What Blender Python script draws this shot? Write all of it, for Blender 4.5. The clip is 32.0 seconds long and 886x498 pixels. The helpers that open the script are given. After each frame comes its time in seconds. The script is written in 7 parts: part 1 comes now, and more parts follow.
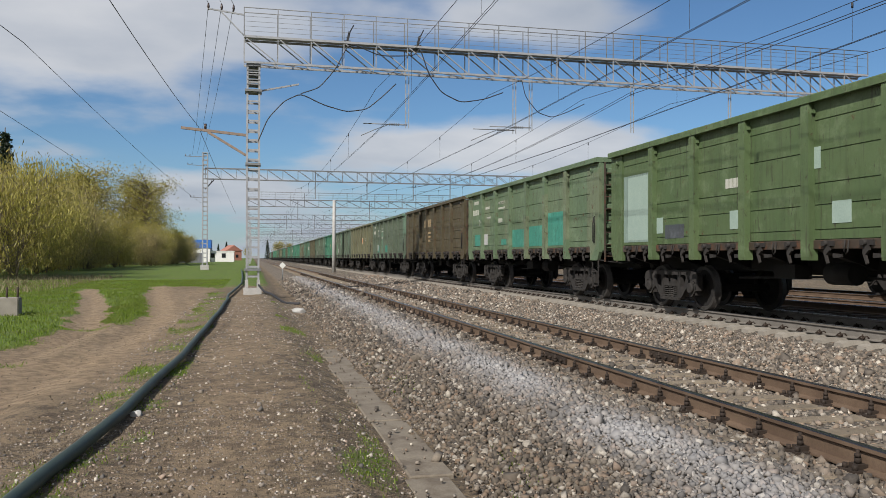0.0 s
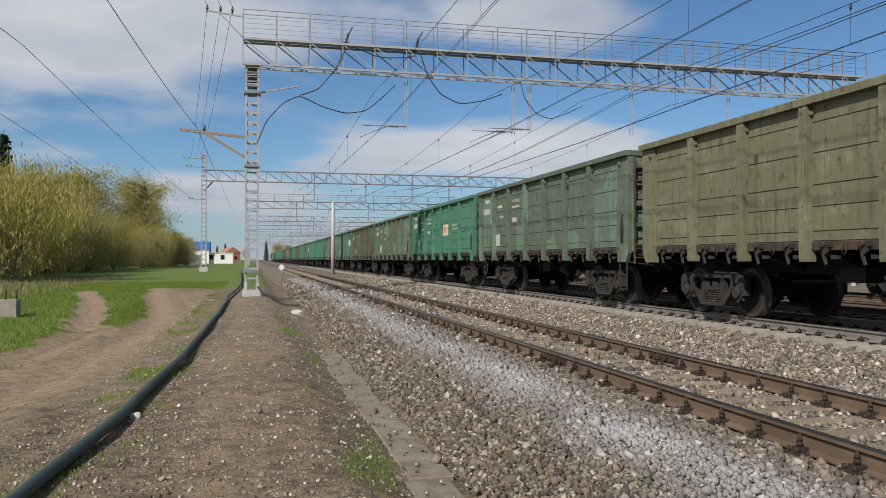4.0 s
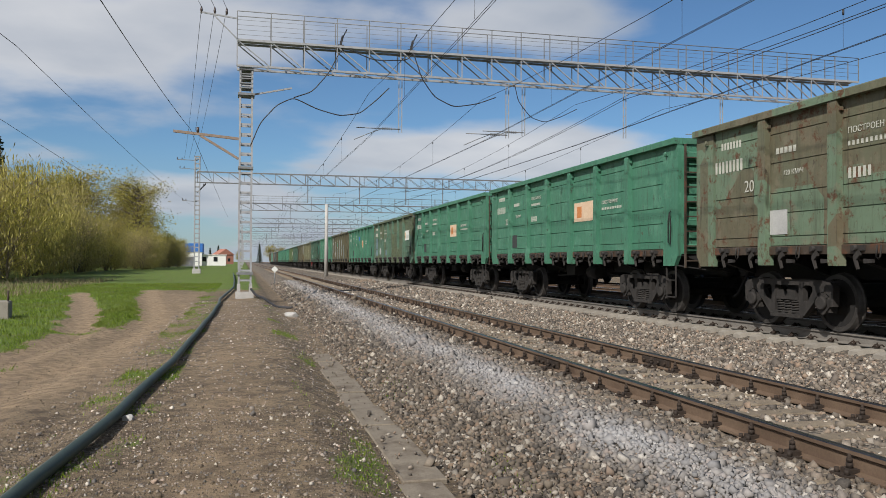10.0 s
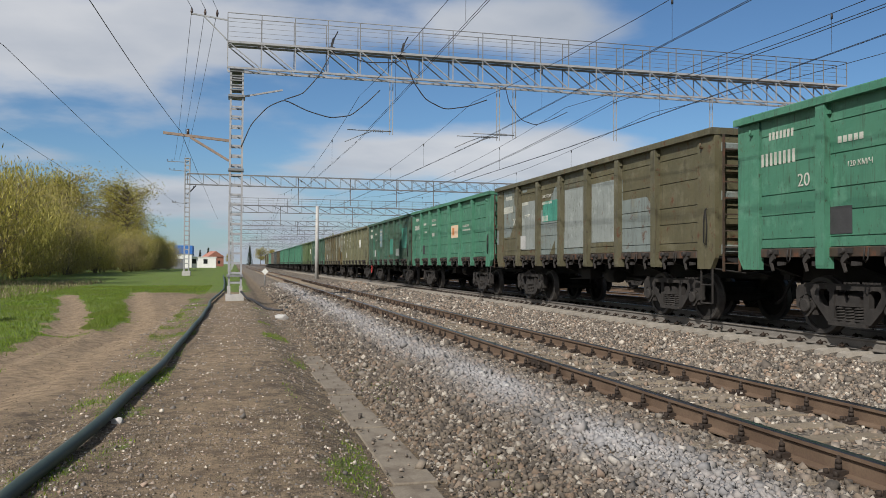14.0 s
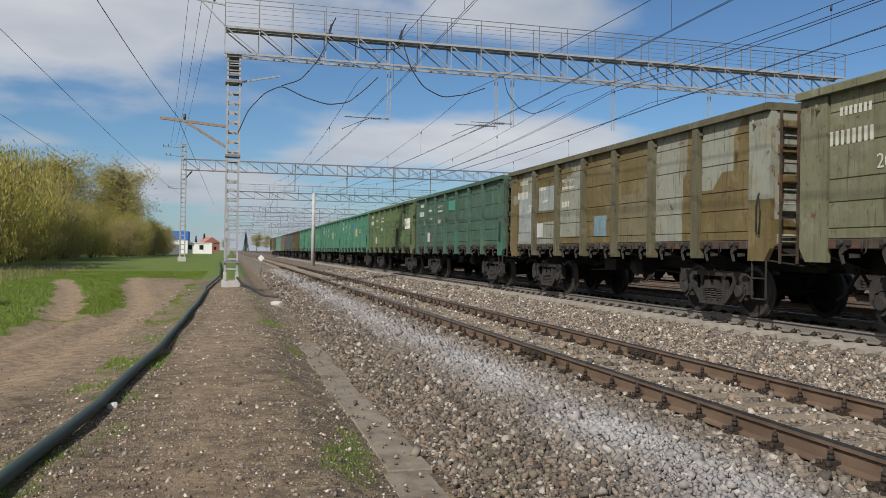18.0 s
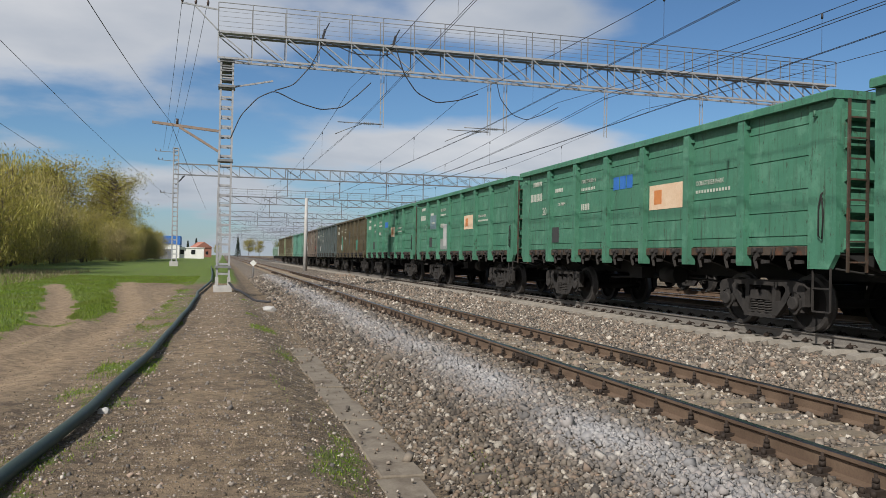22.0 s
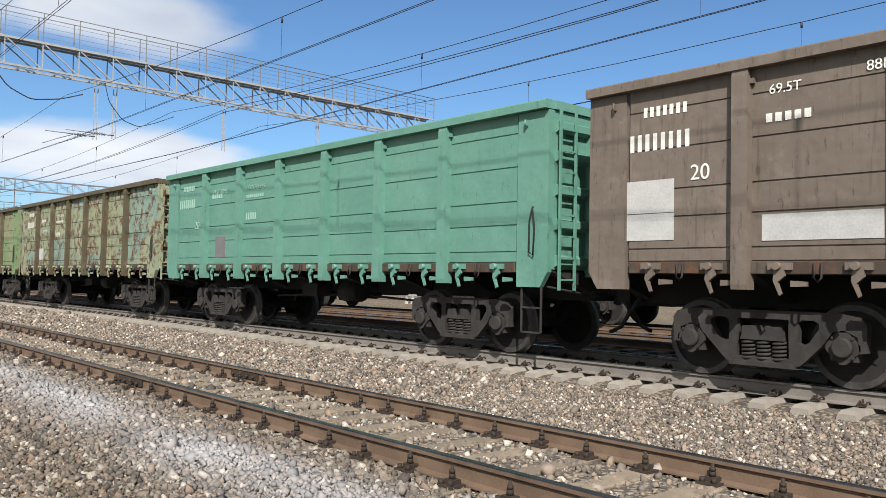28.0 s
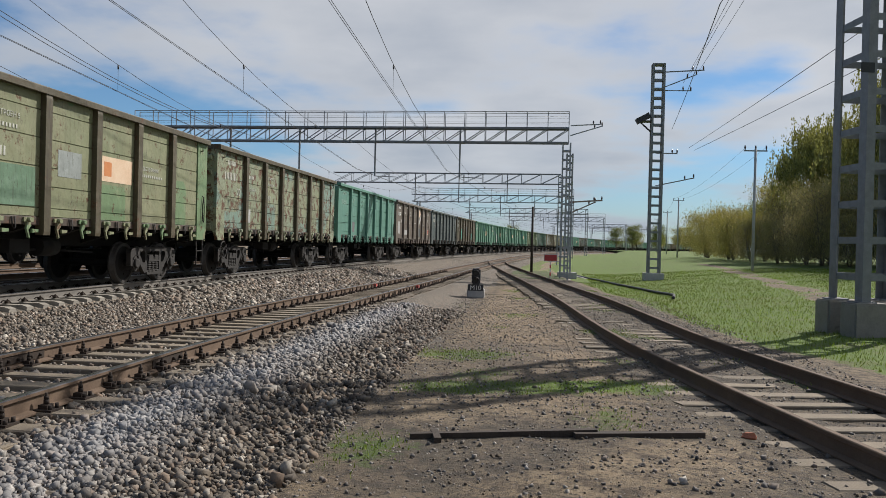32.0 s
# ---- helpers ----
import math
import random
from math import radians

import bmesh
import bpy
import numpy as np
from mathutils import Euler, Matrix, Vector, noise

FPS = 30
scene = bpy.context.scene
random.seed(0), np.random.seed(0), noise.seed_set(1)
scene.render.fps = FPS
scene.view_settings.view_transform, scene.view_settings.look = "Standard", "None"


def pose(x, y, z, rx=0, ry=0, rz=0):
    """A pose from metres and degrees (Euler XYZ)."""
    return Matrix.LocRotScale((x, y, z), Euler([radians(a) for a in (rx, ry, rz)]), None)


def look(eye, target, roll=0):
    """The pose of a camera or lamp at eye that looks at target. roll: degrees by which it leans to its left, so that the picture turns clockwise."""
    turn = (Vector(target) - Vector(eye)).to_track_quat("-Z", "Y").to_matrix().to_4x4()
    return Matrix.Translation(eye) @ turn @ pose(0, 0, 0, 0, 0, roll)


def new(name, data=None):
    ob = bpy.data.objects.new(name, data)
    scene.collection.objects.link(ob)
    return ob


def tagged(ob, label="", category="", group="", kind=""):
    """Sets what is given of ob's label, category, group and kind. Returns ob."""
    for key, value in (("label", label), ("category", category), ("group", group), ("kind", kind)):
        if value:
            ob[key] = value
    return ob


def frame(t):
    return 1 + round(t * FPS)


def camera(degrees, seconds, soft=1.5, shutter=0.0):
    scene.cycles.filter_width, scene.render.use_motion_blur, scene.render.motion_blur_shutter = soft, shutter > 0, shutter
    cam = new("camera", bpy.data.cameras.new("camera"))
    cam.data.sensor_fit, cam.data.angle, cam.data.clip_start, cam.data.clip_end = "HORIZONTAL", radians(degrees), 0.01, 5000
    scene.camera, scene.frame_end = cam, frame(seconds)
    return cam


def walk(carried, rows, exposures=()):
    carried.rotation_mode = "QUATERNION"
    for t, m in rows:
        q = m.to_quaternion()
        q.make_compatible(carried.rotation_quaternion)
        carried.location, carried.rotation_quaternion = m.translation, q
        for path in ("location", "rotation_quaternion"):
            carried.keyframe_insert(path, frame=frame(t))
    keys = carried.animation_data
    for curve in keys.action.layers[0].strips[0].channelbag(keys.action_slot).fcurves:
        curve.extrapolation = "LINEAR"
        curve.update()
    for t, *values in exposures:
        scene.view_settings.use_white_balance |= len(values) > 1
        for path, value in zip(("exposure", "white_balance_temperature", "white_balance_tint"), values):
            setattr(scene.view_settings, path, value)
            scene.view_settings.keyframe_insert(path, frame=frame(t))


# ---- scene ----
# ---------------------------------------------------------------- camera
cam = camera(57.47, 32.0, soft=0.7)
PATH = [  # seconds, place, pitch, roll, yaw
    (0.0, 0.000, 0.000, 1.326, 0.63, -0.14, -13.26),
    (0.5, -0.001, 0.000, 1.326, 0.53, -0.14, -13.26),
    (1.0, -0.001, 0.000, 1.326, 0.45, -0.09, -13.26),
    (1.5, -0.002, 0.000, 1.326, 0.35, -0.01, -13.22),
    (2.0, -0.002, 0.000, 1.326, 0.30, 0.04, -13.21),
    (2.5, -0.003, 0.000, 1.326, 0.40, 0.08, -13.18),
    (3.0, -0.003, 0.000, 1.326, 0.61, 0.07, -13.20),
    (3.5, -0.004, 0.000, 1.326, 0.70, -0.02, -13.23),
    (5.5, -0.006, 0.000, 1.326, 0.83, -0.20, -13.71),
    (6.0, -0.007, 0.000, 1.326, 0.83, -0.20, -13.75),
    (6.5, -0.007, 0.000, 1.326, 0.79, -0.23, -13.77),
    (7.0, -0.008, 0.000, 1.326, 0.76, -0.26, -13.77),
    (7.5, -0.008, 0.000, 1.326, 0.77, -0.33, -13.75),
    (8.0, -0.009, 0.000, 1.326, 0.83, -0.39, -13.70),
    (8.5, -0.009, 0.000, 1.326, 0.89, -0.32, -13.66),
    (9.0, -0.010, 0.000, 1.326, 1.00, -0.32, -13.68),
    (9.5, -0.010, 0.000, 1.326, 1.01, -0.34, -13.72),
    (10.0, -0.011, 0.000, 1.326, 0.94, -0.29, -13.80),
    (10.5, -0.012, 0.000, 1.326, 0.86, -0.21, -13.90),
    (11.0, -0.012, 0.000, 1.326, 0.82, -0.20, -14.01),
    (11.5, -0.013, 0.000, 1.326, 0.88, -0.24, -14.14),
    (12.0, -0.013, 0.000, 1.326, 0.97, -0.28, -14.23),
    (12.5, -0.014, 0.000, 1.326, 1.04, -0.29, -14.26),
    (13.0, -0.014, 0.000, 1.326, 1.11, -0.29, -14.30),
    (13.5, -0.015, 0.000, 1.326, 1.16, -0.30, -14.38),
    (14.0, -0.015, 0.000, 1.326, 1.11, -0.33, -14.46),
    (14.5, -0.016, 0.000, 1.326, 0.99, -0.39, -14.52),
    (16.5, -0.018, 0.000, 1.326, 0.68, -0.49, -14.31),
    (17.0, -0.019, 0.000, 1.326, 0.58, -0.68, -14.39),
    (17.5, -0.019, 0.000, 1.326, 0.39, -0.80, -14.58),
    (18.0, -0.020, 0.000, 1.326, 0.28, -0.89, -14.73),
    (18.5, -0.020, 0.000, 1.326, 0.30, -0.94, -14.81),
    (19.0, -0.021, 0.000, 1.326, 0.43, -0.99, -14.89),
    (19.5, -0.021, 0.000, 1.326, 0.53, -0.99, -14.91),
    (20.0, -0.022, 0.000, 1.326, 0.53, -0.99, -14.91),
    (20.5, -0.023, 0.000, 1.326, 0.57, -0.96, -14.93),
    (21.0, -0.023, 0.000, 1.326, 0.64, -1.00, -14.98),
    (21.5, -0.024, 0.000, 1.326, 0.67, -1.04, -15.09),
    (22.0, -0.024, 0.000, 1.326, 0.68, -1.06, -15.26),
    (22.5, -0.025, 0.000, 1.326, 0.67, -1.09, -15.43),
    (23.0, -0.025, 0.000, 1.326, 0.68, -1.18, -15.47),
    (23.5, -0.026, 0.000, 1.326, 0.80, -1.45, -15.47),
    (24.0, -0.026, 0.000, 1.326, 0.94, -1.92, -15.59),
    (24.5, -0.027, 0.000, 1.326, 1.02, -2.07, -15.72),
    (26.5, -0.029, 0.000, 1.326, 1.23, -1.03, -16.86),
    (27.0, -0.030, 0.000, 1.326, 1.29, -1.00, -19.34),
    (27.5, -0.022, -0.008, 1.326, 1.76, -1.11, -26.19),
    (27.8, -0.010, -0.020, 1.326, 2.11, -1.20, -33.92),
    (28.0, 0.034, -0.068, 1.326, 2.30, -1.13, -41.83),
    (28.3, 0.100, -0.140, 1.326, 2.36, -1.04, -58.05),
    (28.4, 0.120, -0.178, 1.326, 2.32, -1.09, -63.82),
    (28.5, 0.140, -0.216, 1.326, 2.23, -1.08, -69.81),
    (28.6, 0.160, -0.254, 1.326, 2.10, -1.04, -75.90),
    (28.7, 0.180, -0.292, 1.326, 1.98, -1.14, -81.98),
    (28.8, 0.200, -0.330, 1.326, 1.90, -1.25, -88.07),
    (28.9, 0.210, -0.382, 1.326, 1.83, -1.22, -94.09),
    (29.0, 0.220, -0.435, 1.326, 1.78, -1.09, -100.17),
    (29.1, 0.230, -0.488, 1.326, 1.66, -0.98, -106.18),
    (29.3, 0.244, -0.548, 1.326, 1.49, -0.77, -118.30),
    (29.5, 0.252, -0.564, 1.326, 1.22, -0.57, -130.60),
    (29.7, 0.260, -0.580, 1.326, 0.69, -0.58, -138.79),
    (30.0, 0.234, -0.571, 1.326, 0.13, -0.48, -152.2),
    (30.3, 0.209, -0.563, 1.326, -0.25, -0.43, -160.75),
    (30.5, 0.199, -0.561, 1.326, -0.46, -0.63, -163.64),
    (31.0, 0.193, -0.568, 1.326, -0.53, -0.92, -169.31),
    (31.5, 0.186, -0.574, 1.326, -0.48, -1.19, -172.80),
    (32.0, 0.180, -0.580, 1.326, -0.38, -1.43, -174.75),
]
walk(cam, [(t, pose(x, y, z, 90 + p, r, w)) for t, x, y, z, p, r, w in PATH],
     exposures=[(0.0, 0.03), (27.0, 0.0), (27.6, 0.4), (28.2, 0.62), (29.4, 0.85), (30.1, 0.7), (31.0, 0.22), (32.0, 0.12)])

# ---------------------------------------------------------------- sky and sun
SUN_EL = radians(39.5)   # the sun stands towards (-0.69, -0.72)
world = bpy.data.worlds.new("sky")
scene.world = world
world.use_nodes = True


def build_sky():
    nt = world.node_tree
    nt.nodes.clear()
    nd, ln = nt.nodes.new, nt.links.new
    out, bg = nd("ShaderNodeOutputWorld"), nd("ShaderNodeBackground")
    sky = nd("ShaderNodeTexSky")
    sky.sky_type, sky.sun_disc, sky.sun_elevation = "NISHITA", False, SUN_EL
    sky.sun_rotation = math.atan2(-0.69, -0.72)
    sky.air_density, sky.dust_density, sky.ozone_density = 1.0, 0.15, 3.0
    co, sep = nd("ShaderNodeTexCoord"), nd("ShaderNodeSeparateXYZ")
    ln(co.outputs["Generated"], sep.inputs[0])

    def math_node(op, a, b=None, c=None):
        m = nd("ShaderNodeMath")
        m.operation = op
        for i, v in enumerate((a, b, c)):
            if v is None:
                continue
            if isinstance(v, (int, float)):
                m.inputs[i].default_value = v
            else:
                ln(v, m.inputs[i])
        return m.outputs[0]

    up = math_node("MAXIMUM", sep.outputs[2], 0.0)
    den = math_node("ADD", up, 0.16)
    comb = nd("ShaderNodeCombineXYZ")
    ln(math_node("DIVIDE", sep.outputs[0], den), comb.inputs[0])
    ln(math_node("DIVIDE", sep.outputs[1], den), comb.inputs[1])
    big, fine, soft = nd("ShaderNodeTexNoise"), nd("ShaderNodeTexNoise"), nd("ShaderNodeTexNoise")
    for n, sc, det in ((big, 0.55, 9.0), (fine, 1.6, 8.0), (soft, 0.22, 3.0)):
        n.inputs["Scale"].default_value, n.inputs["Detail"].default_value = sc, det
        ln(comb.outputs[0], n.inputs["Vector"])
    cover = math_node("MULTIPLY_ADD", fine.outputs[0], 0.35, math_node("MULTIPLY_ADD", soft.outputs[0], 0.5, math_node("MULTIPLY", big.outputs[0], 0.75)))
    # more cloud low down and towards -X, as a front passes
    bias = math_node("MULTIPLY_ADD", sep.outputs[0], -0.2, cover)
    bias = math_node("MULTIPLY_ADD", sep.outputs[1], -0.03, bias)
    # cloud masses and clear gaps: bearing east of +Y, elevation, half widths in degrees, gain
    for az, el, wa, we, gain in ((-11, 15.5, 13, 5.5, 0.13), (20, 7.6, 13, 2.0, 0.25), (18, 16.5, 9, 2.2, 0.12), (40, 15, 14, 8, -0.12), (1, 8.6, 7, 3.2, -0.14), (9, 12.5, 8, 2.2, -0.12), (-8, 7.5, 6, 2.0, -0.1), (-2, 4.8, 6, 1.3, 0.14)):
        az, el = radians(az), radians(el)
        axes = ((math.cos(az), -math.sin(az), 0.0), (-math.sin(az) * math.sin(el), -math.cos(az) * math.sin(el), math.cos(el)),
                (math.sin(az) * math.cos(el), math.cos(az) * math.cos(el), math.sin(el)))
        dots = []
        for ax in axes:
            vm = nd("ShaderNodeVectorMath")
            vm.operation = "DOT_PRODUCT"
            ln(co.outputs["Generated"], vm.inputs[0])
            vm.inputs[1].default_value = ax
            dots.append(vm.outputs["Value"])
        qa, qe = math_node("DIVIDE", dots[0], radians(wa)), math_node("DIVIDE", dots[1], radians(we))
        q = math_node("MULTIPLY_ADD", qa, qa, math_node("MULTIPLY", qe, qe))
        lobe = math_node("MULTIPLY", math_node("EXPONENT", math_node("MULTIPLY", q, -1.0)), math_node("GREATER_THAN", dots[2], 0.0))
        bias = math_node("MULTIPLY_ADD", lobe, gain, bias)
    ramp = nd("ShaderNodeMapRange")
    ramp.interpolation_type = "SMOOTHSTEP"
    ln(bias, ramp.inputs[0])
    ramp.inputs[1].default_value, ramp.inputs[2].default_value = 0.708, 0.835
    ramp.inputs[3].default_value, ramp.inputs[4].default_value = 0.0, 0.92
    shade = nd("ShaderNodeMapRange")
    ln(math_node("MULTIPLY_ADD", fine.outputs[0], 0.6, math_node("MULTIPLY", big.outputs[0], 0.5)), shade.inputs[0])
    shade.inputs[1].default_value, shade.inputs[2].default_value = 0.42, 0.72
    cc = nd("ShaderNodeMix")
    cc.data_type = "RGBA"
    ln(shade.outputs[0], cc.inputs["Factor"])
    cc.inputs["A"].default_value, cc.inputs["B"].default_value = (9.6, 9.7, 10.0, 1), (5.4, 6.0, 7.0, 1)
    # clear air after a front: a deeper blue than the plain model; clouds towards the sun show their shaded side
    clear = nd("ShaderNodeMix")
    clear.data_type, clear.blend_type = "RGBA", "MULTIPLY"
    clear.inputs["Factor"].default_value = 1.0
    ln(sky.outputs[0], clear.inputs["A"])
    clear.inputs["B"].default_value = (0.78, 1.0, 1.18, 1)
    side = nd("ShaderNodeMapRange")
    ln(sep.outputs[1], side.inputs[0])
    side.inputs[1].default_value, side.inputs[2].default_value = -0.9, 0.4
    side.inputs[3].default_value, side.inputs[4].default_value = 0.88, 1.0
    lit = nd("ShaderNodeVectorMath")
    lit.operation = "SCALE"
    ln(cc.outputs["Result"], lit.inputs[0])
    ln(side.outputs[0], lit.inputs["Scale"])
    mix = nd("ShaderNodeMix")
    mix.data_type = "RGBA"
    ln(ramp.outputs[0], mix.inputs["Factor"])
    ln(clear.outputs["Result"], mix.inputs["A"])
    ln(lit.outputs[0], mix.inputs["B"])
    low = nd("ShaderNodeMapRange")
    ln(up, low.inputs[0])
    low.inputs[1].default_value, low.inputs[2].default_value = 0.0, 0.13
    low.inputs[3].default_value, low.inputs[4].default_value = 0.5, 0.0
    haze = nd("ShaderNodeMix")
    haze.data_type = "RGBA"
    ln(low.outputs[0], haze.inputs["Factor"])
    ln(mix.outputs["Result"], haze.inputs["A"])
    haze.inputs["B"].default_value = (3.6, 4.5, 5.9, 1)
    ln(haze.outputs["Result"], bg.inputs[0])
    bg.inputs[1].default_value = 0.072
    ln(bg.outputs[0], out.inputs[0])


build_sky()
sun = new("sun", bpy.data.lights.new("sun", "SUN"))
sun.data.energy, sun.data.angle, sun.data.color = 5.0, radians(0.5), (1.0, 0.955, 0.9)
sun.matrix_world = look((-69 * math.cos(SUN_EL), -72 * math.cos(SUN_EL), 100 * math.sin(SUN_EL)), (0, 0, 0))

# ---------------------------------------------------------------- materials
def principled(name):
    m = bpy.data.materials.new(name)
    m.use_nodes = True
    return m, m.node_tree, m.node_tree.nodes["Principled BSDF"]


def mixer(nt, fac, a, b):
    n = nt.nodes.new("ShaderNodeMix")
    n.data_type = "RGBA"
    for key, v in (("Factor", fac), ("A", a), ("B", b)):
        if isinstance(v, (int, float)):
            n.inputs[key].default_value = v
        elif isinstance(v, tuple):
            n.inputs[key].default_value = (*v[:3], 1)
        else:
            nt.links.new(v, n.inputs[key])
    return n.outputs["Result"]


def noise_tex(nt, scale, detail=4.0, vec=None, rough=0.6):
    n = nt.nodes.new("ShaderNodeTexNoise")
    n.inputs["Scale"].default_value, n.inputs["Detail"].default_value, n.inputs["Roughness"].default_value = scale, detail, rough
    if vec is not None:
        nt.links.new(vec, n.inputs["Vector"])
    return n.outputs[0]


def remap(nt, src, lo, hi, a=0.0, b=1.0):
    n = nt.nodes.new("ShaderNodeMapRange")
    nt.links.new(src, n.inputs[0])
    for i, v in enumerate((lo, hi, a, b)):
        n.inputs[i + 1].default_value = v
    return n.outputs[0]


def arith(nt, op, a, b):
    n = nt.nodes.new("ShaderNodeMath")
    n.operation = op
    for i, v in enumerate((a, b)):
        if isinstance(v, (int, float)):
            n.inputs[i].default_value = v
        else:
            nt.links.new(v, n.inputs[i])
    return n.outputs[0]


def coords(nt, kind="Object", scale=None):
    c = nt.nodes.new("ShaderNodeTexCoord").outputs[kind]
    if scale:
        mp = nt.nodes.new("ShaderNodeMapping")
        mp.inputs["Scale"].default_value = scale
        nt.links.new(c, mp.inputs[0])
        return mp.outputs[0]
    return c


def bumped(nt, bsdf, height, strength=0.4, distance=0.01):
    b = nt.nodes.new("ShaderNodeBump")
    b.inputs["Strength"].default_value, b.inputs["Distance"].default_value = strength, distance
    nt.links.new(height, b.inputs["Height"])
    nt.links.new(b.outputs[0], bsdf.inputs["Normal"])


def surface(name, a, b, rough=0.7, metal=0.0, scale=6.0, fine=60.0, bump=0.25, dist=0.005, c=None, clo=0.6, chi=0.75, cscale=2.0, vary=0.0):
    """Two tones over two scales of noise, a third tone in patches, fine relief; vary: spread between objects."""
    m, nt, bs = principled(name)
    v = coords(nt)
    big, small = noise_tex(nt, scale, 5, v), noise_tex(nt, fine, 3, v)
    col = mixer(nt, remap(nt, big, 0.3, 0.7), a, b)
    col = mixer(nt, remap(nt, small, 0.35, 0.7, 0.0, 0.35), col, tuple(x * 0.55 for x in a))
    if c:
        col = mixer(nt, remap(nt, noise_tex(nt, cscale, 7, v, 0.7), clo, chi), col, c)
    if vary:
        info = nt.nodes.new("ShaderNodeObjectInfo").outputs["Random"]
        hsv = nt.nodes.new("ShaderNodeHueSaturation")
        nt.links.new(remap(nt, info, 0, 1, 1 - vary, 1 + vary), hsv.inputs["Value"])
        nt.links.new(col, hsv.inputs["Color"])
        col = hsv.outputs[0]
    nt.links.new(col, bs.inputs["Base Color"])
    nt.links.new(remap(nt, big, 0.2, 0.8, max(0, rough - 0.12), min(1, rough + 0.12)), bs.inputs["Roughness"])
    bs.inputs["Metallic"].default_value = metal
    if bump:
        bumped(nt, bs, small, bump, dist)
    return m


def wagon_paint(name, tone, alt, rust=0.25, patch=None, pscale=0.5, plo=0.55, grime=0.5, fresh=0.0):
    """Old wagon paint: faded tones, vertical dirt streaks, rust scabs and runs, touched-up patches; each panel has its own pattern."""
    tone, alt = tuple(0.8 * x for x in tone), tuple(0.8 * x for x in alt)
    patch = patch and tuple(0.8 * x for x in patch)
    m, nt, bs = principled(name)
    rnd = nt.nodes.new("ShaderNodeObjectInfo").outputs["Random"]
    shift = arith(nt, "MULTIPLY", rnd, 53.0)

    def place(scale=None):
        ad = nt.nodes.new("ShaderNodeVectorMath")
        ad.operation = "ADD"
        nt.links.new(coords(nt, "Object", scale), ad.inputs[0])
        nt.links.new(shift, ad.inputs[1])
        return ad.outputs[0]

    v = place()
    streak = noise_tex(nt, 3.0, 6, place((1.0, 2.6, 0.22)), 0.65)
    runs = noise_tex(nt, 9.0, 4, place((1.0, 1.6, 0.1)), 0.6)
    big = noise_tex(nt, 0.9, 5, v)
    col = mixer(nt, remap(nt, big, 0.35, 0.65), tone, alt)
    col = mixer(nt, remap(nt, rnd, 0, 1, 0, 0.3 if grime > 0.2 else 0.08), col, tuple(x * 0.72 for x in tone))
    if patch:
        blocks = nt.nodes.new("ShaderNodeTexVoronoi")
        blocks.distance = "CHEBYCHEV"
        blocks.inputs["Scale"].default_value = pscale
        nt.links.new(v, blocks.inputs["Vector"])
        sc = nt.nodes.new("ShaderNodeSeparateColor")
        nt.links.new(blocks.outputs["Color"], sc.inputs[0])
        col = mixer(nt, remap(nt, sc.outputs[0], plo, plo + 0.03, 0, 0.85), col, patch)
    pale = remap(nt, noise_tex(nt, 2.1, 7, v, 0.7), 0.53, 0.64, 0.0, 0.5 * min(1.0, grime * 2))
    col = mixer(nt, pale, col, tuple(min(1, x * 1.25 + 0.035) for x in alt))
    dirt = remap(nt, streak, 0.5, 0.72, 0.0, min(0.6, grime * 0.75))
    col = mixer(nt, dirt, col, tuple(x * 0.3 + g for x, g in zip(tone, (0.018, 0.014, 0.01))))
    col = mixer(nt, remap(nt, runs, 0.6, 0.68, 0.0, min(0.7, grime * 0.9)), col, (0.035, 0.026, 0.018))
    # short dark scrapes and chips where loads and grabs have struck
    nick = noise_tex(nt, 6.0, 8, place((1.0, 2.2, 0.55)), 0.8)
    col = mixer(nt, remap(nt, nick, 0.585, 0.63, 0.0, min(0.85, 0.25 + grime)), col, (0.03, 0.02, 0.014))
    scab = noise_tex(nt, 3.4, 9, v, 0.78)
    edge = 0.665 - 0.3 * rust
    rmask = remap(nt, scab, edge, edge + 0.08)
    rcol = mixer(nt, noise_tex(nt, 14, 4, v), (0.055, 0.025, 0.014), (0.13, 0.055, 0.026))
    col = mixer(nt, rmask, col, rcol)
    chip = remap(nt, noise_tex(nt, 38, 3, v), 0.66, 0.72, 0, 0.5)
    col = mixer(nt, chip, col, tuple(min(1, x * 1.5 + 0.03) for x in tone))
    nt.links.new(col, bs.inputs["Base Color"])
    nt.links.new(remap(nt, rmask, 0, 1, 0.58 - 0.15 * fresh, 0.9), bs.inputs["Roughness"])
    bumped(nt, bs, arith(nt, "ADD", noise_tex(nt, 1.6, 3, v), arith(nt, "MULTIPLY", scab, 0.07)), 0.6, 0.055)
    return m


M_steel = surface("grimy_steel", (0.022, 0.019, 0.018), (0.045, 0.04, 0.036), 0.75, 0.2, 4, 40, 0.3)
# dirty underframe, near black because the deep shade below the body is in the colour
M_under = surface("underframe_dirt_shade", (0.008, 0.0075, 0.007), (0.02, 0.018, 0.016), 0.9, 0.0, 4, 40, 0.3)
M_bogie = surface("dusty_cast_iron", (0.014, 0.012, 0.011), (0.044, 0.038, 0.033), 0.85, 0.0, 5, 45, 0.35, c=(0.018, 0.016, 0.014), clo=0.5, chi=0.62, cscale=6)
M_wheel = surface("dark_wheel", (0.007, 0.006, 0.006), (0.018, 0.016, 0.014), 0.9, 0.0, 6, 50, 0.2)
M_tread = surface("worn_wheel_rim", (0.04, 0.036, 0.033), (0.08, 0.073, 0.067), 0.6, 0.4, 8, 50, 0.1)
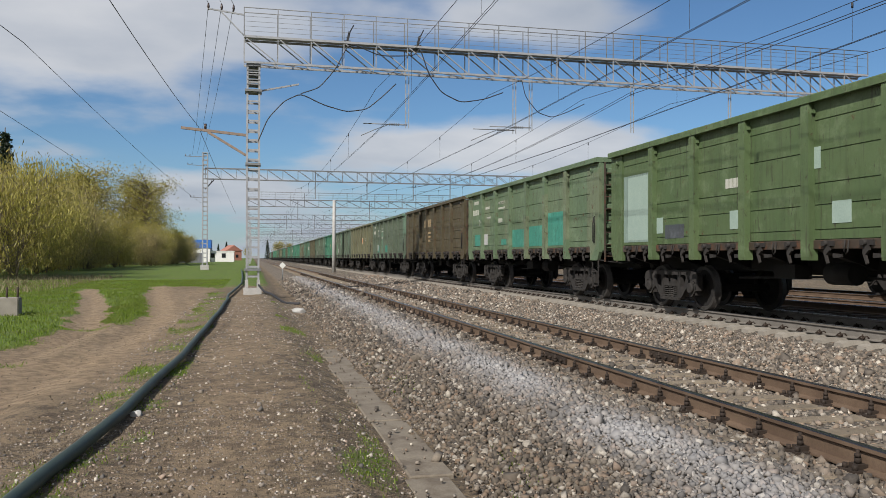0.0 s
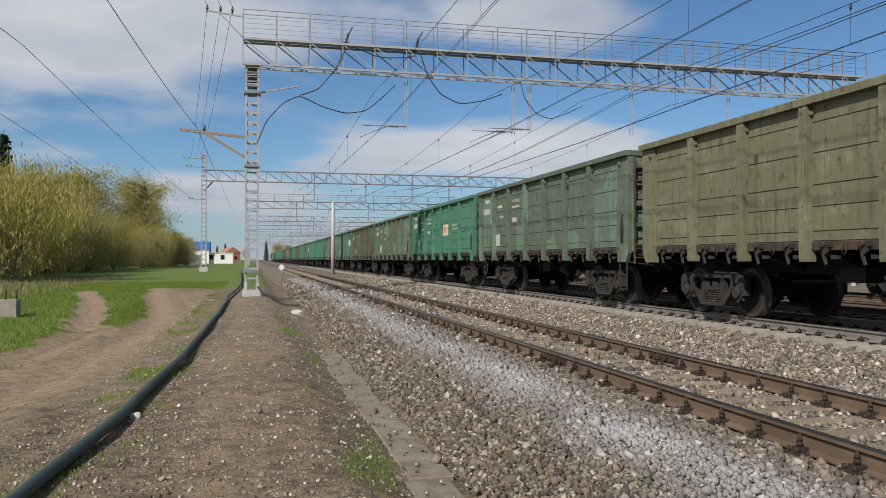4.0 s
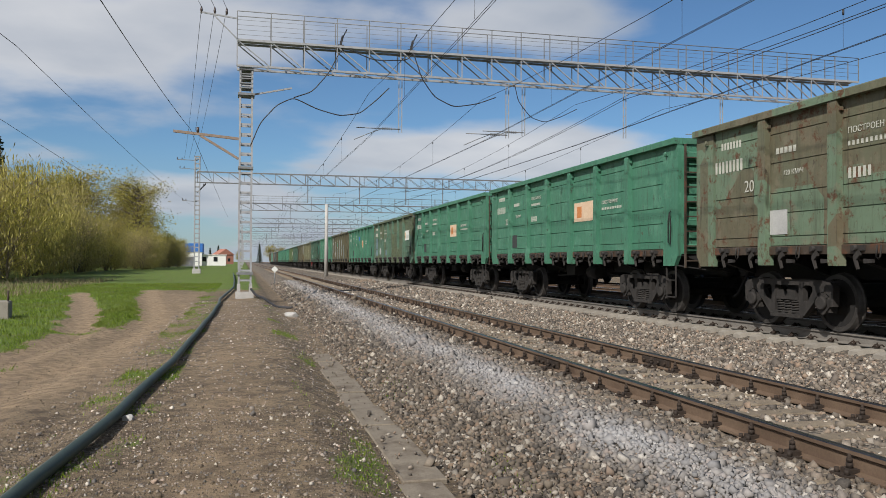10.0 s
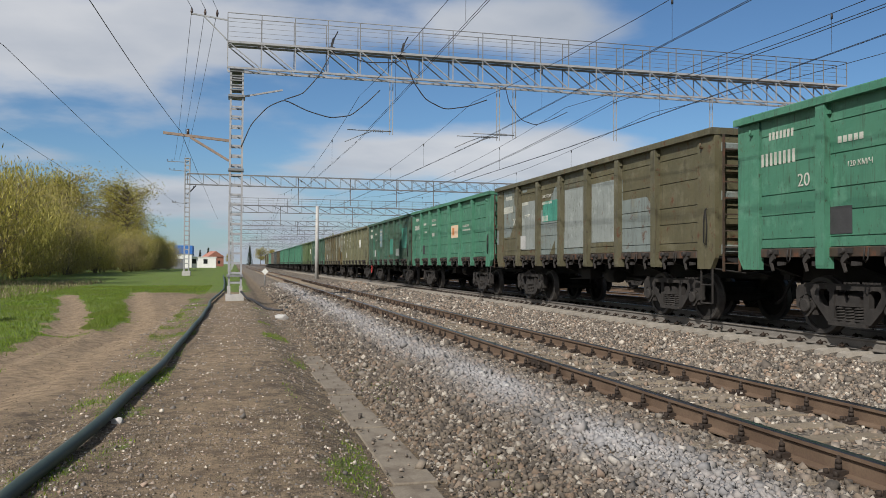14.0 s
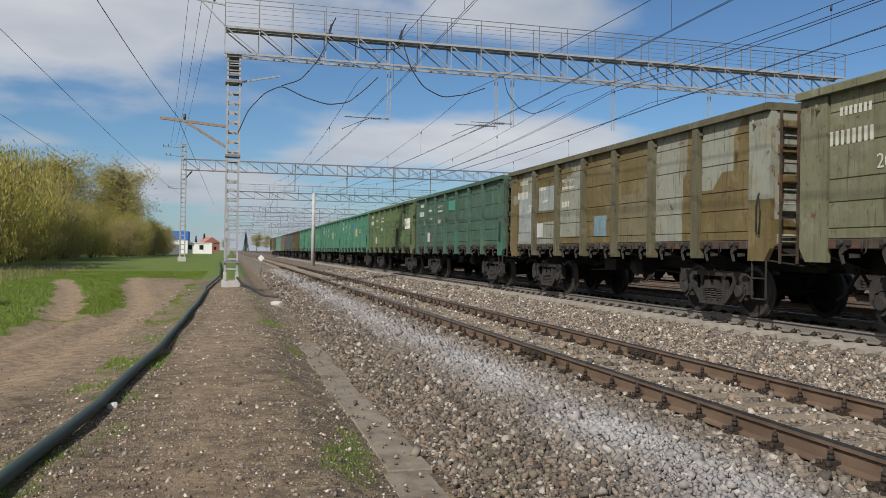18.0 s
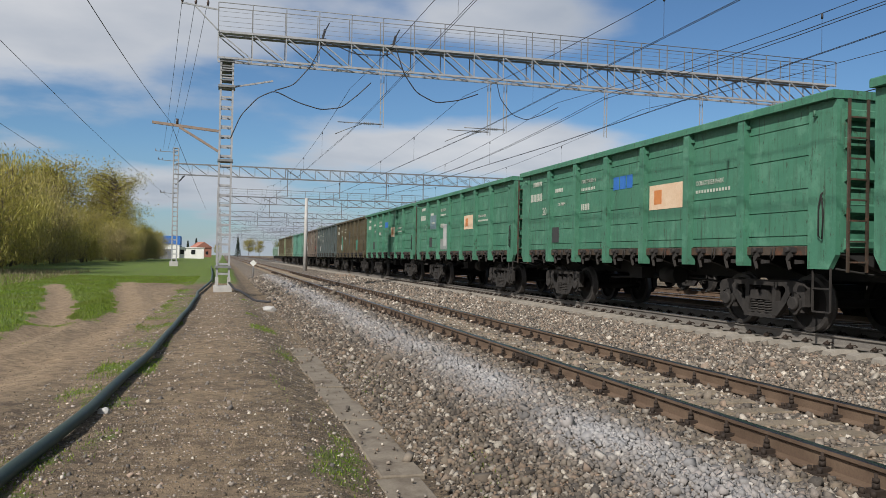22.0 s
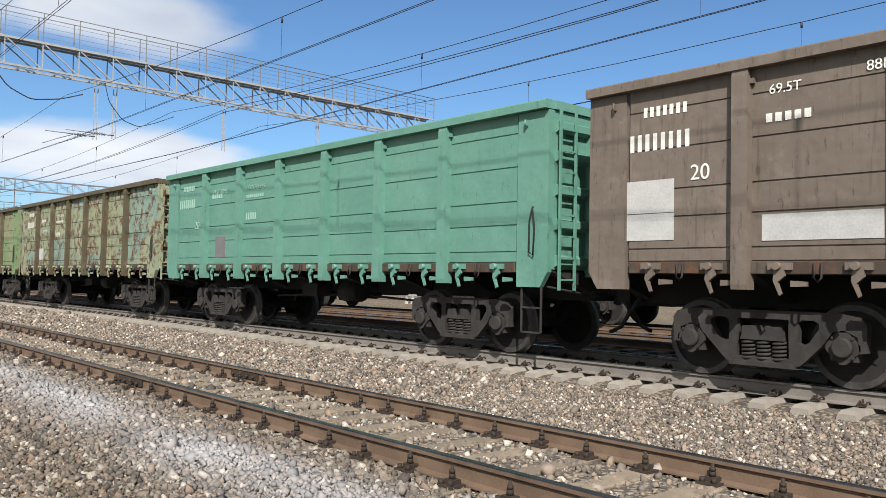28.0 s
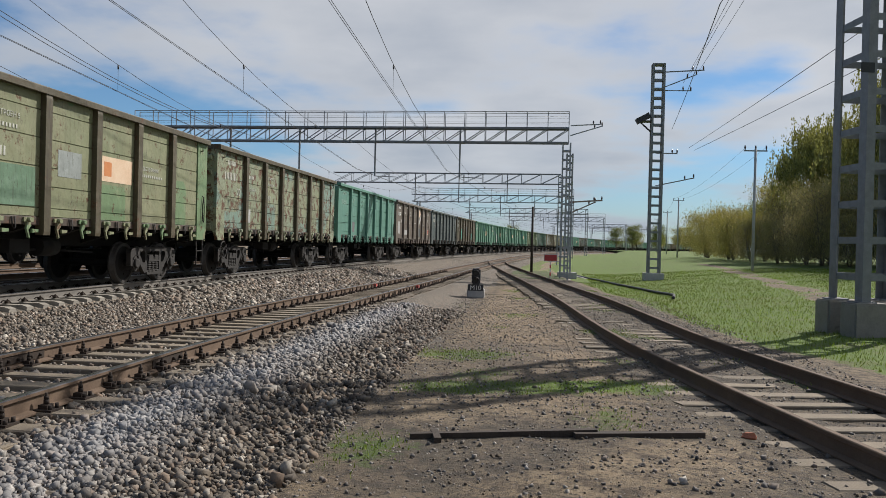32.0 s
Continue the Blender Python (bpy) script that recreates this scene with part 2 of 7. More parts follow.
M_railside = surface("rust_brown_rail", (0.105, 0.066, 0.042), (0.17, 0.115, 0.075), 0.85, 0.1, 3, 60, 0.3)
M_railgrey = surface("dusty_grey_rail", (0.14, 0.125, 0.108), (0.215, 0.195, 0.17), 0.85, 0.1, 3, 60, 0.3)
M_railtop = surface("polished_rail_head", (0.05, 0.05, 0.055), (0.09, 0.09, 0.095), 0.3, 0.7, 3, 80, 0.05)
M_shiny = surface("bright_rail_head", (0.35, 0.35, 0.36), (0.5, 0.5, 0.5), 0.25, 0.9, 3, 80, 0.05)
M_fast = surface("rusted_bolts", (0.03, 0.022, 0.017), (0.06, 0.04, 0.028), 0.85, 0.3, 12, 90, 0.4)
M_slp_w = surface("weathered_timber", (0.17, 0.135, 0.095), (0.26, 0.21, 0.15), 0.95, 0.0, 5, 60, 0.6, 0.01, c=(0.09, 0.07, 0.055), clo=0.55, chi=0.7, vary=0.18)
M_slp_c = surface("pale_concrete", (0.24, 0.215, 0.18), (0.33, 0.3, 0.255), 0.95, 0.0, 4, 50, 0.35, c=(0.13, 0.11, 0.085), vary=0.1)
M_conc = surface("grey_concrete", (0.36, 0.35, 0.33), (0.5, 0.485, 0.46), 0.95, 0.0, 3, 40, 0.4, c=(0.2, 0.19, 0.175))
M_galv = surface("galvanised_steel", (0.27, 0.275, 0.285), (0.39, 0.395, 0.405), 0.6, 0.1, 5, 60, 0.1, c=(0.17, 0.155, 0.135), clo=0.62, chi=0.74, cscale=3)
M_galvd = surface("dull_steel", (0.16, 0.165, 0.17), (0.26, 0.265, 0.27), 0.6, 0.3, 5, 60, 0.1)
M_rustbeam = surface("rusty_bracket", (0.22, 0.165, 0.13), (0.33, 0.25, 0.2), 0.85, 0.1, 6, 60, 0.3)
M_wire = surface("dark_wire", (0.03, 0.03, 0.033), (0.05, 0.05, 0.055), 0.6, 0.3, 6, 60, 0)
M_insul = surface("dark_insulator", (0.05, 0.035, 0.03), (0.08, 0.05, 0.04), 0.3, 0, 6, 60, 0)
M_pipe = surface("green_black_pipe", (0.035, 0.055, 0.045), (0.06, 0.085, 0.07), 0.6, 0, 4, 60, 0.2, 0.004, c=(0.13, 0.12, 0.10), clo=0.6, chi=0.75)
M_white = surface("white_stencil", (0.62, 0.62, 0.58), (0.75, 0.75, 0.7), 0.7, 0, 8, 40, 0)
M_cream = surface("faded_stencil", (0.42, 0.42, 0.36), (0.52, 0.52, 0.46), 0.7, 0, 8, 40, 0)
M_black = surface("black_patch", (0.03, 0.03, 0.032), (0.05, 0.05, 0.052), 0.75, 0, 8, 40, 0)
M_greyp = surface("grey_patch", (0.36, 0.36, 0.35), (0.48, 0.48, 0.46), 0.75, 0, 3, 40, 0)
M_peach = surface("peach_label", (0.62, 0.42, 0.27), (0.72, 0.56, 0.4), 0.7, 0, 5, 40, 0)
M_orange = surface("orange_print", (0.5, 0.17, 0.05), (0.6, 0.24, 0.08), 0.7, 0, 5, 40, 0)
M_red = surface("red_paint", (0.38, 0.03, 0.03), (0.5, 0.06, 0.05), 0.6, 0, 5, 40, 0)
M_blue = surface("blue_paint", (0.02, 0.12, 0.42), (0.04, 0.17, 0.5), 0.6, 0, 5, 40, 0)
M_housew = surface("white_wall", (0.68, 0.67, 0.64), (0.78, 0.77, 0.74), 0.9, 0, 1, 20, 0.1)
M_brickw = surface("red_brick_wall", (0.32, 0.13, 0.09), (0.4, 0.18, 0.13), 0.9, 0, 1, 20, 0.1)
M_fence = surface("grey_sheet_fence", (0.12, 0.125, 0.14), (0.17, 0.175, 0.19), 0.7, 0, 1, 20, 0.1)
M_bark = surface("bark", (0.11, 0.085, 0.065), (0.19, 0.155, 0.12), 0.95, 0, 4, 30, 0.6, 0.02)
M_timber = surface("old_plank", (0.035, 0.025, 0.018), (0.075, 0.055, 0.04), 0.95, 0, 5, 60, 0.6, 0.01)
M_glass = surface("dark_lens", (0.01, 0.012, 0.015), (0.02, 0.022, 0.026), 0.15, 0, 6, 50, 0)


def leaf_mat(name, a, b, c):
    m, nt, bs = principled(name)
    geo = nt.nodes.new("ShaderNodeNewGeometry").outputs["Random Per Island"]
    col = mixer(nt, geo, tuple(x * 0.5 for x in a), tuple(x * 1.25 for x in b))
    col = mixer(nt, remap(nt, noise_tex(nt, 0.35, 3, coords(nt)), 0.42, 0.62, 0, 0.7), col, c)
    nt.links.new(col, bs.inputs["Base Color"])
    bs.inputs["Roughness"].default_value = 0.6
    tr = nt.nodes.new("ShaderNodeBsdfTranslucent")
    nt.links.new(col, tr.inputs[0])
    mx = nt.nodes.new("ShaderNodeMixShader")
    mx.inputs[0].default_value = 0.35
    nt.links.new(bs.outputs[0], mx.inputs[1])
    nt.links.new(tr.outputs[0], mx.inputs[2])
    nt.links.new(mx.outputs[0], nt.nodes["Material Output"].inputs[0])
    return m


M_leaf_y = leaf_mat("spring_yellow_leaves", (0.33, 0.3, 0.05), (0.43, 0.38, 0.085), (0.3, 0.24, 0.08))
M_leaf_g = leaf_mat("spring_green_leaves", (0.165, 0.2, 0.035), (0.26, 0.275, 0.06), (0.14, 0.16, 0.035))
M_leaf_b = leaf_mat("budding_brown_twigs", (0.3, 0.24, 0.1), (0.4, 0.33, 0.14), (0.3, 0.28, 0.075))
M_leaf_w = leaf_mat("willow_leaves", (0.23, 0.235, 0.05), (0.33, 0.32, 0.085), (0.27, 0.25, 0.07))
M_fir = leaf_mat("dark_fir_needles", (0.015, 0.03, 0.015), (0.025, 0.045, 0.02), (0.02, 0.035, 0.02))
M_grass = leaf_mat("fresh_grass", (0.11, 0.19, 0.01), (0.18, 0.26, 0.02), (0.14, 0.165, 0.02))
M_drygr = leaf_mat("dry_grass", (0.24, 0.19, 0.1), (0.34, 0.28, 0.16), (0.13, 0.1, 0.055))


def stone_mat(name, gain):
    m, nt, bs = principled(name)
    geo = nt.nodes.new("ShaderNodeNewGeometry").outputs["Random Per Island"]
    rp = nt.nodes.new("ShaderNodeValToRGB")
    el = rp.color_ramp.elements
    # dark end of the ramp lowered: these stones stand in for shaded gaps
    el[0].position, el[0].color = 0.0, (0.035, 0.029, 0.024, 1)
    el[1].position, el[1].color = 1.0, (0.6, 0.55, 0.48, 1)
    for p, c in ((0.3, (0.115, 0.093, 0.074, 1)), (0.58, (0.2, 0.166, 0.128, 1)), (0.74, (0.26, 0.18, 0.125, 1)), (0.88, (0.265, 0.24, 0.21, 1))):
        e = el.new(p)
        e.color = c
    for e in el:
        c = e.color
        e.color = (c[0] * gain * 1.03, c[1] * gain, c[2] * gain * 0.95, 1)
    nt.links.new(geo, rp.inputs[0])
    v = coords(nt)
    col = mixer(nt, remap(nt, noise_tex(nt, 70, 4, v), 0.3, 0.7, 0, 0.5), rp.outputs[0], (0.1, 0.084, 0.066))
    dust = nt.nodes.new("ShaderNodeAttribute")
    dust.attribute_name = "dust"
    dust.attribute_type = "GEOMETRY"
    col = mixer(nt, dust.outputs["Fac"], col, (0.38, 0.38, 0.39))
    nt.links.new(col, bs.inputs["Base Color"])
    bs.inputs["Roughness"].default_value = 0.9
    bumped(nt, bs, noise_tex(nt, 120, 3, v), 0.3, 0.003)
    return m


M_stone = stone_mat("crushed_stone", 0.76)
M_stone_tan = stone_mat("tan_crushed_stone", 1.04)
M_pebble = stone_mat("pale_pebbles", 1.45)
M_clod = surface("soil_clods", (0.085, 0.064, 0.042), (0.16, 0.122, 0.082), 0.95, 0, 3, 90, 0.5, 0.004)


def ground_mat():
    """Mask attribute: red grass, green crushed stone, blue near-black oil with the train's shade painted in; else
    trodden dirt.
    """
    m, nt, bs = principled("ground_cover")
    v = coords(nt)
    at = nt.nodes.new("ShaderNodeAttribute")
    at.attribute_name = "mask"
    sep = nt.nodes.new("ShaderNodeSeparateColor")
    nt.links.new(at.outputs["Color"], sep.inputs[0])
    n1, n2, n3, n4 = noise_tex(nt, 0.5, 6, v), noise_tex(nt, 5, 6, v, 0.7), noise_tex(nt, 45, 4, v, 0.7), noise_tex(nt, 160, 2, v)
    dirt = mixer(nt, remap(nt, n1, 0.35, 0.65), (0.165, 0.118, 0.07), (0.25, 0.185, 0.113))
    dirt = mixer(nt, remap(nt, n2, 0.46, 0.6, 0, 0.9), dirt, (0.055, 0.038, 0.024))
    dirt = mixer(nt, remap(nt, noise_tex(nt, 1.7, 6, v, 0.7), 0.52, 0.62, 0, 0.55), dirt, (0.075, 0.058, 0.034))
    dirt = mixer(nt, remap(nt, noise_tex(nt, 22, 5, v, 0.75), 0.52, 0.58, 0, 0.85), dirt, (0.04, 0.029, 0.019))
    dirt = mixer(nt, remap(nt, n3, 0.6, 0.72, 0, 0.6), dirt, (0.32, 0.28, 0.23))
    sandy = mixer(nt, remap(nt, n2, 0.35, 0.7), (0.34, 0.245, 0.15), (0.2, 0.137, 0.08))
    dirt = mixer(nt, arith(nt, "MULTIPLY", at.outputs["Alpha"], remap(nt, n2, 0.3, 0.62, 1.0, 0.62)), dirt, sandy)
    vor = nt.nodes.new("ShaderNodeTexVoronoi")
    vor.inputs["Scale"].default_value = 19
    nt.links.new(v, vor.inputs["Vector"])
    vs = nt.nodes.new("ShaderNodeSeparateColor")
    nt.links.new(vor.outputs["Color"], vs.inputs[0])
    st = mixer(nt, vs.outputs[0], (0.13, 0.108, 0.084), (0.32, 0.275, 0.215))
    st = mixer(nt, remap(nt, vs.outputs[1], 0.7, 0.8), st, (0.3, 0.215, 0.15))
    st = mixer(nt, remap(nt, vor.outputs["Distance"], 0.3, 0.62, 0, 0.85), st, (0.04, 0.033, 0.026))
    # oil tone, kept near black to carry the shade beneath the train
    oily_shade = mixer(nt, remap(nt, n3, 0.4, 0.6), (0.012, 0.0115, 0.011), (0.032, 0.03, 0.028))
    gr = mixer(nt, remap(nt, n2, 0.35, 0.65), (0.075, 0.14, 0.008), (0.12, 0.18, 0.014))
    gr = mixer(nt, remap(nt, n3, 0.45, 0.62, 0, 0.75), gr, (0.06, 0.06, 0.022))
    gr = mixer(nt, remap(nt, noise_tex(nt, 0.9, 6, v, 0.7), 0.52, 0.66, 0, 0.45), gr, (0.13, 0.1, 0.05))
    col = dirt
    gm = arith(nt, "ADD", sep.outputs[0], arith(nt, "MULTIPLY", arith(nt, "SUBTRACT", n2, 0.5), 0.9))
    sm = arith(nt, "ADD", sep.outputs[1], arith(nt, "MULTIPLY", arith(nt, "SUBTRACT", n2, 0.5), 0.8))
    col = mixer(nt, remap(nt, gm, 0.45, 0.6), col, gr)
    col = mixer(nt, remap(nt, sm, 0.45, 0.6), col, st)
    col = mixer(nt, sep.outputs[2], col, oily_shade)
    nt.links.new(col, bs.inputs["Base Color"])
    bs.inputs["Roughness"].default_value = 0.95
    hgt = mixer(nt, remap(nt, sm, 0.45, 0.6), n3, arith(nt, "SUBTRACT", 1.0, vor.outputs["Distance"]))
    bumped(nt, bs, hgt, 1.0, 0.02)
    return m


M_ground = ground_mat()

# ---------------------------------------------------------------- mesh helpers
def mesh_from(name, verts, faces, mats, smooth=False):
    me = bpy.data.meshes.new(name)
    me.from_pydata(verts, [], faces)
    for mt in (mats if isinstance(mats, (list, tuple)) else [mats]):
        me.materials.append(mt)
    if smooth:
        me.shade_smooth()
    return me


def bm_mesh(name, bm, mats):
    me = bpy.data.meshes.new(name)
    bmesh.ops.recalc_face_normals(bm, faces=bm.faces)
    bm.to_mesh(me)
    bm.free()
    for mt in (mats if isinstance(mats, (list, tuple)) else [mats]):
        me.materials.append(mt)
    return me


def part(name, bm, mats, parent, label="", at=None):
    """One mesh object under a thing or a part; bm is a bmesh or a mesh to be shared."""
    me = bm if isinstance(bm, bpy.types.Mesh) else bm_mesh(name, bm, mats)
    ob = new(name, me)
    ob.parent = parent
    if at is not None:
        ob.matrix_basis = at
    return tagged(ob, label)


def thing(name, label, category, m=None, group="", kind=""):
    ob = new(name)
    ob.empty_display_size = 0.3
    if m is not None:
        ob.matrix_basis = m
    return tagged(ob, label, category, group, kind)


def box(bm, x0, x1, y0, y1, z0, z1, mi=0, rot=None):
    vs = [Vector((x, y, z)) for x in (x0, x1) for y in (y0, y1) for z in (z0, z1)]
    if rot is not None:
        c = sum(vs, Vector()) / 8
        vs = [c + rot @ (v - c) for v in vs]
    v = [bm.verts.new(p) for p in vs]
    for f in ((0, 1, 3, 2), (4, 6, 7, 5), (0, 4, 5, 1), (2, 3, 7, 6), (0, 2, 6, 4), (1, 5, 7, 3)):
        bm.faces.new([v[i] for i in f]).material_index = mi
    return v


def beam(bm, a, b, w, h=None, mi=0):
    """A bar of rectangular section from a to b."""
    a, b = Vector(a), Vector(b)
    h = h or w
    d = (b - a).normalized()
    s = d.cross(Vector((0, 0, 1)) if abs(d.z) < 0.95 else Vector((0, 1, 0))).normalized()
    u = s.cross(d)
    r = []
    for p in (a, b):
        r.append([bm.verts.new(p + s * x * w / 2 + u * y * h / 2) for x, y in ((-1, -1), (1, -1), (1, 1), (-1, 1))])
    for i in range(4):
        j = (i + 1) % 4
        bm.faces.new((r[0][i], r[0][j], r[1][j], r[1][i])).material_index = mi
    bm.faces.new(r[0][::-1]).material_index = mi
    bm.faces.new(r[1]).material_index = mi


def tube(bm, pts, rad, n=8, mi=0, cap=True):
    """A round bar along points; rad is one radius or one for each point."""
    pts = [Vector(p) for p in pts]
    rads = rad if isinstance(rad, (list, tuple)) else [rad] * len(pts)
    rings = []
    for i, p in enumerate(pts):
        d = (pts[min(i + 1, len(pts) - 1)] - pts[max(i - 1, 0)]).normalized()
        s = d.cross(Vector((0, 0, 1)) if abs(d.z) < 0.95 else Vector((0, 1, 0))).normalized()
        u = s.cross(d)
        rings.append([bm.verts.new(p + (s * math.cos(2 * math.pi * k / n) + u * math.sin(2 * math.pi * k / n)) * rads[i]) for k in range(n)])
    for a, b in zip(rings, rings[1:]):
        for k in range(n):
            f = bm.faces.new((a[k], a[(k + 1) % n], b[(k + 1) % n], b[k]))
            f.material_index, f.smooth = mi, True
    if cap:
        bm.faces.new(rings[0][::-1]).material_index = mi
        bm.faces.new(rings[-1]).material_index = mi


def prism(bm, prof, axis, a, b, mi=0, smooth=False):
    """A closed profile (list of 2D points) drawn out along an axis: 'x' takes (y, z), 'y' takes (x, z)."""
    def at(p, t):
        return (t, p[0], p[1]) if axis == "x" else (p[0], t, p[1])
    r0 = [bm.verts.new(at(p, a)) for p in prof]
    r1 = [bm.verts.new(at(p, b)) for p in prof]
    n = len(prof)
    for i in range(n):
        f = bm.faces.new((r0[i], r0[(i + 1) % n], r1[(i + 1) % n], r1[i]))
        f.material_index, f.smooth = mi, smooth
    bm.faces.new(r0[::-1]).material_index = mi
    bm.faces.new(r1).material_index = mi


# ---------------------------------------------------------------- plan
EYE_Z = 1.326
A_X, B_X, B_Z = 5.05, 10.36, 0.21          # centre lines of the empty track and of the train's track; rail tops at 0 and B_Z
C_X, D_X = 15.0, 19.6
CURVE_Y, CURVE_R = -3.0, 1000.0
PITCH, SPEED, Y0 = 13.92, 14.353, 12.34


def bend(x, y):
    """Plan position of a point beside the line; south of CURVE_Y the tracks turn towards -X. Returns x, y, turn."""
    if y >= CURVE_Y:
        return x, y, 0.0
    cx = B_X - CURVE_R
    th = (CURVE_Y - y) / CURVE_R
    w = min(1.0, max(0.0, (x + 30) / 30))
    r = x - cx
    bx, by = cx + r * math.cos(th), CURVE_Y - r * math.sin(th)
    return x + (bx - x) * w, y + (by - y) * w, -th * w


def fall(y):
    """Height of the near track's rail top."""
    return -0.25 * min(1.0, max(0.0, (-8 - y) / 28.0)) if y > -70 else -0.25 + min(0.25, (-70 - y) * 0.004)


S_PTS = [(6, -6.1), (0, -4.75), (-7, -3.45), (-14.4, -2.37), (-25, -1.85), (-37, -1.1), (-50, 0.05), (-60, 0.85), (-70, 1.66), (-80, 2.15), (-90, 1.95)]


def siding_x(y):
    ys = [p[0] for p in S_PTS][::-1]
    xs = [p[1] for p in S_PTS][::-1]
    k = float(np.interp(y, ys, xs))
    return (float(np.interp(y - 2.5, ys, xs)) + 2 * k + float(np.interp(y + 2.5, ys, xs))) / 4


def siding_z(y):
    return min(-0.2, fall(y) - 0.05) if y > -40 else fall(y) - 0.05


def smooth(a, b, v):
    t = min(1.0, max(0.0, (v - a) / (b - a)))
    return t * t * (3 - 2 * t)


def lerp(pts, v):
    return float(np.interp(v, [p[0] for p in pts], [p[1] for p in pts]))


def rut_a(y):
    return lerp([(6, -3.5), (14, -3.6), (20, -3.75), (28, -5.0), (37, -6.6), (48, -9)], y)


def rut_b(y):
    return lerp([(4, -2.6), (14, -2.5), (21, -2.2), (27, -2.6), (37, -3.85), (44, -4.6), (50, -5.4)], y)


def ground_z(x, y):
    """Height of the ground sheet, in straightened plan coordinates."""
    north = lerp([(-34, -0.34), (-12, -0.36), (-2.2, -0.34), (-1.3, -0.27), (0.7, -0.27), (1.22, -0.48), (1.72, -0.5), (2.0, -0.42), (3.1, -0.17),
                  (3.55, -0.19), (3.75, -0.205), (6.35, -0.205), (6.6, -0.19), (7.0, -0.18), (8.3, -0.1), (8.85, -0.13), (9.1, -0.03), (12.0, -0.02), (24, 0.0)], x)
    south = lerp([(-60, 0.5), (-30, 0.45), (-16, 0.1), (-9, -0.25), (-5, -0.36), (-1.0, -0.33), (1.2, -0.33), (2.2, -0.33), (3.1, -0.19),
                  (3.55, -0.19), (3.75, -0.235), (6.35, -0.235), (6.6, -0.19), (7.0, -0.18), (8.3, -0.1), (8.85, -0.13), (9.1, -0.03), (12.0, -0.02), (24, 0.0)], x)
    k = smooth(3, -4, y)
    z = north * (1 - k) + south * k
    if y < -8 and x < 8.5:
        z += fall(y) * smooth(9, 7, x) * smooth(-12, -4, x)
    if y > 45 and x < 2:
        z += 0.3 * smooth(45, 100, y) * smooth(2, -2, x)
    if -95 < y < 4 and x < 3.0:
        off = abs(x - siding_x(y))
        bed = siding_z(y) - 0.178 + 0.03 * noise.noise((x * 1.5, y * 1.2, 31))
        z += (bed - z) * smooth(2.1, 1.2, off)
    if x < 2.5:
        z += 0.05 * (noise.noise((x * 0.5, y * 0.35, 0)) + 0.4 * noise.noise((x * 2.1, y * 2.1, 5))) * (0.25 if 1.0 < x < 1.9 and y > 0 else 1.0)
        if y > 4:
            for cx, w, d in ((rut_a(y), 0.4, 0.13), (rut_b(y) - 0.35, 0.38, 0.12), (rut_b(y) + 0.75, 0.3, 0.07), (rut_b(y) - 0.95, 0.3, -0.06), (rut_a(y) - 0.6, 0.3, -0.05)):
                z -= d * math.exp(-((x - cx) / w) ** 2) * smooth(52, 40, y) * (0.75 + 0.6 * noise.noise((y * 0.3, cx * 0.05, 11)))
            if x < -1.6:
                z += 0.05 * noise.noise((x * 1.1, y * 0.5, 13)) * smooth(-1.6, -2.2, x)
    return z


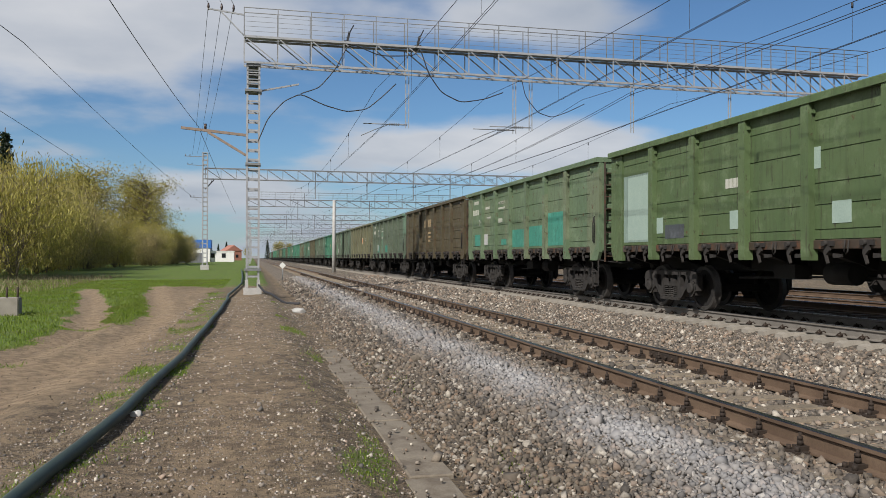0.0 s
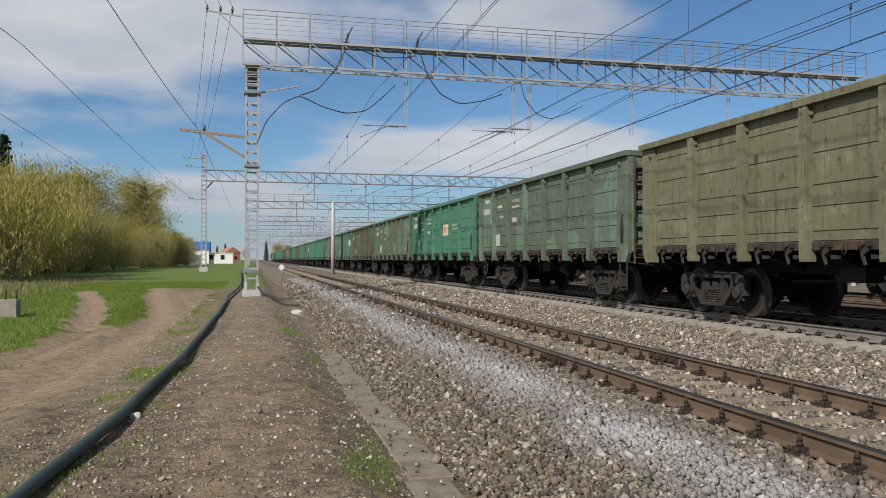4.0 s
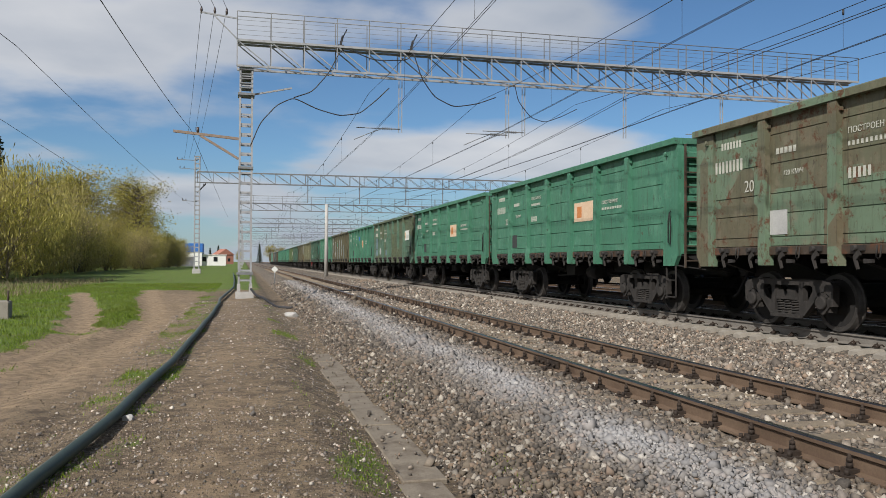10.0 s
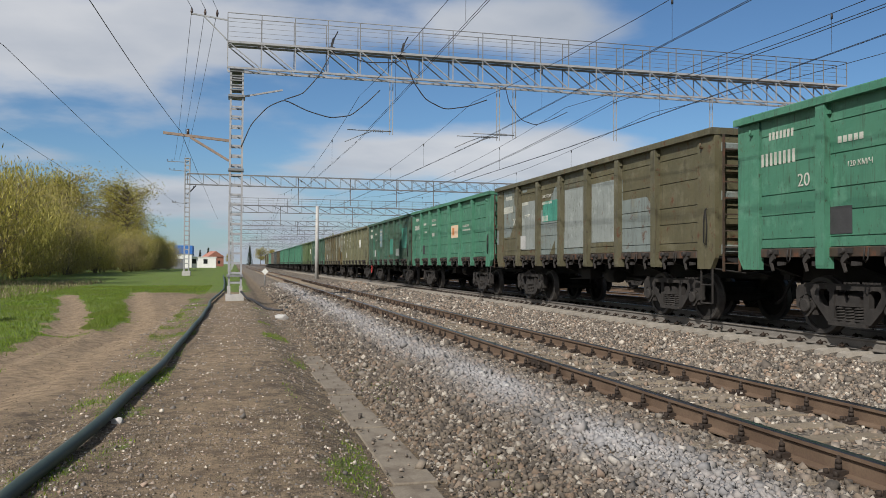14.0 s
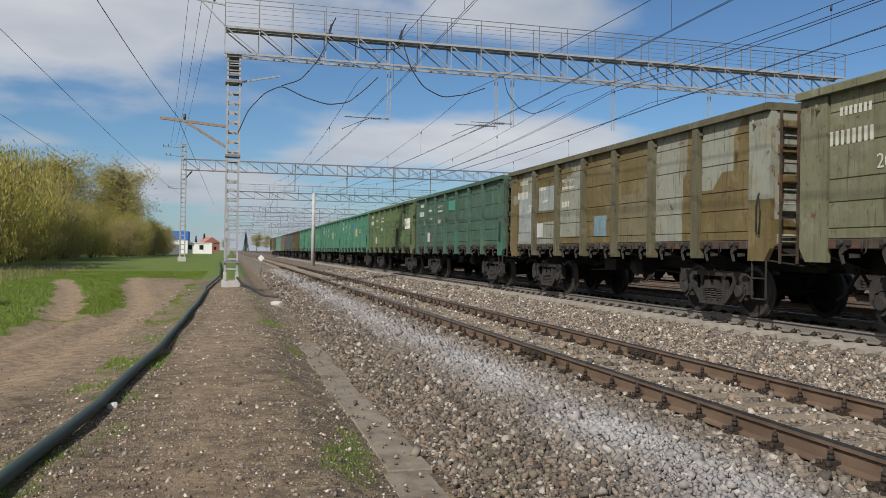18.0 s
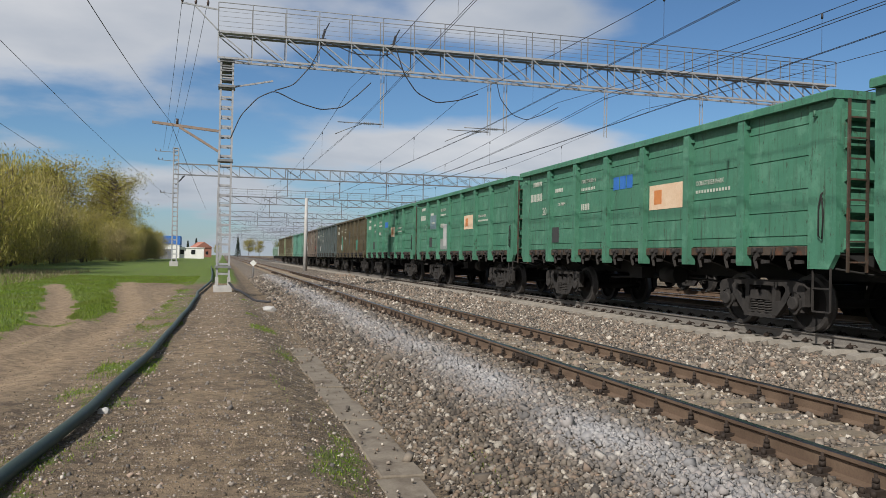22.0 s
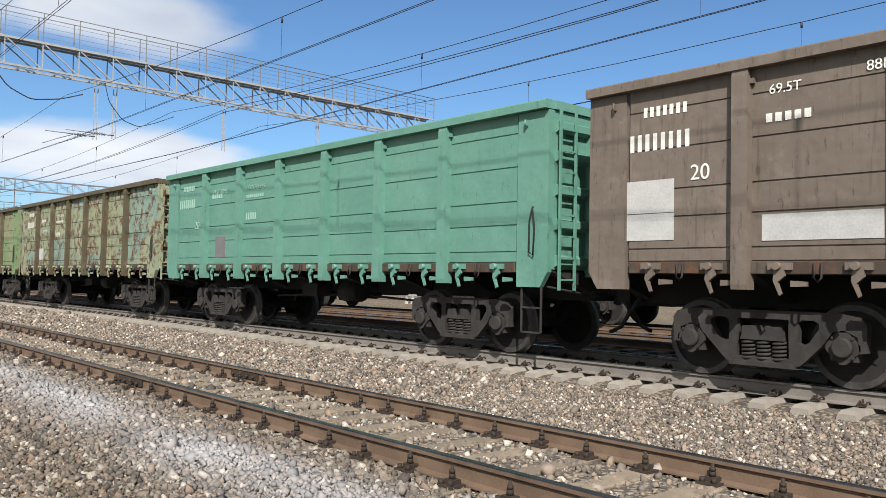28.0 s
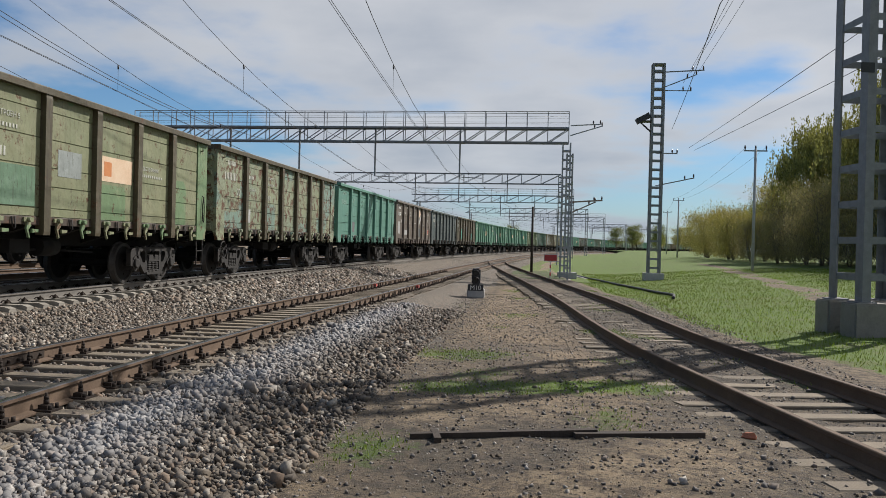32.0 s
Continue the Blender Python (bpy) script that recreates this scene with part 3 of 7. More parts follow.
def ground_mask(x, y):
    g = s = o = 0.0
    nz = noise.noise((x * 0.25, y * 0.12, 2))
    nf = noise.noise((x * 0.9, y * 0.9, 7))
    if x >= 1.6:
        s = smooth(1.5, 2.3, x)
    if y < -4:
        s = smooth(1.2, 2.4, x + 0.5 * nf)
    # oily bed; the train's shadow on the ground is painted in with it
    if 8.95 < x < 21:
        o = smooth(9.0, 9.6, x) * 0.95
    if y > 0:
        ra, rb = rut_a(y), rut_b(y)
        wob = 0.3 * nf + 0.2 * noise.noise((x * 2.3, y * 1.4, 3))
        # meadow left of the road, the tongue between the ruts, scattered tufts on the bare stretch near by
        g = smooth(ra - 0.3, ra - 0.75, x + wob) * smooth(13, 19, y + 3 * nz)
        mid = (ra + rb) / 2
        half = max(0.0, (rb - ra) / 2 - 0.62)
        g = max(g, smooth(half + 0.3, half - 0.1, abs(x - mid + 0.1) + wob) * smooth(19.5, 23, y))
        if x < -3.2 and y < 22:
            g = max(g, 0.12 + 0.75 * noise.noise((x * 0.55, y * 0.9, 17)))
        if x > rb + 0.75 and x < -0.9:
            g = max(g, 0.1 + 0.9 * noise.noise((x * 0.8, y * 0.45, 19)))
        g = max(g, smooth(42, 52, y + 4 * nf) * smooth(1.4, 0.5, x))
        if -1.95 < x < -0.9:
            g = max(g, 0.38 + 0.6 * nf)
        if 0.55 < x < 1.2 or 1.75 < x < 2.3:
            g = max(g, 0.22 + 0.75 * noise.noise((x * 1.3, y * 0.55, 23)))
        if x > 2.4:
            g = 0
    else:
        e2 = siding_x(max(-90, y)) - 1.5
        g = smooth(e2 + 0.2, e2 - 1.2, x + 0.8 * nz)
        if x < 2.2:
            if x > e2:
                g = max(g, 0.2 + 0.55 * noise.noise((x * 0.7, y * 0.5, 29)) + 0.3 * nf, 0.75 * math.exp(-((y + 10.4 - 0.25 * x) / 0.75) ** 2) * smooth(2.6, 1.2, abs(x + 0.2)))
            if y < -45 and x > e2:
                g = max(g, 0.6)
        if x > 2.6:
            g = 0
    sand = 0.0
    if y > 2:
        sand = max(0.5 * math.exp(-((x + 0.25) / 0.55) ** 2), math.exp(-((x - rut_a(y)) / 0.7) ** 2), math.exp(-((x - rut_b(y)) / 0.85) ** 2), 0.7 * smooth(-1.6, -2.2, x) * (0.65 + 0.5 * nz)) * (1.0 if x > -1.2 else smooth(6.5, 13, y + 2.5 * nf))
    elif y < -8 and x < -4:
        d = abs(x + 10.7 + (y + 33.4) * -0.115)
        if -84 < y < -28 and d < 0.9:
            g *= smooth(0.15, 0.8, d + 0.35 * nf)
    if -20 < y < -3 and x < 2.2:
        o = 0.45 * smooth(-20, -13, y) * smooth(-5.5, -3.5, x) * smooth(-0.2, 0.35, noise.noise((x * 0.6, y * 0.6, 37)) + 0.15)
    if -60 < y < 4 and x < 2.2:
        o = max(o, 0.5 * smooth(1.9, 1.2, abs(x - siding_x(y))))
    if y < -5 and -1.2 < x < 1.4:
        sand = 0.45 * smooth(-9, -13, y)
    if x > 23:
        g, s, o = 0.4, 0.0, 0.0
    return (max(0, min(1, g)), max(0, min(1, s)), o, sand)


sheet = {}


def on_sheet(key, x, y):
    """Heights ('z') or grass cover ('g') of the built ground sheet at arrays of plan points."""
    x, y = np.asarray(x, float), np.asarray(y, float)
    gx, gy, q = sheet["x"], sheet["y"], sheet[key]
    i, j = np.clip(np.searchsorted(gx, x) - 1, 0, len(gx) - 2), np.clip(np.searchsorted(gy, y) - 1, 0, len(gy) - 2)
    u, v = (x - gx[i]) / (gx[i + 1] - gx[i]), (y - gy[j]) / (gy[j + 1] - gy[j])
    return (q[j, i] * (1 - u) + q[j, i + 1] * u) * (1 - v) + (q[j + 1, i] * (1 - u) + q[j + 1, i + 1] * u) * v


def bend_all(x, y):
    """bend() for arrays of points."""
    th = np.maximum(0.0, CURVE_Y - y) / CURVE_R
    w = np.clip((x + 30) / 30, 0, 1)
    r = x - (B_X - CURVE_R)
    bx, by = (B_X - CURVE_R) + r * np.cos(th), CURVE_Y - r * np.sin(th)
    south = y < CURVE_Y
    return np.where(south, x + (bx - x) * w, x), np.where(south, y + (by - y) * w, y)


def build_ground():
    xs = sorted({round(v, 3) for v in [*np.arange(-34, -8, 1.0), *np.arange(-8, -2.6, 0.3), *np.arange(-2.6, 3.6, 0.13), *np.arange(3.6, 9.2, 0.3), *np.arange(9.2, 24.1, 1.0),
                 -1500, -700, -300, -150, -90, -60, -45, 34, 60, 120, 300, 700, 1500]})
    ys = sorted({round(v, 3) for v in [*np.arange(-60, -24, 1.0), *np.arange(-24, 34, 0.3), *np.arange(34, 72, 1.0), *np.arange(72, 240, 12), *np.arange(-240, -60, 12),
                 -1500, -900, -600, -400, -300, 300, 400, 600, 900, 1500]})
    verts, cols = [], []
    for y in ys:
        for x in xs:
            bx, by, _ = bend(x, y)
            verts.append((bx, by, ground_z(x, y)))
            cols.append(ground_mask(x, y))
    sheet.update(x=np.array(xs), y=np.array(ys), z=np.array([p[2] for p in verts]).reshape(len(ys), len(xs)), g=np.array([c[0] for c in cols]).reshape(len(ys), len(xs)))
    n = len(xs)
    faces = [(j * n + i, j * n + i + 1, (j + 1) * n + i + 1, (j + 1) * n + i) for j in range(len(ys) - 1) for i in range(n - 1)]
    me = mesh_from("ground", verts, faces, M_ground, True)
    at = me.color_attributes.new("mask", "FLOAT_COLOR", "POINT")
    at.data.foreach_set("color", np.array(cols, dtype=np.float32).ravel())
    return tagged(new("ground", me), "trodden dirt, grass and crushed stone beside the tracks", "ground", kind="structure")


build_ground()

# ---------------------------------------------------------------- tracks
RAIL = [(-0.075, -0.18), (0.075, -0.18), (0.075, -0.166), (0.012, -0.148), (0.009, -0.05), (0.036, -0.036), (0.037, -0.008), (0.028, 0.0), (-0.028, 0.0), (-0.037, -0.008), (-0.036, -0.036),
        (-0.009, -0.05), (-0.012, -0.148), (-0.075, -0.166)]


def rail_mesh(name, path, mats):
    """The rail's section carried along (x, y, z, turn) points; the running surface takes the second material."""
    n = len(RAIL)
    verts, faces, mi = [], [], []
    for x, y, z, a in path:
        c, s = math.cos(a), math.sin(a)
        verts += [(x + px * c, y + px * s, z + pz) for px, pz in RAIL]
    for k in range(len(path) - 1):
        for i in range(n):
            j = (i + 1) % n
            faces.append((k * n + i, k * n + j, (k + 1) * n + j, (k + 1) * n + i))
            mi.append(1 if i in (6, 7, 8) else 0)
    faces += [tuple(range(n))[::-1], tuple(range((len(path) - 1) * n, len(path) * n))]
    mi += [0, 0]
    me = mesh_from(name, verts, faces, mats)
    me.polygons.foreach_set("material_index", mi)
    return me


def line_path(x, zf, y0, y1):
    ys = [y for y in (*np.arange(y0, -10, 6.0), *np.arange(-10, 60, 10.0), *np.arange(60, y1, 60.0), y1)]
    out = []
    for y in ys:
        bx, by, a = bend(x, y)
        out.append((bx, by, zf(y), a))
    return out


def sleeper_wood():
    bm = bmesh.new()
    box(bm, -1.35, 1.35, -0.115, 0.115, -0.12, 0.0)
    bmesh.ops.bevel(bm, geom=list(bm.edges), offset=0.012, segments=1, affect="EDGES")
    for v in bm.verts:
        v.co += Vector((random.uniform(-0.03, 0.03) if abs(v.co.x) > 1.2 else 0, random.uniform(-0.008, 0.008), random.uniform(-0.006, 0.004)))
    return bm_mesh("sleeper", bm, M_slp_w)


def sleeper_concrete():
    bm = bmesh.new()
    prof = [(-1.35, -0.2), (1.35, -0.2), (1.35, -0.03), (1.25, 0.0), (0.6, 0.0), (0.45, -0.06), (-0.45, -0.06), (-0.6, 0.0), (-1.25, 0.0), (-1.35, -0.03)]
    r = []
    for y, k in ((-0.14, 0), (-0.09, 1), (0.09, 1), (0.14, 0)):
        r.append([bm.verts.new((x, y, z if k else -0.2)) for x, z in prof])
    for a, b in zip(r, r[1:]):
        for i in range(len(prof)):
            j = (i + 1) % len(prof)
            try:
                bm.faces.new((a[i], a[j], b[j], b[i]))
            except ValueError:
                pass
    bm.faces.new(r[1][::-1])
    bm.faces.new(r[2])
    bmesh.ops.remove_doubles(bm, verts=bm.verts, dist=0.001)
    return bm_mesh("sleeper", bm, M_slp_c)


def fastener_mesh():
    """Ribbed base plate with a clamp and a standing bolt with two nuts."""
    bm = bmesh.new()
    box(bm, 0.03, 0.19, -0.09, 0.09, -0.185, -0.165)
    box(bm, 0.05, 0.13, -0.05, 0.05, -0.165, -0.13)
    tube(bm, [(0.095, 0, -0.14), (0.095, 0, -0.03)], 0.013, 6)
    tube(bm, [(0.095, 0, -0.125), (0.095, 0, -0.09)], 0.026, 6)
    tube(bm, [(0.095, 0, -0.085), (0.095, 0, -0.06)], 0.024, 6)
    tube(bm, [(0.16, 0.05, -0.17), (0.16, 0.05, -0.125)], 0.02, 6)
    tube(bm, [(0.16, -0.05, -0.17), (0.16, -0.05, -0.13)], 0.02, 6)
    return bm_mesh("fastener", bm, M_fast)


def clip_mesh():
    """Spring clip of bent round bar on a concrete sleeper."""
    bm = bmesh.new()
    tube(bm, [(0.02, -0.05, -0.16), (0.06, -0.05, -0.12), (0.11, -0.04, -0.125), (0.15, -0.05, -0.16), (0.15, 0.0, -0.13), (0.15, 0.05, -0.16), (0.11, 0.04, -0.125), (0.06, 0.05, -0.12), (0.02, 0.05, -0.16)], 0.011, 5)
    box(bm, 0.08, 0.15, -0.03, 0.03, -0.17, -0.14)
    tube(bm, [(0.11, 0, -0.15), (0.11, 0, -0.09)], 0.012, 6)
    return bm_mesh("fastener", bm, M_fast)


def joined(name, items, parent, label, mats):
    """Many placed copies of meshes as one part; items: (mesh, matrix)."""
    verts, faces, base = [], [], 0
    cache = {}
    for me, mx in items:
        if me.name not in cache:
            cache[me.name] = (np.array([v.co[:] for v in me.vertices]), [tuple(p.vertices) for p in me.polygons])
        co, fs = cache[me.name]
        m = np.array(mx)
        verts.append(co @ m[:3, :3].T + m[:3, 3])
        faces += [tuple(i + base for i in f) for f in fs]
        base += len(co)
    me = mesh_from(name, np.concatenate(verts).tolist(), faces, mats)
    ob = new(name, me)
    ob.parent = parent
    return tagged(ob, label, kind="stuff")


FAST, CLIP = fastener_mesh(), clip_mesh()
WOODS = [sleeper_wood() for _ in range(5)]
CONC = sleeper_concrete()


def track(name, label, xf, zf, y0, y1, step, woods, mats, near, fast=None, curved=True, shade_dark=False):
    """A railway track: two rails, sleepers one by one near by and joined further off, and fastenings."""
    tr = thing(name, label, "railway track", kind="structure")
    for k, side in ((-0.795, "a"), (0.795, "b")):
        if curved:
            pth = line_path(xf(0) + k, zf, y0, y1)
        else:
            pth = []
            for y in np.arange(y0, y1 + 0.1, 2.0):
                dx = siding_x(y + 0.5) - siding_x(y - 0.5)
                ang = -math.atan(dx)
                pth.append((xf(y) + k * math.cos(ang), y + k * math.sin(ang), zf(y), ang))
        part("rail", rail_mesh("rail", pth, mats), None, tr)
    far_s, far_f = [], []
    count = 0
    for i, y in enumerate(np.arange(y0, y1, step)):
        if y > 160 or y < -120:
            continue
        if curved:
            bx, by, a = bend(xf(y), y)
        else:
            bx, by, a = xf(y), y, -math.atan(xf(y + 0.5) - xf(y - 0.5))
        jit = random.uniform(-0.012, 0.012) if woods else 0
        m = pose(bx + random.uniform(-0.04, 0.04) * bool(woods), by + jit * 2, zf(y) - 0.182, 0, 0, math.degrees(a) + jit * 60)
        me = random.choice(WOODS) if woods else CONC
        if near[0] < y < near[1] and count < 290:
            sl = part("sleeper", me, None, tr, at=m)
            # darker timber paints the train's shade onto these sleepers
            if shade_dark:
                sl.material_slots[0].link = "OBJECT"
                sl.material_slots[0].material = M_timber
            count += 1
        else:
            far_s.append((me, m))
        if fast:
            for k in (-0.795, 0.795):
                for turn in (0, 180):
                    fm = Matrix.Translation((0, 0, 0.185)) @ pose(k, 0, 0, 0, 0, turn)
                    if near[0] * 0.45 < y < near[1] * 0.4 and fast is FAST:
                        part("fastener", fast, None, tr, at=m @ fm)
                    elif y > near[0] * 1.3 and y < near[1] * 1.2:
                        far_f.append((fast, m @ fm))
    if far_s:
        joined("far_sleepers", far_s, tr, "rows of sleepers further off", M_timber if shade_dark else M_slp_w if woods else M_slp_c)
    if far_f:
        joined("far_fasteners", far_f, tr, "rows of rail fastenings", M_fast)
    return tr


def fish_plate(tr, x, y, z):
    bm = bmesh.new()
    for s in (-1, 1):
        box(bm, x + s * 0.02, x + s * 0.045, y - 0.4, y + 0.4, z - 0.14, z - 0.055)
        for k in (-0.3, -0.12, 0.12, 0.3):
            tube(bm, [(x + s * 0.04, y + k, z - 0.1), (x + s * 0.085, y + k, z - 0.1)], 0.02, 6)
    part("fish_plate", bm, M_fast, tr, "bolted rail joint")


trackA = track("near_track", "empty track with rusty brown rails on weathered timber sleepers", lambda y: A_X, fall, -420, 900, 0.575, True, [M_railside, M_railtop], (-40, 60), FAST)
for jx, jy in ((A_X - 0.795, 10.9), (A_X + 0.795, 10.7), (A_X - 0.795, -9.7), (A_X + 0.795, -9.4), (A_X - 0.795, -22.0), (A_X + 0.795, -21.5)):
    fish_plate(trackA, jx, jy, fall(jy))
trackB = track("train_track", "train's track with dusty grey rails on concrete sleepers", lambda y: B_X, lambda y: B_Z, -420, 900, 0.5, False, [M_railgrey, M_railtop], (-40, 40), CLIP)
trackC = track("middle_track", "track beyond the train with dusty rails on dark sleepers", lambda y: C_X, lambda y: B_Z, -420, 900, 0.6, True, [M_railside, M_shiny], (-20, 20), shade_dark=True)
trackD = track("far_track", "far track under the standing hopper wagons", lambda y: D_X, lambda y: B_Z, -420, 900, 0.6, True, [M_railside, M_railtop], (-2, 2), shade_dark=True)
trackS = track("siding", "siding with dark rails on old sunken sleepers in the dirt", siding_x, siding_z, -88, 5, 0.6, True, [M_railside, M_railside], (-60, 6), None, False)

# ---------------------------------------------------------------- wagons
HALF, WID, SILL, TOP = 6.57, 1.46, 1.12, 3.77      # body half length, half width, post foot and rim heights over the rail
POSTS = [-4.375, -2.625, -0.875, 0.875, 2.625, 4.375]
PANEL_W = 1.75
paints = {}


def panel_mesh(w, name):
    """One bay of a gondola's side: plank-like swages with recessed seams, low hatch rail."""
    bm = bmesh.new()
    z, y0, y1 = SILL + 0.30, -w / 2 + 0.055, w / 2 - 0.055
    steps = [0.0, 0.16, 0.56, 0.91, 1.43, 1.93, TOP - 0.12 - z]
    out = [(0.03, z)]
    for a, b in zip(steps, steps[1:]):
        out += [(-0.008, z + a + 0.001), (-0.008, z + a + 0.008), (-0.03, z + a + 0.013), (-0.034, z + b - 0.03), (-0.034, z + b - 0.007), (-0.008, z + b - 0.003)]
    out += [(0.03, z + steps[-1])]
    prism(bm, out, "y", y0, y1)
    return bm_mesh(name, bm, M_steel)


def hatch_rail_mesh(w):
    """The low bar under a bay on which the hatch latches sit."""
    bm = bmesh.new()
    z, y0, y1 = SILL + 0.30, -w / 2 + 0.06, w / 2 - 0.06
    box(bm, -0.055, 0.03, y0, y1, z - 0.15, z - 0.002)
    bmesh.ops.bevel(bm, geom=list(bm.edges), offset=0.008, segments=1, affect="EDGES")
    return bm_mesh("hatch_rail", bm, M_steel)


def post_mesh(corner=0):
    bm = bmesh.new()
    if corner:
        prof = [(-0.3, SILL + 0.16), (-0.16, SILL - 0.06), (0.3, SILL - 0.06), (0.3, TOP - 0.14), (-0.3, TOP - 0.14)]
        prism(bm, [(corner * p, q) for p, q in prof], "x", -0.06, 0.03)
        tube(bm, [(-0.06, 0.12 * corner, TOP - 0.34), (-0.115, 0.12 * corner, TOP - 0.34), (-0.115, 0.12 * corner, TOP - 0.25)], 0.02, 5)
    else:
        prof = [(-0.145, SILL + 0.03), (-0.135, SILL - 0.03), (0.03, SILL - 0.03), (0.03, TOP - 0.12), (-0.135, TOP - 0.12), (-0.145, TOP - 0.2)]
        prism(bm, prof, "y", -0.1, 0.1)
        box(bm, -0.14, -0.12, -0.03, 0.03, SILL + 0.2, SILL + 0.95)
        box(bm, -0.1, -0.05, -0.15, -0.095, TOP - 0.3, TOP - 0.24)
    return bm_mesh("post", bm, M_steel)


def rim_mesh():
    bm = bmesh.new()
    for s in (-1, 1):
        prism(bm, [(s * (WID - 0.04), TOP - 0.13), (s * (WID + 0.16), TOP - 0.13), (s * (WID + 0.16), TOP - 0.02), (s * (WID + 0.14), TOP), (s * (WID - 0.04), TOP)][::s], "y", -HALF - 0.03, HALF + 0.03)
        box(bm, -WID + 0.04, WID - 0.04, s * HALF - 0.06, s * HALF + 0.06, TOP - 0.13, TOP - 0.005)
    return bm_mesh("top_rim", bm, M_steel)


def end_wall_mesh():
    """End wall with heavy horizontal ribs, on the +Y end."""
    bm = bmesh.new()
    box(bm, -WID + 0.03, WID - 0.03, HALF - 0.03, HALF + 0.02, SILL + 0.2, TOP - 0.14)
    return bm_mesh("end_wall", bm, M_steel)


def rib_mesh():
    bm = bmesh.new()
    prism(bm, [(HALF + 0.02, -0.09), (HALF + 0.12, -0.05), (HALF + 0.12, 0.05), (HALF + 0.02, 0.09)], "x", -WID + 0.08, WID - 0.08)
    return bm_mesh("end_rib", bm, M_steel)


def stake_mesh():
    bm = bmesh.new()
    box(bm, -0.05, 0.05, HALF + 0.02, HALF + 0.135, SILL + 0.1, TOP - 0.2)
    return bm_mesh("end_stake", bm, M_steel)


def lattice(bm, xs, zs, solid, y0, y1):
    """A flat frame in one piece: the cells of a grid for which solid(i, j) holds, y0 to y1 thick."""
    vs = {}

    def v(i, j, s):
        if (i, j, s) not in vs:
            vs[(i, j, s)] = bm.verts.new((xs[i], y1 if s else y0, zs[j]))
        return vs[(i, j, s)]

    nx, nz = len(xs) - 1, len(zs) - 1
    for i in range(nx):
        for j in range(nz):
            if not solid(i, j):
                continue
            for s in (0, 1):
                bm.faces.new([v(i, j, s), v(i + 1, j, s), v(i + 1, j + 1, s), v(i, j + 1, s)])
            for (p, q, e) in (((i, j), (i + 1, j), (i, j - 1)), ((i + 1, j), (i + 1, j + 1), (i + 1, j)), ((i, j + 1), (i + 1, j + 1), (i, j + 1)), ((i, j), (i, j + 1), (i - 1, j))):
                if not (0 <= e[0] < nx and 0 <= e[1] < nz and solid(*e)):
                    bm.faces.new([v(*p, 0), v(*q, 0), v(*q, 1), v(*p, 1)])


def ladder_mesh():
    """Welded ladder on the end wall: two stiles and eight rungs."""
    bm = bmesh.new()
    zs = [SILL - 0.1]
    for k in range(8):
        zs += [SILL + 0.04 + k * 0.31, SILL + 0.065 + k * 0.31]
    zs.append(TOP - 0.15)
    lattice(bm, [-1.44, -1.4, -1.1, -1.06], zs, lambda i, j: i != 1 or j % 2 == 1, -HALF - 0.175, -HALF - 0.145)
    return bm_mesh("ladder", bm, M_steel)


def step_mesh():
    """Bent bar step hanging under the corner."""
    bm = bmesh.new()
    for y in (HALF - 0.5, HALF - 0.12):
        beam(bm, (-WID - 0.02, y, SILL), (-WID - 0.02, y, SILL - 0.72), 0.03, 0.02)
    for z in (SILL - 0.36, SILL - 0.72):
        beam(bm, (-WID - 0.02, HALF - 0.5, z), (-WID - 0.02, HALF - 0.12, z), 0.03, 0.025)
    for v in bm.verts:
        v.co.y *= -1
    return bm_mesh("step", bm, M_bogie)


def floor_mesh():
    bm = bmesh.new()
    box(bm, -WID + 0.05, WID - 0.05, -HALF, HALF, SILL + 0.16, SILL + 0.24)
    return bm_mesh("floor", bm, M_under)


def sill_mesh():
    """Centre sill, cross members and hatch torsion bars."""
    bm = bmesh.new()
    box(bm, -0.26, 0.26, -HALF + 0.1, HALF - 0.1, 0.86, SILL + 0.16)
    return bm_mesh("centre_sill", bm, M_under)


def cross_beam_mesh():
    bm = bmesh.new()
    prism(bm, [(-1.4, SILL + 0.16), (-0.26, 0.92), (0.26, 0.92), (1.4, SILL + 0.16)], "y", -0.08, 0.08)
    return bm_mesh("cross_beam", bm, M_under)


def latch_mesh():
    """Hatch latch: bracket plate, hook and dog, on the -X side."""
    bm = bmesh.new()
    z = SILL + 0.18
    box(bm, -WID - 0.09, -WID - 0.05, -0.14, 0.14, z + 0.02, z + 0.1)
    tube(bm, [(-WID - 0.15, 0.02, z + 0.06), (-WID - 0.05, 0.02, z + 0.06)], 0.045, 8)
    prism(bm, [(-0.05, z + 0.02), (0.06, z + 0.02), (0.075, z - 0.1), (0.0, z - 0.27), (-0.025, z - 0.25), (0.02, z - 0.12), (-0.06, z - 0.05)], "x", -WID - 0.095, -WID - 0.055)
    prism(bm, [(-0.12, z - 0.1), (-0.3, z - 0.11), (-0.3, z - 0.16), (-0.12, z - 0.17)], "x", -WID - 0.08, -WID - 0.04)
    return bm_mesh("latch", bm, M_bogie)


def loop_mesh():
    bm = bmesh.new()
    z = SILL + 0.28
    tube(bm, [(-WID - 0.07, -0.04, z), (-WID - 0.09, -0.04, z - 0.17), (-WID - 0.09, 0.0, z - 0.21), (-WID - 0.09, 0.04, z - 0.17), (-WID - 0.07, 0.04, z)], 0.013, 5)
    return bm_mesh("rope_loop", bm, M_bogie)


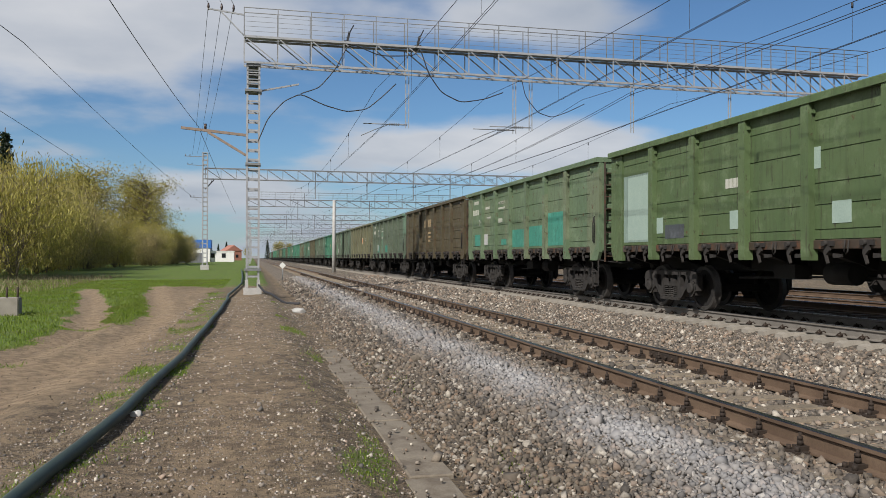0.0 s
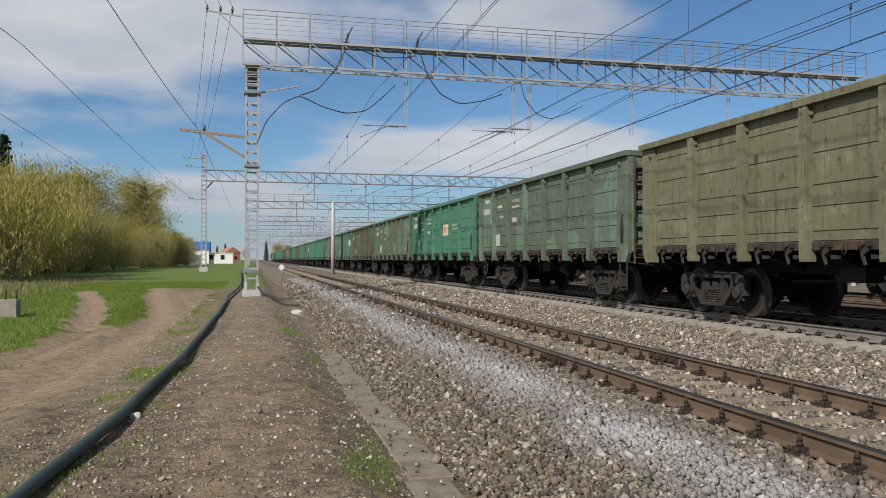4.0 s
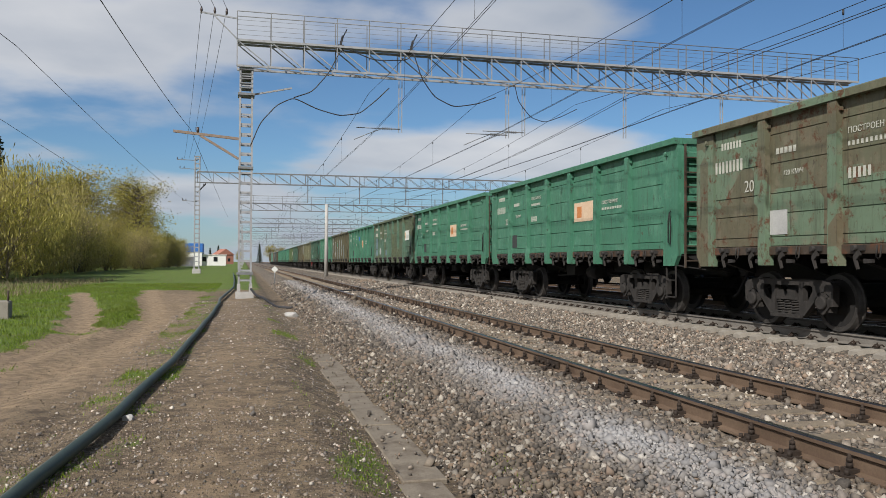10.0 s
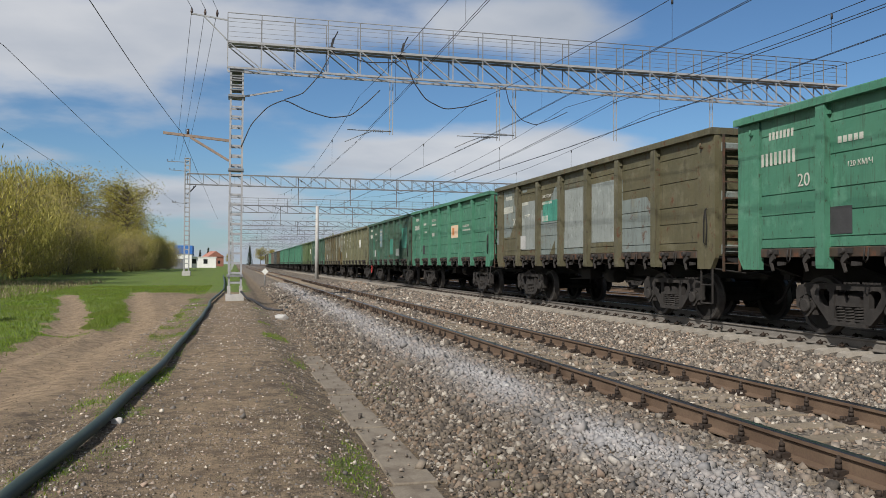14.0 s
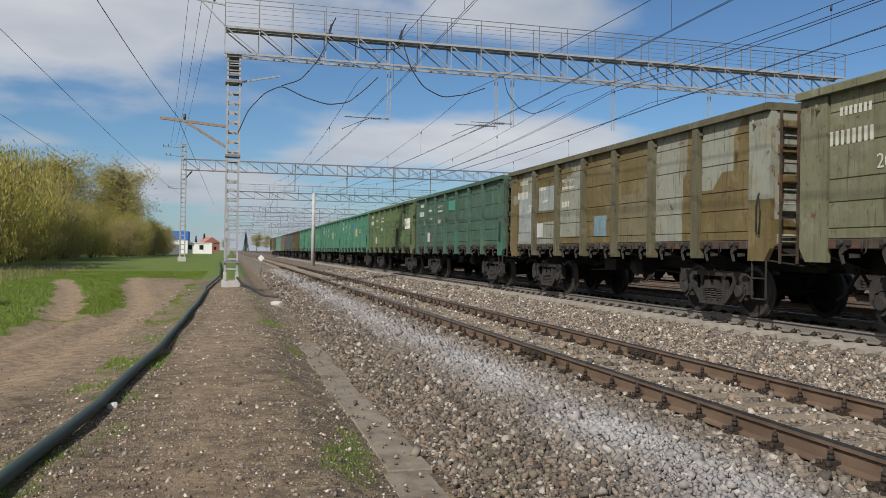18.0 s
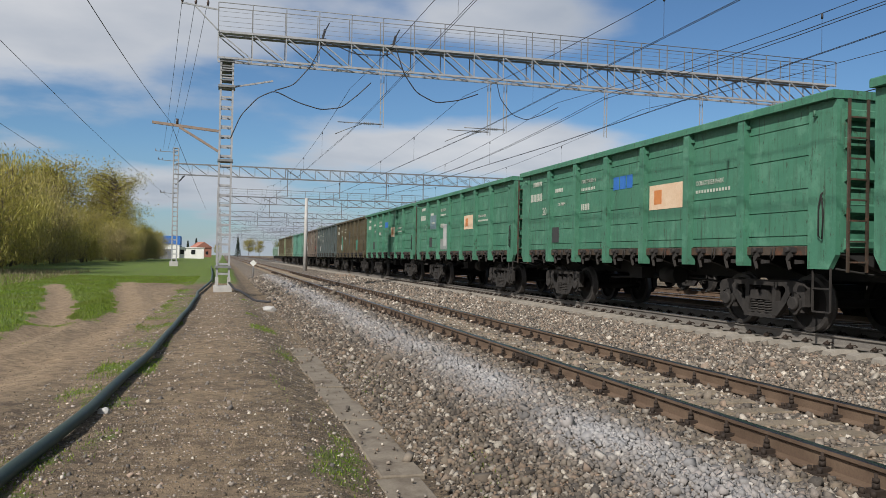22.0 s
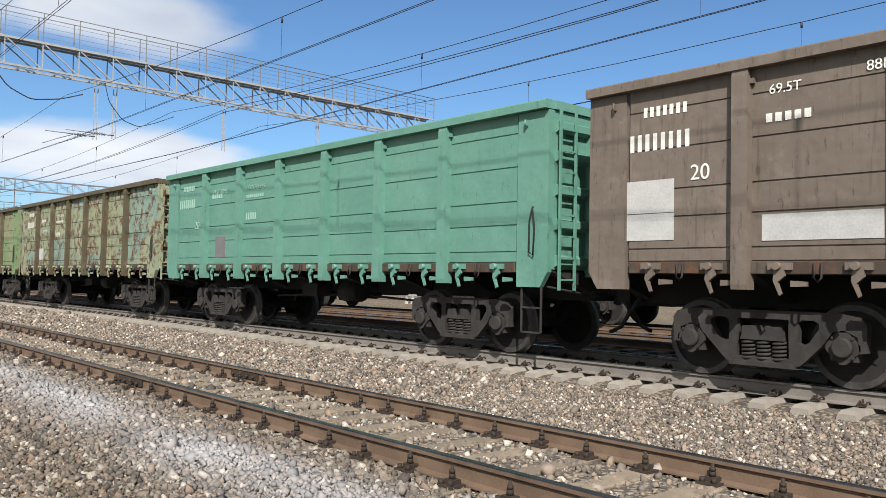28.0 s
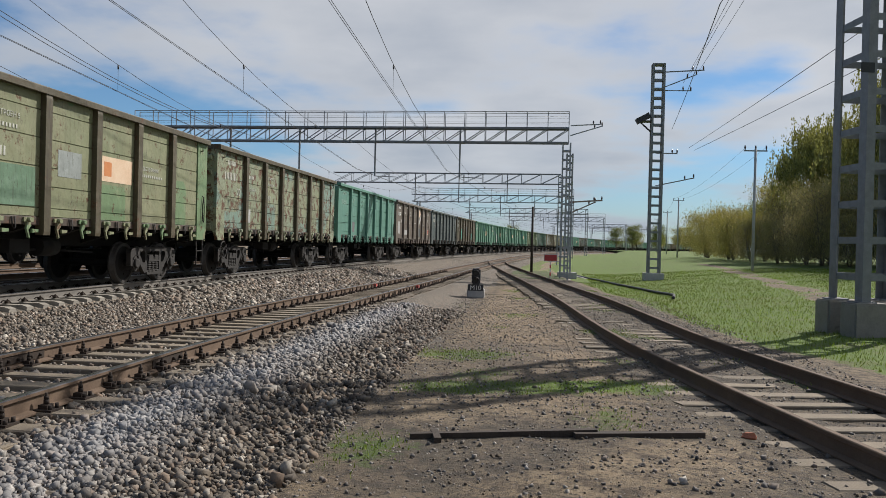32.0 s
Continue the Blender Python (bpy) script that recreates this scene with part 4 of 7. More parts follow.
def coupler_mesh():
    bm = bmesh.new()
    box(bm, -0.09, 0.09, HALF - 0.1, HALF + 0.3, 0.95, 1.12)
    box(bm, -0.19, 0.2, HALF + 0.28, HALF + 0.47, 0.86, 1.2)
    return bm_mesh("coupler", bm, M_under)


def hose_mesh():
    bm = bmesh.new()
    pts = [(-0.35, HALF - 0.05, 0.98), (-0.38, HALF + 0.12, 0.75), (-0.38, HALF + 0.3, 0.5), (-0.36, HALF + 0.48, 0.42), (-0.36, HALF + 0.51, 0.42)]
    tube(bm, pts, 0.03, 6)
    return bm_mesh("brake_hose", bm, M_under)


def lever_mesh():
    """Uncoupling lever with its bent handle at the corner."""
    bm = bmesh.new()
    tube(bm, [(-WID - 0.05, HALF - 0.27, SILL + 1.12), (-WID - 0.1, HALF - 0.25, SILL + 1.08), (-WID - 0.1, HALF - 0.3, SILL + 0.9), (-WID - 0.1, HALF - 0.3, SILL + 0.45), (-WID - 0.1, HALF - 0.22, SILL + 0.4), (-WID - 0.1, HALF - 0.2, SILL + 0.8), (-WID - 0.1, HALF - 0.24, SILL + 1.06)], 0.013, 5)
    tube(bm, [(-WID - 0.05, HALF + 0.02, SILL - 0.05), (-0.9, HALF + 0.14, 0.98), (-0.2, HALF + 0.14, 1.02)], 0.016, 5)
    for v in bm.verts:
        v.co.y *= -1
    return bm_mesh("lever", bm, M_under)


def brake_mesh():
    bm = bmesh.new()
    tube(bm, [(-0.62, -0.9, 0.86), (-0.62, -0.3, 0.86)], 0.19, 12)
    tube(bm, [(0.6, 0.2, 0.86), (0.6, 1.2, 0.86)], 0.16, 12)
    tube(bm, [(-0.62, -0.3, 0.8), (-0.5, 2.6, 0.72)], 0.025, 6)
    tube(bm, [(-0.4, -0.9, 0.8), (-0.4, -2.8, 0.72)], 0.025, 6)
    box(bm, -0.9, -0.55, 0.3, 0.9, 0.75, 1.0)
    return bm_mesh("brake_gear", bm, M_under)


def brake_wheel_mesh():
    bm = bmesh.new()
    pts = [(-WID + 0.02, HALF - 0.75 + 0.24 * math.cos(a), 0.78 + 0.24 * math.sin(a)) for a in np.linspace(0, 2 * math.pi, 17)]
    tube(bm, pts, 0.018, 6, cap=False)
    for a in (0.5, 2.6, 4.7):
        beam(bm, (-WID + 0.02, HALF - 0.75, 0.78), (-WID + 0.02, HALF - 0.75 + 0.24 * math.cos(a), 0.78 + 0.24 * math.sin(a)), 0.03, 0.012)
    return bm_mesh("brake_wheel", bm, M_bogie)


def side_frame_mesh(s):
    """Cast side frame: arched arms over the axle boxes, two three-cornered windows and the spring opening."""
    outer = [(-1.18, 0.73), (-1.12, 0.81), (-0.9, 0.85), (-0.5, 0.85), (0.5, 0.85), (0.9, 0.85), (1.12, 0.81), (1.18, 0.73), (1.17, 0.43), (1.1, 0.42), (1.08, 0.6), (0.98, 0.645), (0.82, 0.64), (0.76, 0.56), (0.68, 0.46),
             (0.46, 0.24), (0.36, 0.2), (-0.36, 0.2), (-0.46, 0.24), (-0.68, 0.46), (-0.76, 0.56), (-0.82, 0.64), (-0.98, 0.645), (-1.08, 0.6), (-1.1, 0.42), (-1.17, 0.43)]
    win = [(0.42, 0.72), (0.47, 0.755), (0.6, 0.755), (0.66, 0.72), (0.66, 0.66), (0.55, 0.5), (0.48, 0.47), (0.42, 0.49)]
    mid = [(-0.31, 0.75), (0.31, 0.75), (0.32, 0.3), (-0.32, 0.3)]
    bm = bmesh.new()
    x = s * 1.03
    for ring in (outer, win, [(-p, q) for p, q in win], mid):
        v = [bm.verts.new((x, p, q)) for p, q in ring]
        for k in range(len(v)):
            bm.edges.new((v[k], v[(k + 1) % len(v)]))
    bmesh.ops.triangle_fill(bm, edges=list(bm.edges), use_beauty=True)
    ext = bmesh.ops.extrude_face_region(bm, geom=list(bm.faces))
    for v in ext["geom"]:
        if isinstance(v, bmesh.types.BMVert):
            v.co.x += s * (0.1 + 0.02 * (abs(v.co.y) > 0.7))
    bmesh.ops.bevel(bm, geom=[e for e in bm.edges if len(e.link_faces) == 2 and e.calc_face_angle(0) > 1.2 and abs(e.verts[0].co.x - s * 1.03) > 0.05 and abs(e.verts[1].co.x - s * 1.03) > 0.05], offset=0.02, segments=2, affect="EDGES")
    lo, hi = sorted((s * 1.0, s * 1.17))
    box(bm, lo, hi, -0.4, 0.4, 0.19, 0.245)
    return bm_mesh("side_frame", bm, M_bogie)


def axle_box_mesh(s):
    """Axle box with a lobed flange and a round bolted cap."""
    bm = bmesh.new()
    lo, hi = sorted((s * 0.98, s * 1.12))
    box(bm, lo, hi, -0.15, 0.15, -0.15, 0.16)
    ring = [((0.17 + 0.02 * math.cos(4 * a)) * math.cos(a), (0.17 + 0.02 * math.cos(4 * a)) * math.sin(a)) for a in np.linspace(0.39, 6.67, 25)[:-1]]
    prism(bm, ring, "x", *sorted((s * 1.11, s * 1.15)))
    tube(bm, [(s * 1.15, 0, 0), (s * 1.2, 0, 0), (s * 1.205, 0, 0)], [0.115, 0.11, 0.09], 14)
    for k in range(4):
        a = 0.785 + k * 1.571
        tube(bm, [(s * 1.14, 0.15 * math.cos(a), 0.15 * math.sin(a)), (s * 1.165, 0.15 * math.cos(a), 0.15 * math.sin(a))], 0.018, 6)
    return bm_mesh("axle_box", bm, M_bogie)


def spring_mesh():
    """Two rows of coil springs with the friction wedge and bolster end over them."""
    bm = bmesh.new()
    for s in (-1, 1):
        for y in (-0.19, 0.0, 0.19):
            pts = [(s * 1.07 + 0.07 * math.cos(a), y + 0.085 * math.sin(a), 0.26 + 0.23 * a / (10 * math.pi)) for a in np.linspace(0, 10 * math.pi, 41)]
            tube(bm, pts, 0.017, 5, cap=False)
        lo, hi = sorted((s * 0.2, s * 1.15))
        prism(bm, [(-0.27, 0.5), (0.27, 0.5), (0.25, 0.56), (0.24, 0.66), (0.04, 0.67), (0.02, 0.6), (-0.02, 0.6), (-0.04, 0.67), (-0.24, 0.66), (-0.25, 0.56)], "x", lo, hi)
    return bm_mesh("spring_nest", bm, M_bogie)


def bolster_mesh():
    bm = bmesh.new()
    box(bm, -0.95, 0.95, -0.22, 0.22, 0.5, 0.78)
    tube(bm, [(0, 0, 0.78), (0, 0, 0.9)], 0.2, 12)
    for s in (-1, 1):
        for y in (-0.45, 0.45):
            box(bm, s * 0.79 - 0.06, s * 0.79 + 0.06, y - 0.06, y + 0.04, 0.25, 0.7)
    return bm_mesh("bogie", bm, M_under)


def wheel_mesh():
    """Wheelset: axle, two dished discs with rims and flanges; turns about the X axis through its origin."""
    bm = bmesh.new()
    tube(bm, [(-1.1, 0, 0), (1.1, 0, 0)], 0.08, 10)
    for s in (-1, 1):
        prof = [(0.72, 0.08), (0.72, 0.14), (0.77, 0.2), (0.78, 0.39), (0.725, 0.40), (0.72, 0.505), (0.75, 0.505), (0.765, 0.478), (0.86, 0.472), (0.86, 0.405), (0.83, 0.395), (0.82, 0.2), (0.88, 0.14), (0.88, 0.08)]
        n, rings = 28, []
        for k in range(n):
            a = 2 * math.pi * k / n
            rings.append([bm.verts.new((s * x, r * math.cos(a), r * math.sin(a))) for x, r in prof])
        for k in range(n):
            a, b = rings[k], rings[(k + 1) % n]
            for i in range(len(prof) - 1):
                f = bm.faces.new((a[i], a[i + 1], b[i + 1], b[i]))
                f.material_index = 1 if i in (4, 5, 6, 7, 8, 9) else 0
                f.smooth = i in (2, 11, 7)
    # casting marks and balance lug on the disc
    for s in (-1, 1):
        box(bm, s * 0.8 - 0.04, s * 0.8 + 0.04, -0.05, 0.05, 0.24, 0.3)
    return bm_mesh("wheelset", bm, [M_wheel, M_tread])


class Kit:
    pass


kit = Kit()
kit.panel, kit.endpanel = panel_mesh(PANEL_W, "side_panel"), panel_mesh(1.66, "side_panel")
kit.cross = cross_beam_mesh()
kit.rib, kit.stake, kit.hatch, kit.endhatch = rib_mesh(), stake_mesh(), hatch_rail_mesh(PANEL_W), hatch_rail_mesh(1.66)
kit.post, kit.corner, kit.corner_far, kit.rim, kit.end = post_mesh(), post_mesh(1), post_mesh(-1), rim_mesh(), end_wall_mesh()
kit.ladder, kit.step, kit.floor, kit.sill, kit.latch, kit.loop = ladder_mesh(), step_mesh(), floor_mesh(), sill_mesh(), latch_mesh(), loop_mesh()
kit.coupler, kit.hose, kit.lever, kit.brake, kit.bwheel = coupler_mesh(), hose_mesh(), lever_mesh(), brake_mesh(), brake_wheel_mesh()
kit.box_l, kit.box_r = axle_box_mesh(-1), axle_box_mesh(1)
kit.frame_l, kit.frame_r, kit.springs, kit.bolster, kit.wheel = side_frame_mesh(-1), side_frame_mesh(1), spring_mesh(), bolster_mesh(), wheel_mesh()
HALF_TURN = pose(0, 0, 0, 0, 0, 180)
wheelsets = []


def add_bogies(wg, base, turning):
    for y in (-base / 2, base / 2):
        bo = part("bogie", kit.bolster, None, wg, "dusty cast three-piece bogie", at=Matrix.Translation((0, y, 0)))
        part("side_frame", kit.frame_l, None, bo)
        part("side_frame", kit.frame_r, None, bo)
        part("spring_nest", kit.springs, None, bo)
        for k in (-0.925, 0.925):
            part("axle_box", kit.box_l, None, bo, at=Matrix.Translation((0, k, 0.475)))
            part("axle_box", kit.box_r, None, bo, at=Matrix.Translation((0, k, 0.475)))
            w = part("wheelset", kit.wheel, None, bo, at=Matrix.Translation((0, k, 0.475)))
            if turning:
                wheelsets.append((wg, w, k))


def dyed(ob, mat):
    """Gives one object its own material on a shared mesh."""
    ob.material_slots[0].link = "OBJECT"
    ob.material_slots[0].material = mat
    return ob


def gondola(label, paint, trim, band, post_paint=None, wheel=None):
    wg = thing("gondola_wagon", label, "freight wagon", group="wagons of the moving train")
    bays = [(-5.18, kit.endpanel), *[((a + b) / 2, kit.panel) for a, b in zip(POSTS, POSTS[1:])], (5.18, kit.endpanel)]
    for turn in (None, HALF_TURN):
        for y, me in bays:
            m = Matrix.Translation((-WID, y, 0))
            dyed(part("side_panel", me, None, wg, at=(turn @ m) if turn else m), paint)
            if turn is None:
                dyed(part("hatch_rail", kit.hatch if me is kit.panel else kit.endhatch, None, wg, at=m), band)
        for y in POSTS:
            m = Matrix.Translation((-WID, y, 0))
            dyed(part("post", kit.post, None, wg, at=(turn @ m) if turn else m), post_paint or paint)
        for y in (-HALF + 0.28, HALF - 0.28):
            m = Matrix.Translation((-WID, y, 0))
            dyed(part("corner_post", kit.corner if y < 0 else kit.corner_far, None, wg, at=(turn @ m) if turn else m), paint)
        dyed(part("end_wall", kit.end, None, wg, "ribbed end wall", at=turn), paint)
        for z in (SILL + 0.32, SILL + 0.85, SILL + 1.35, SILL + 1.85, SILL + 2.28):
            m = Matrix.Translation((0, 0, z))
            dyed(part("end_rib", kit.rib, None, wg, at=(turn @ m) if turn else m), paint)
        for x in (-0.62, 0.62):
            m = Matrix.Translation((x, 0, 0))
            dyed(part("end_stake", kit.stake, None, wg, at=(turn @ m) if turn else m), paint)
        dyed(part("ladder", kit.ladder, None, wg, at=turn), trim)
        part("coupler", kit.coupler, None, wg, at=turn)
        part("brake_hose", kit.hose, None, wg, at=turn)
        part("lever", kit.lever, None, wg, at=turn)
        part("step", kit.step, None, wg, at=turn)
    dyed(part("top_rim", kit.rim, None, wg), post_paint or paint)
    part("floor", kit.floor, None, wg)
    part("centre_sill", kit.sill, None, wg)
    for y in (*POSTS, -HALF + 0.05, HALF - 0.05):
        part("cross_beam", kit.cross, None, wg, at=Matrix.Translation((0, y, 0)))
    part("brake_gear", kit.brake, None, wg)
    if wheel:
        dyed(part("brake_wheel", kit.bwheel, None, wg, "spoked handwheel of the parking brake"), wheel)
    for y, me in bays:
        for k in (-0.42, 0.42):
            dyed(part("latch", kit.latch, None, wg, at=Matrix.Translation((0, y + k, 0))), paint if trim is paint else M_bogie)
        part("rope_loop", kit.loop, None, wg, at=Matrix.Translation((0, y, 0)))
    add_bogies(wg, 8.65, True)
    return wg


def stencil(wg, name, y, z, w, h, mat, label=""):
    """A painted block on the visible side; y runs against the train's way, y is its middle."""
    bm = bmesh.new()
    box(bm, -WID - 0.0375, -WID - 0.03, y - w / 2, y + w / 2, z - h / 2, z + h / 2)
    ob = part(name, bm, mat, wg, label)
    if name not in ("repainted_bay",):
        ob.location.x = -0.002
    return ob


def row_of_bars(wg, name, y, z, n, w, h, gap, mat, label, proud=0.003):
    """Unreadable or withheld writing as a row of plain bars, from the wagon's rear end forwards."""
    bm = bmesh.new()
    for i in range(n):
        c = y - i * (w + gap)
        box(bm, -WID - 0.0375 - proud, -WID - 0.03, c - w / 2, c + w / 2, z - h / 2, z + h / 2)
    return tagged(part(name, bm, mat, wg, label), label, kind="stuff")


def words(wg, text, y, z, size, mat, label):
    """Stencilled words that can be read, lying on the -X side."""
    cu = bpy.data.curves.new("stencil_text", "FONT")
    cu.body, cu.size, cu.extrude = text, size, 0.002
    ob = bpy.data.objects.new("stencil_text", cu)
    scene.collection.objects.link(ob)
    dep = bpy.context.evaluated_depsgraph_get()
    me = bpy.data.meshes.new_from_object(ob.evaluated_get(dep))
    bpy.data.objects.remove(ob)
    me.materials.clear()
    me.materials.append(mat)
    o = new("stencil_text", me)
    o.parent = wg
    o.matrix_basis = pose(-WID - 0.041, y, z, 90, 0, -90)
    return tagged(o, label, kind="stuff")


GREENS = {
    "mint": ((0.145, 0.36, 0.275), (0.175, 0.4, 0.31)), "bright": ((0.075, 0.265, 0.165), (0.1, 0.3, 0.19)), "pale": ((0.155, 0.21, 0.14), (0.19, 0.235, 0.165)),
    "leaf": ((0.135, 0.215, 0.085), (0.165, 0.235, 0.1)), "olive": ((0.15, 0.18, 0.08), (0.185, 0.2, 0.1)), "dark": ((0.07, 0.16, 0.105), (0.09, 0.18, 0.12)), "brown": ((0.12, 0.098, 0.05), (0.15, 0.12, 0.065)),
    "tan": ((0.24, 0.24, 0.135), (0.27, 0.27, 0.16)), "mustard": ((0.2, 0.15, 0.05), (0.24, 0.18, 0.07)), "rusty": ((0.13, 0.24, 0.15), (0.16, 0.24, 0.14)), "patchy": ((0.13, 0.105, 0.065), (0.15, 0.125, 0.075)), "weathered": ((0.2, 0.21, 0.13), (0.22, 0.18, 0.11)), "postolive": ((0.15, 0.14, 0.08), (0.18, 0.165, 0.095)),
    "grey": ((0.1, 0.135, 0.135), (0.135, 0.165, 0.16)), "taupe": ((0.19, 0.15, 0.12), (0.22, 0.175, 0.14)), "scabby": ((0.42, 0.45, 0.27), (0.36, 0.43, 0.3)), "lime": ((0.33, 0.37, 0.2), (0.38, 0.38, 0.22)), "dirtband": ((0.075, 0.052, 0.036), (0.11, 0.08, 0.055)),
}
for key, (a, b) in GREENS.items():
    f = {"mint": 0.74, "taupe": 0.8, "bright": 0.8, "scabby": 0.74, "lime": 0.72}.get(key, 0.7)
    a, b = tuple(v * f for v in a), tuple(v * f for v in b)
    rust = {"mint": 0.0, "bright": 0.12, "rusty": 0.3, "patchy": 0.38, "weathered": 0.42, "scabby": 0.58, "lime": 0.36, "dirtband": 0.5, "leaf": 0.2, "pale": 0.22, "brown": 0.35, "taupe": 0.02, "grey": 0.2, "mustard": 0.3}.get(key, 0.3)
    patch = {"mustard": (0.3, 0.32, 0.27), "dark": (0.05, 0.16, 0.11), "rusty": (0.1, 0.22, 0.15), "patchy": (0.075, 0.16, 0.095), "weathered": (0.15, 0.23, 0.15), "olive": (0.12, 0.2, 0.11), "pale": (0.15, 0.25, 0.17), "lime": (0.16, 0.27, 0.13), "scabby": (0.2, 0.31, 0.26)}.get(key)
    paints[key] = wagon_paint(key + "_wagon_paint", a, b, rust, patch, 0.55, {"mustard": 0.62, "patchy": 0.45, "rusty": 0.6, "weathered": 0.55}.get(key, 0.8), {"mint": 0.12, "taupe": 0.35, "bright": 0.5, "leaf": 0.6, "lime": 0.35, "scabby": 0.4}.get(key, 0.7))
paints["teal"] = wagon_paint("teal_patched_wagon_paint", (0.125, 0.19, 0.105), (0.15, 0.21, 0.12), 0.25, (0.17, 0.2, 0.12), 0.42, 0.8)
paints["panes"] = wagon_paint("grey_patched_wagon_paint", (0.109, 0.101, 0.055), (0.133, 0.117, 0.062), 0.3, (0.234, 0.281, 0.273), 0.5, 0.62)
paints["bluish"] = wagon_paint("blue_patched_wagon_paint", (0.105, 0.145, 0.085), (0.13, 0.155, 0.09), 0.28, (0.1, 0.2, 0.14), 0.5, 0.7, 0.6)

LOOKS = {  # index in the train: paint, label, marks
    0: ("leaf", "green gondola wagon with paler repainted patches and rust", "p"), 1: ("teal", "faded green gondola wagon with bright teal patches", "n"),
    2: ("brown", "dark brown gondola wagon with large faded lettering", "b"), 3: ("pale", "faded pale green gondola wagon", "n"),
    4: ("tan", "faded tan-green gondola wagon with a peach label", "o"), 5: ("pale", "grey-green weathered gondola wagon", "n"),
    6: ("bright", "bright green gondola wagon with white stencils and a peach label", "no"), 7: ("pale", "pale grey-green gondola wagon with streaked sides", "n"),
    8: ("patchy", "rust-brown gondola wagon with green touched-up patches", "n"), 9: ("rusty", "rust-streaked green gondola wagon with white stencils and a label", "nw"),
    10: ("weathered", "faded olive and rust-brown weathered gondola wagon", "n"), 11: ("bright", "bright green gondola wagon with a peach label", "no"),
    12: ("bright", "clean green gondola wagon with a peach label", "no"), 13: ("bluish", "olive-brown gondola wagon with blue-grey patches and a white label", "nw"),
    14: ("bright", "bright green gondola wagon with a blue mark and a peach label", "noc"), 15: ("panes", "dark olive gondola wagon with grey repainted panes", "n"),
    16: ("bright", "green gondola wagon with white stencils", "no"), 17: ("dark", "dark teal gondola wagon with scraped paint", "n"),
    18: ("tan", "pale tan-olive gondola wagon with a white label", "nw"), 19: ("mustard", "mustard brown gondola wagon with grey patches", "n"),
    20: ("dark", "dark green gondola wagon with rusty scuffs", "n"), 21: ("leaf", "olive green gondola wagon with a white label", "nw"),
    22: ("bright", "bright green gondola wagon with a peach label and a blue mark", "noc"), 23: ("bright", "green gondola wagon with a peach label and a blue mark", "noc"),
    24: ("bright", "streaked green gondola wagon with a peach label", "nog"), 25: ("bright", "bright green gondola wagon with a peach label and a blue mark", "noc"),
    26: ("brown", "brown and olive rusted gondola wagon", "n"), 27: ("grey", "dark grey-green gondola wagon", "n"),
    28: ("taupe", "smooth taupe-brown gondola wagon with white stencils and a large pale mark", "T"), 29: ("mint", "freshly painted mint green gondola wagon", "M"),
    30: ("scabby", "yellow-green gondola wagon with peeling rust scabs", "n"), 31: ("lime", "pale yellow-green gondola wagon at the train's end with a peach label", "no"),
}
SPARE = ["bright", "olive", "pale", "tan", "bright", "brown", "dark", "pale"]


WHITE_AT = {9: -4.95, 13: -5.0, 18: -3.0, 21: -5.1}   # where along a wagon its white label sits


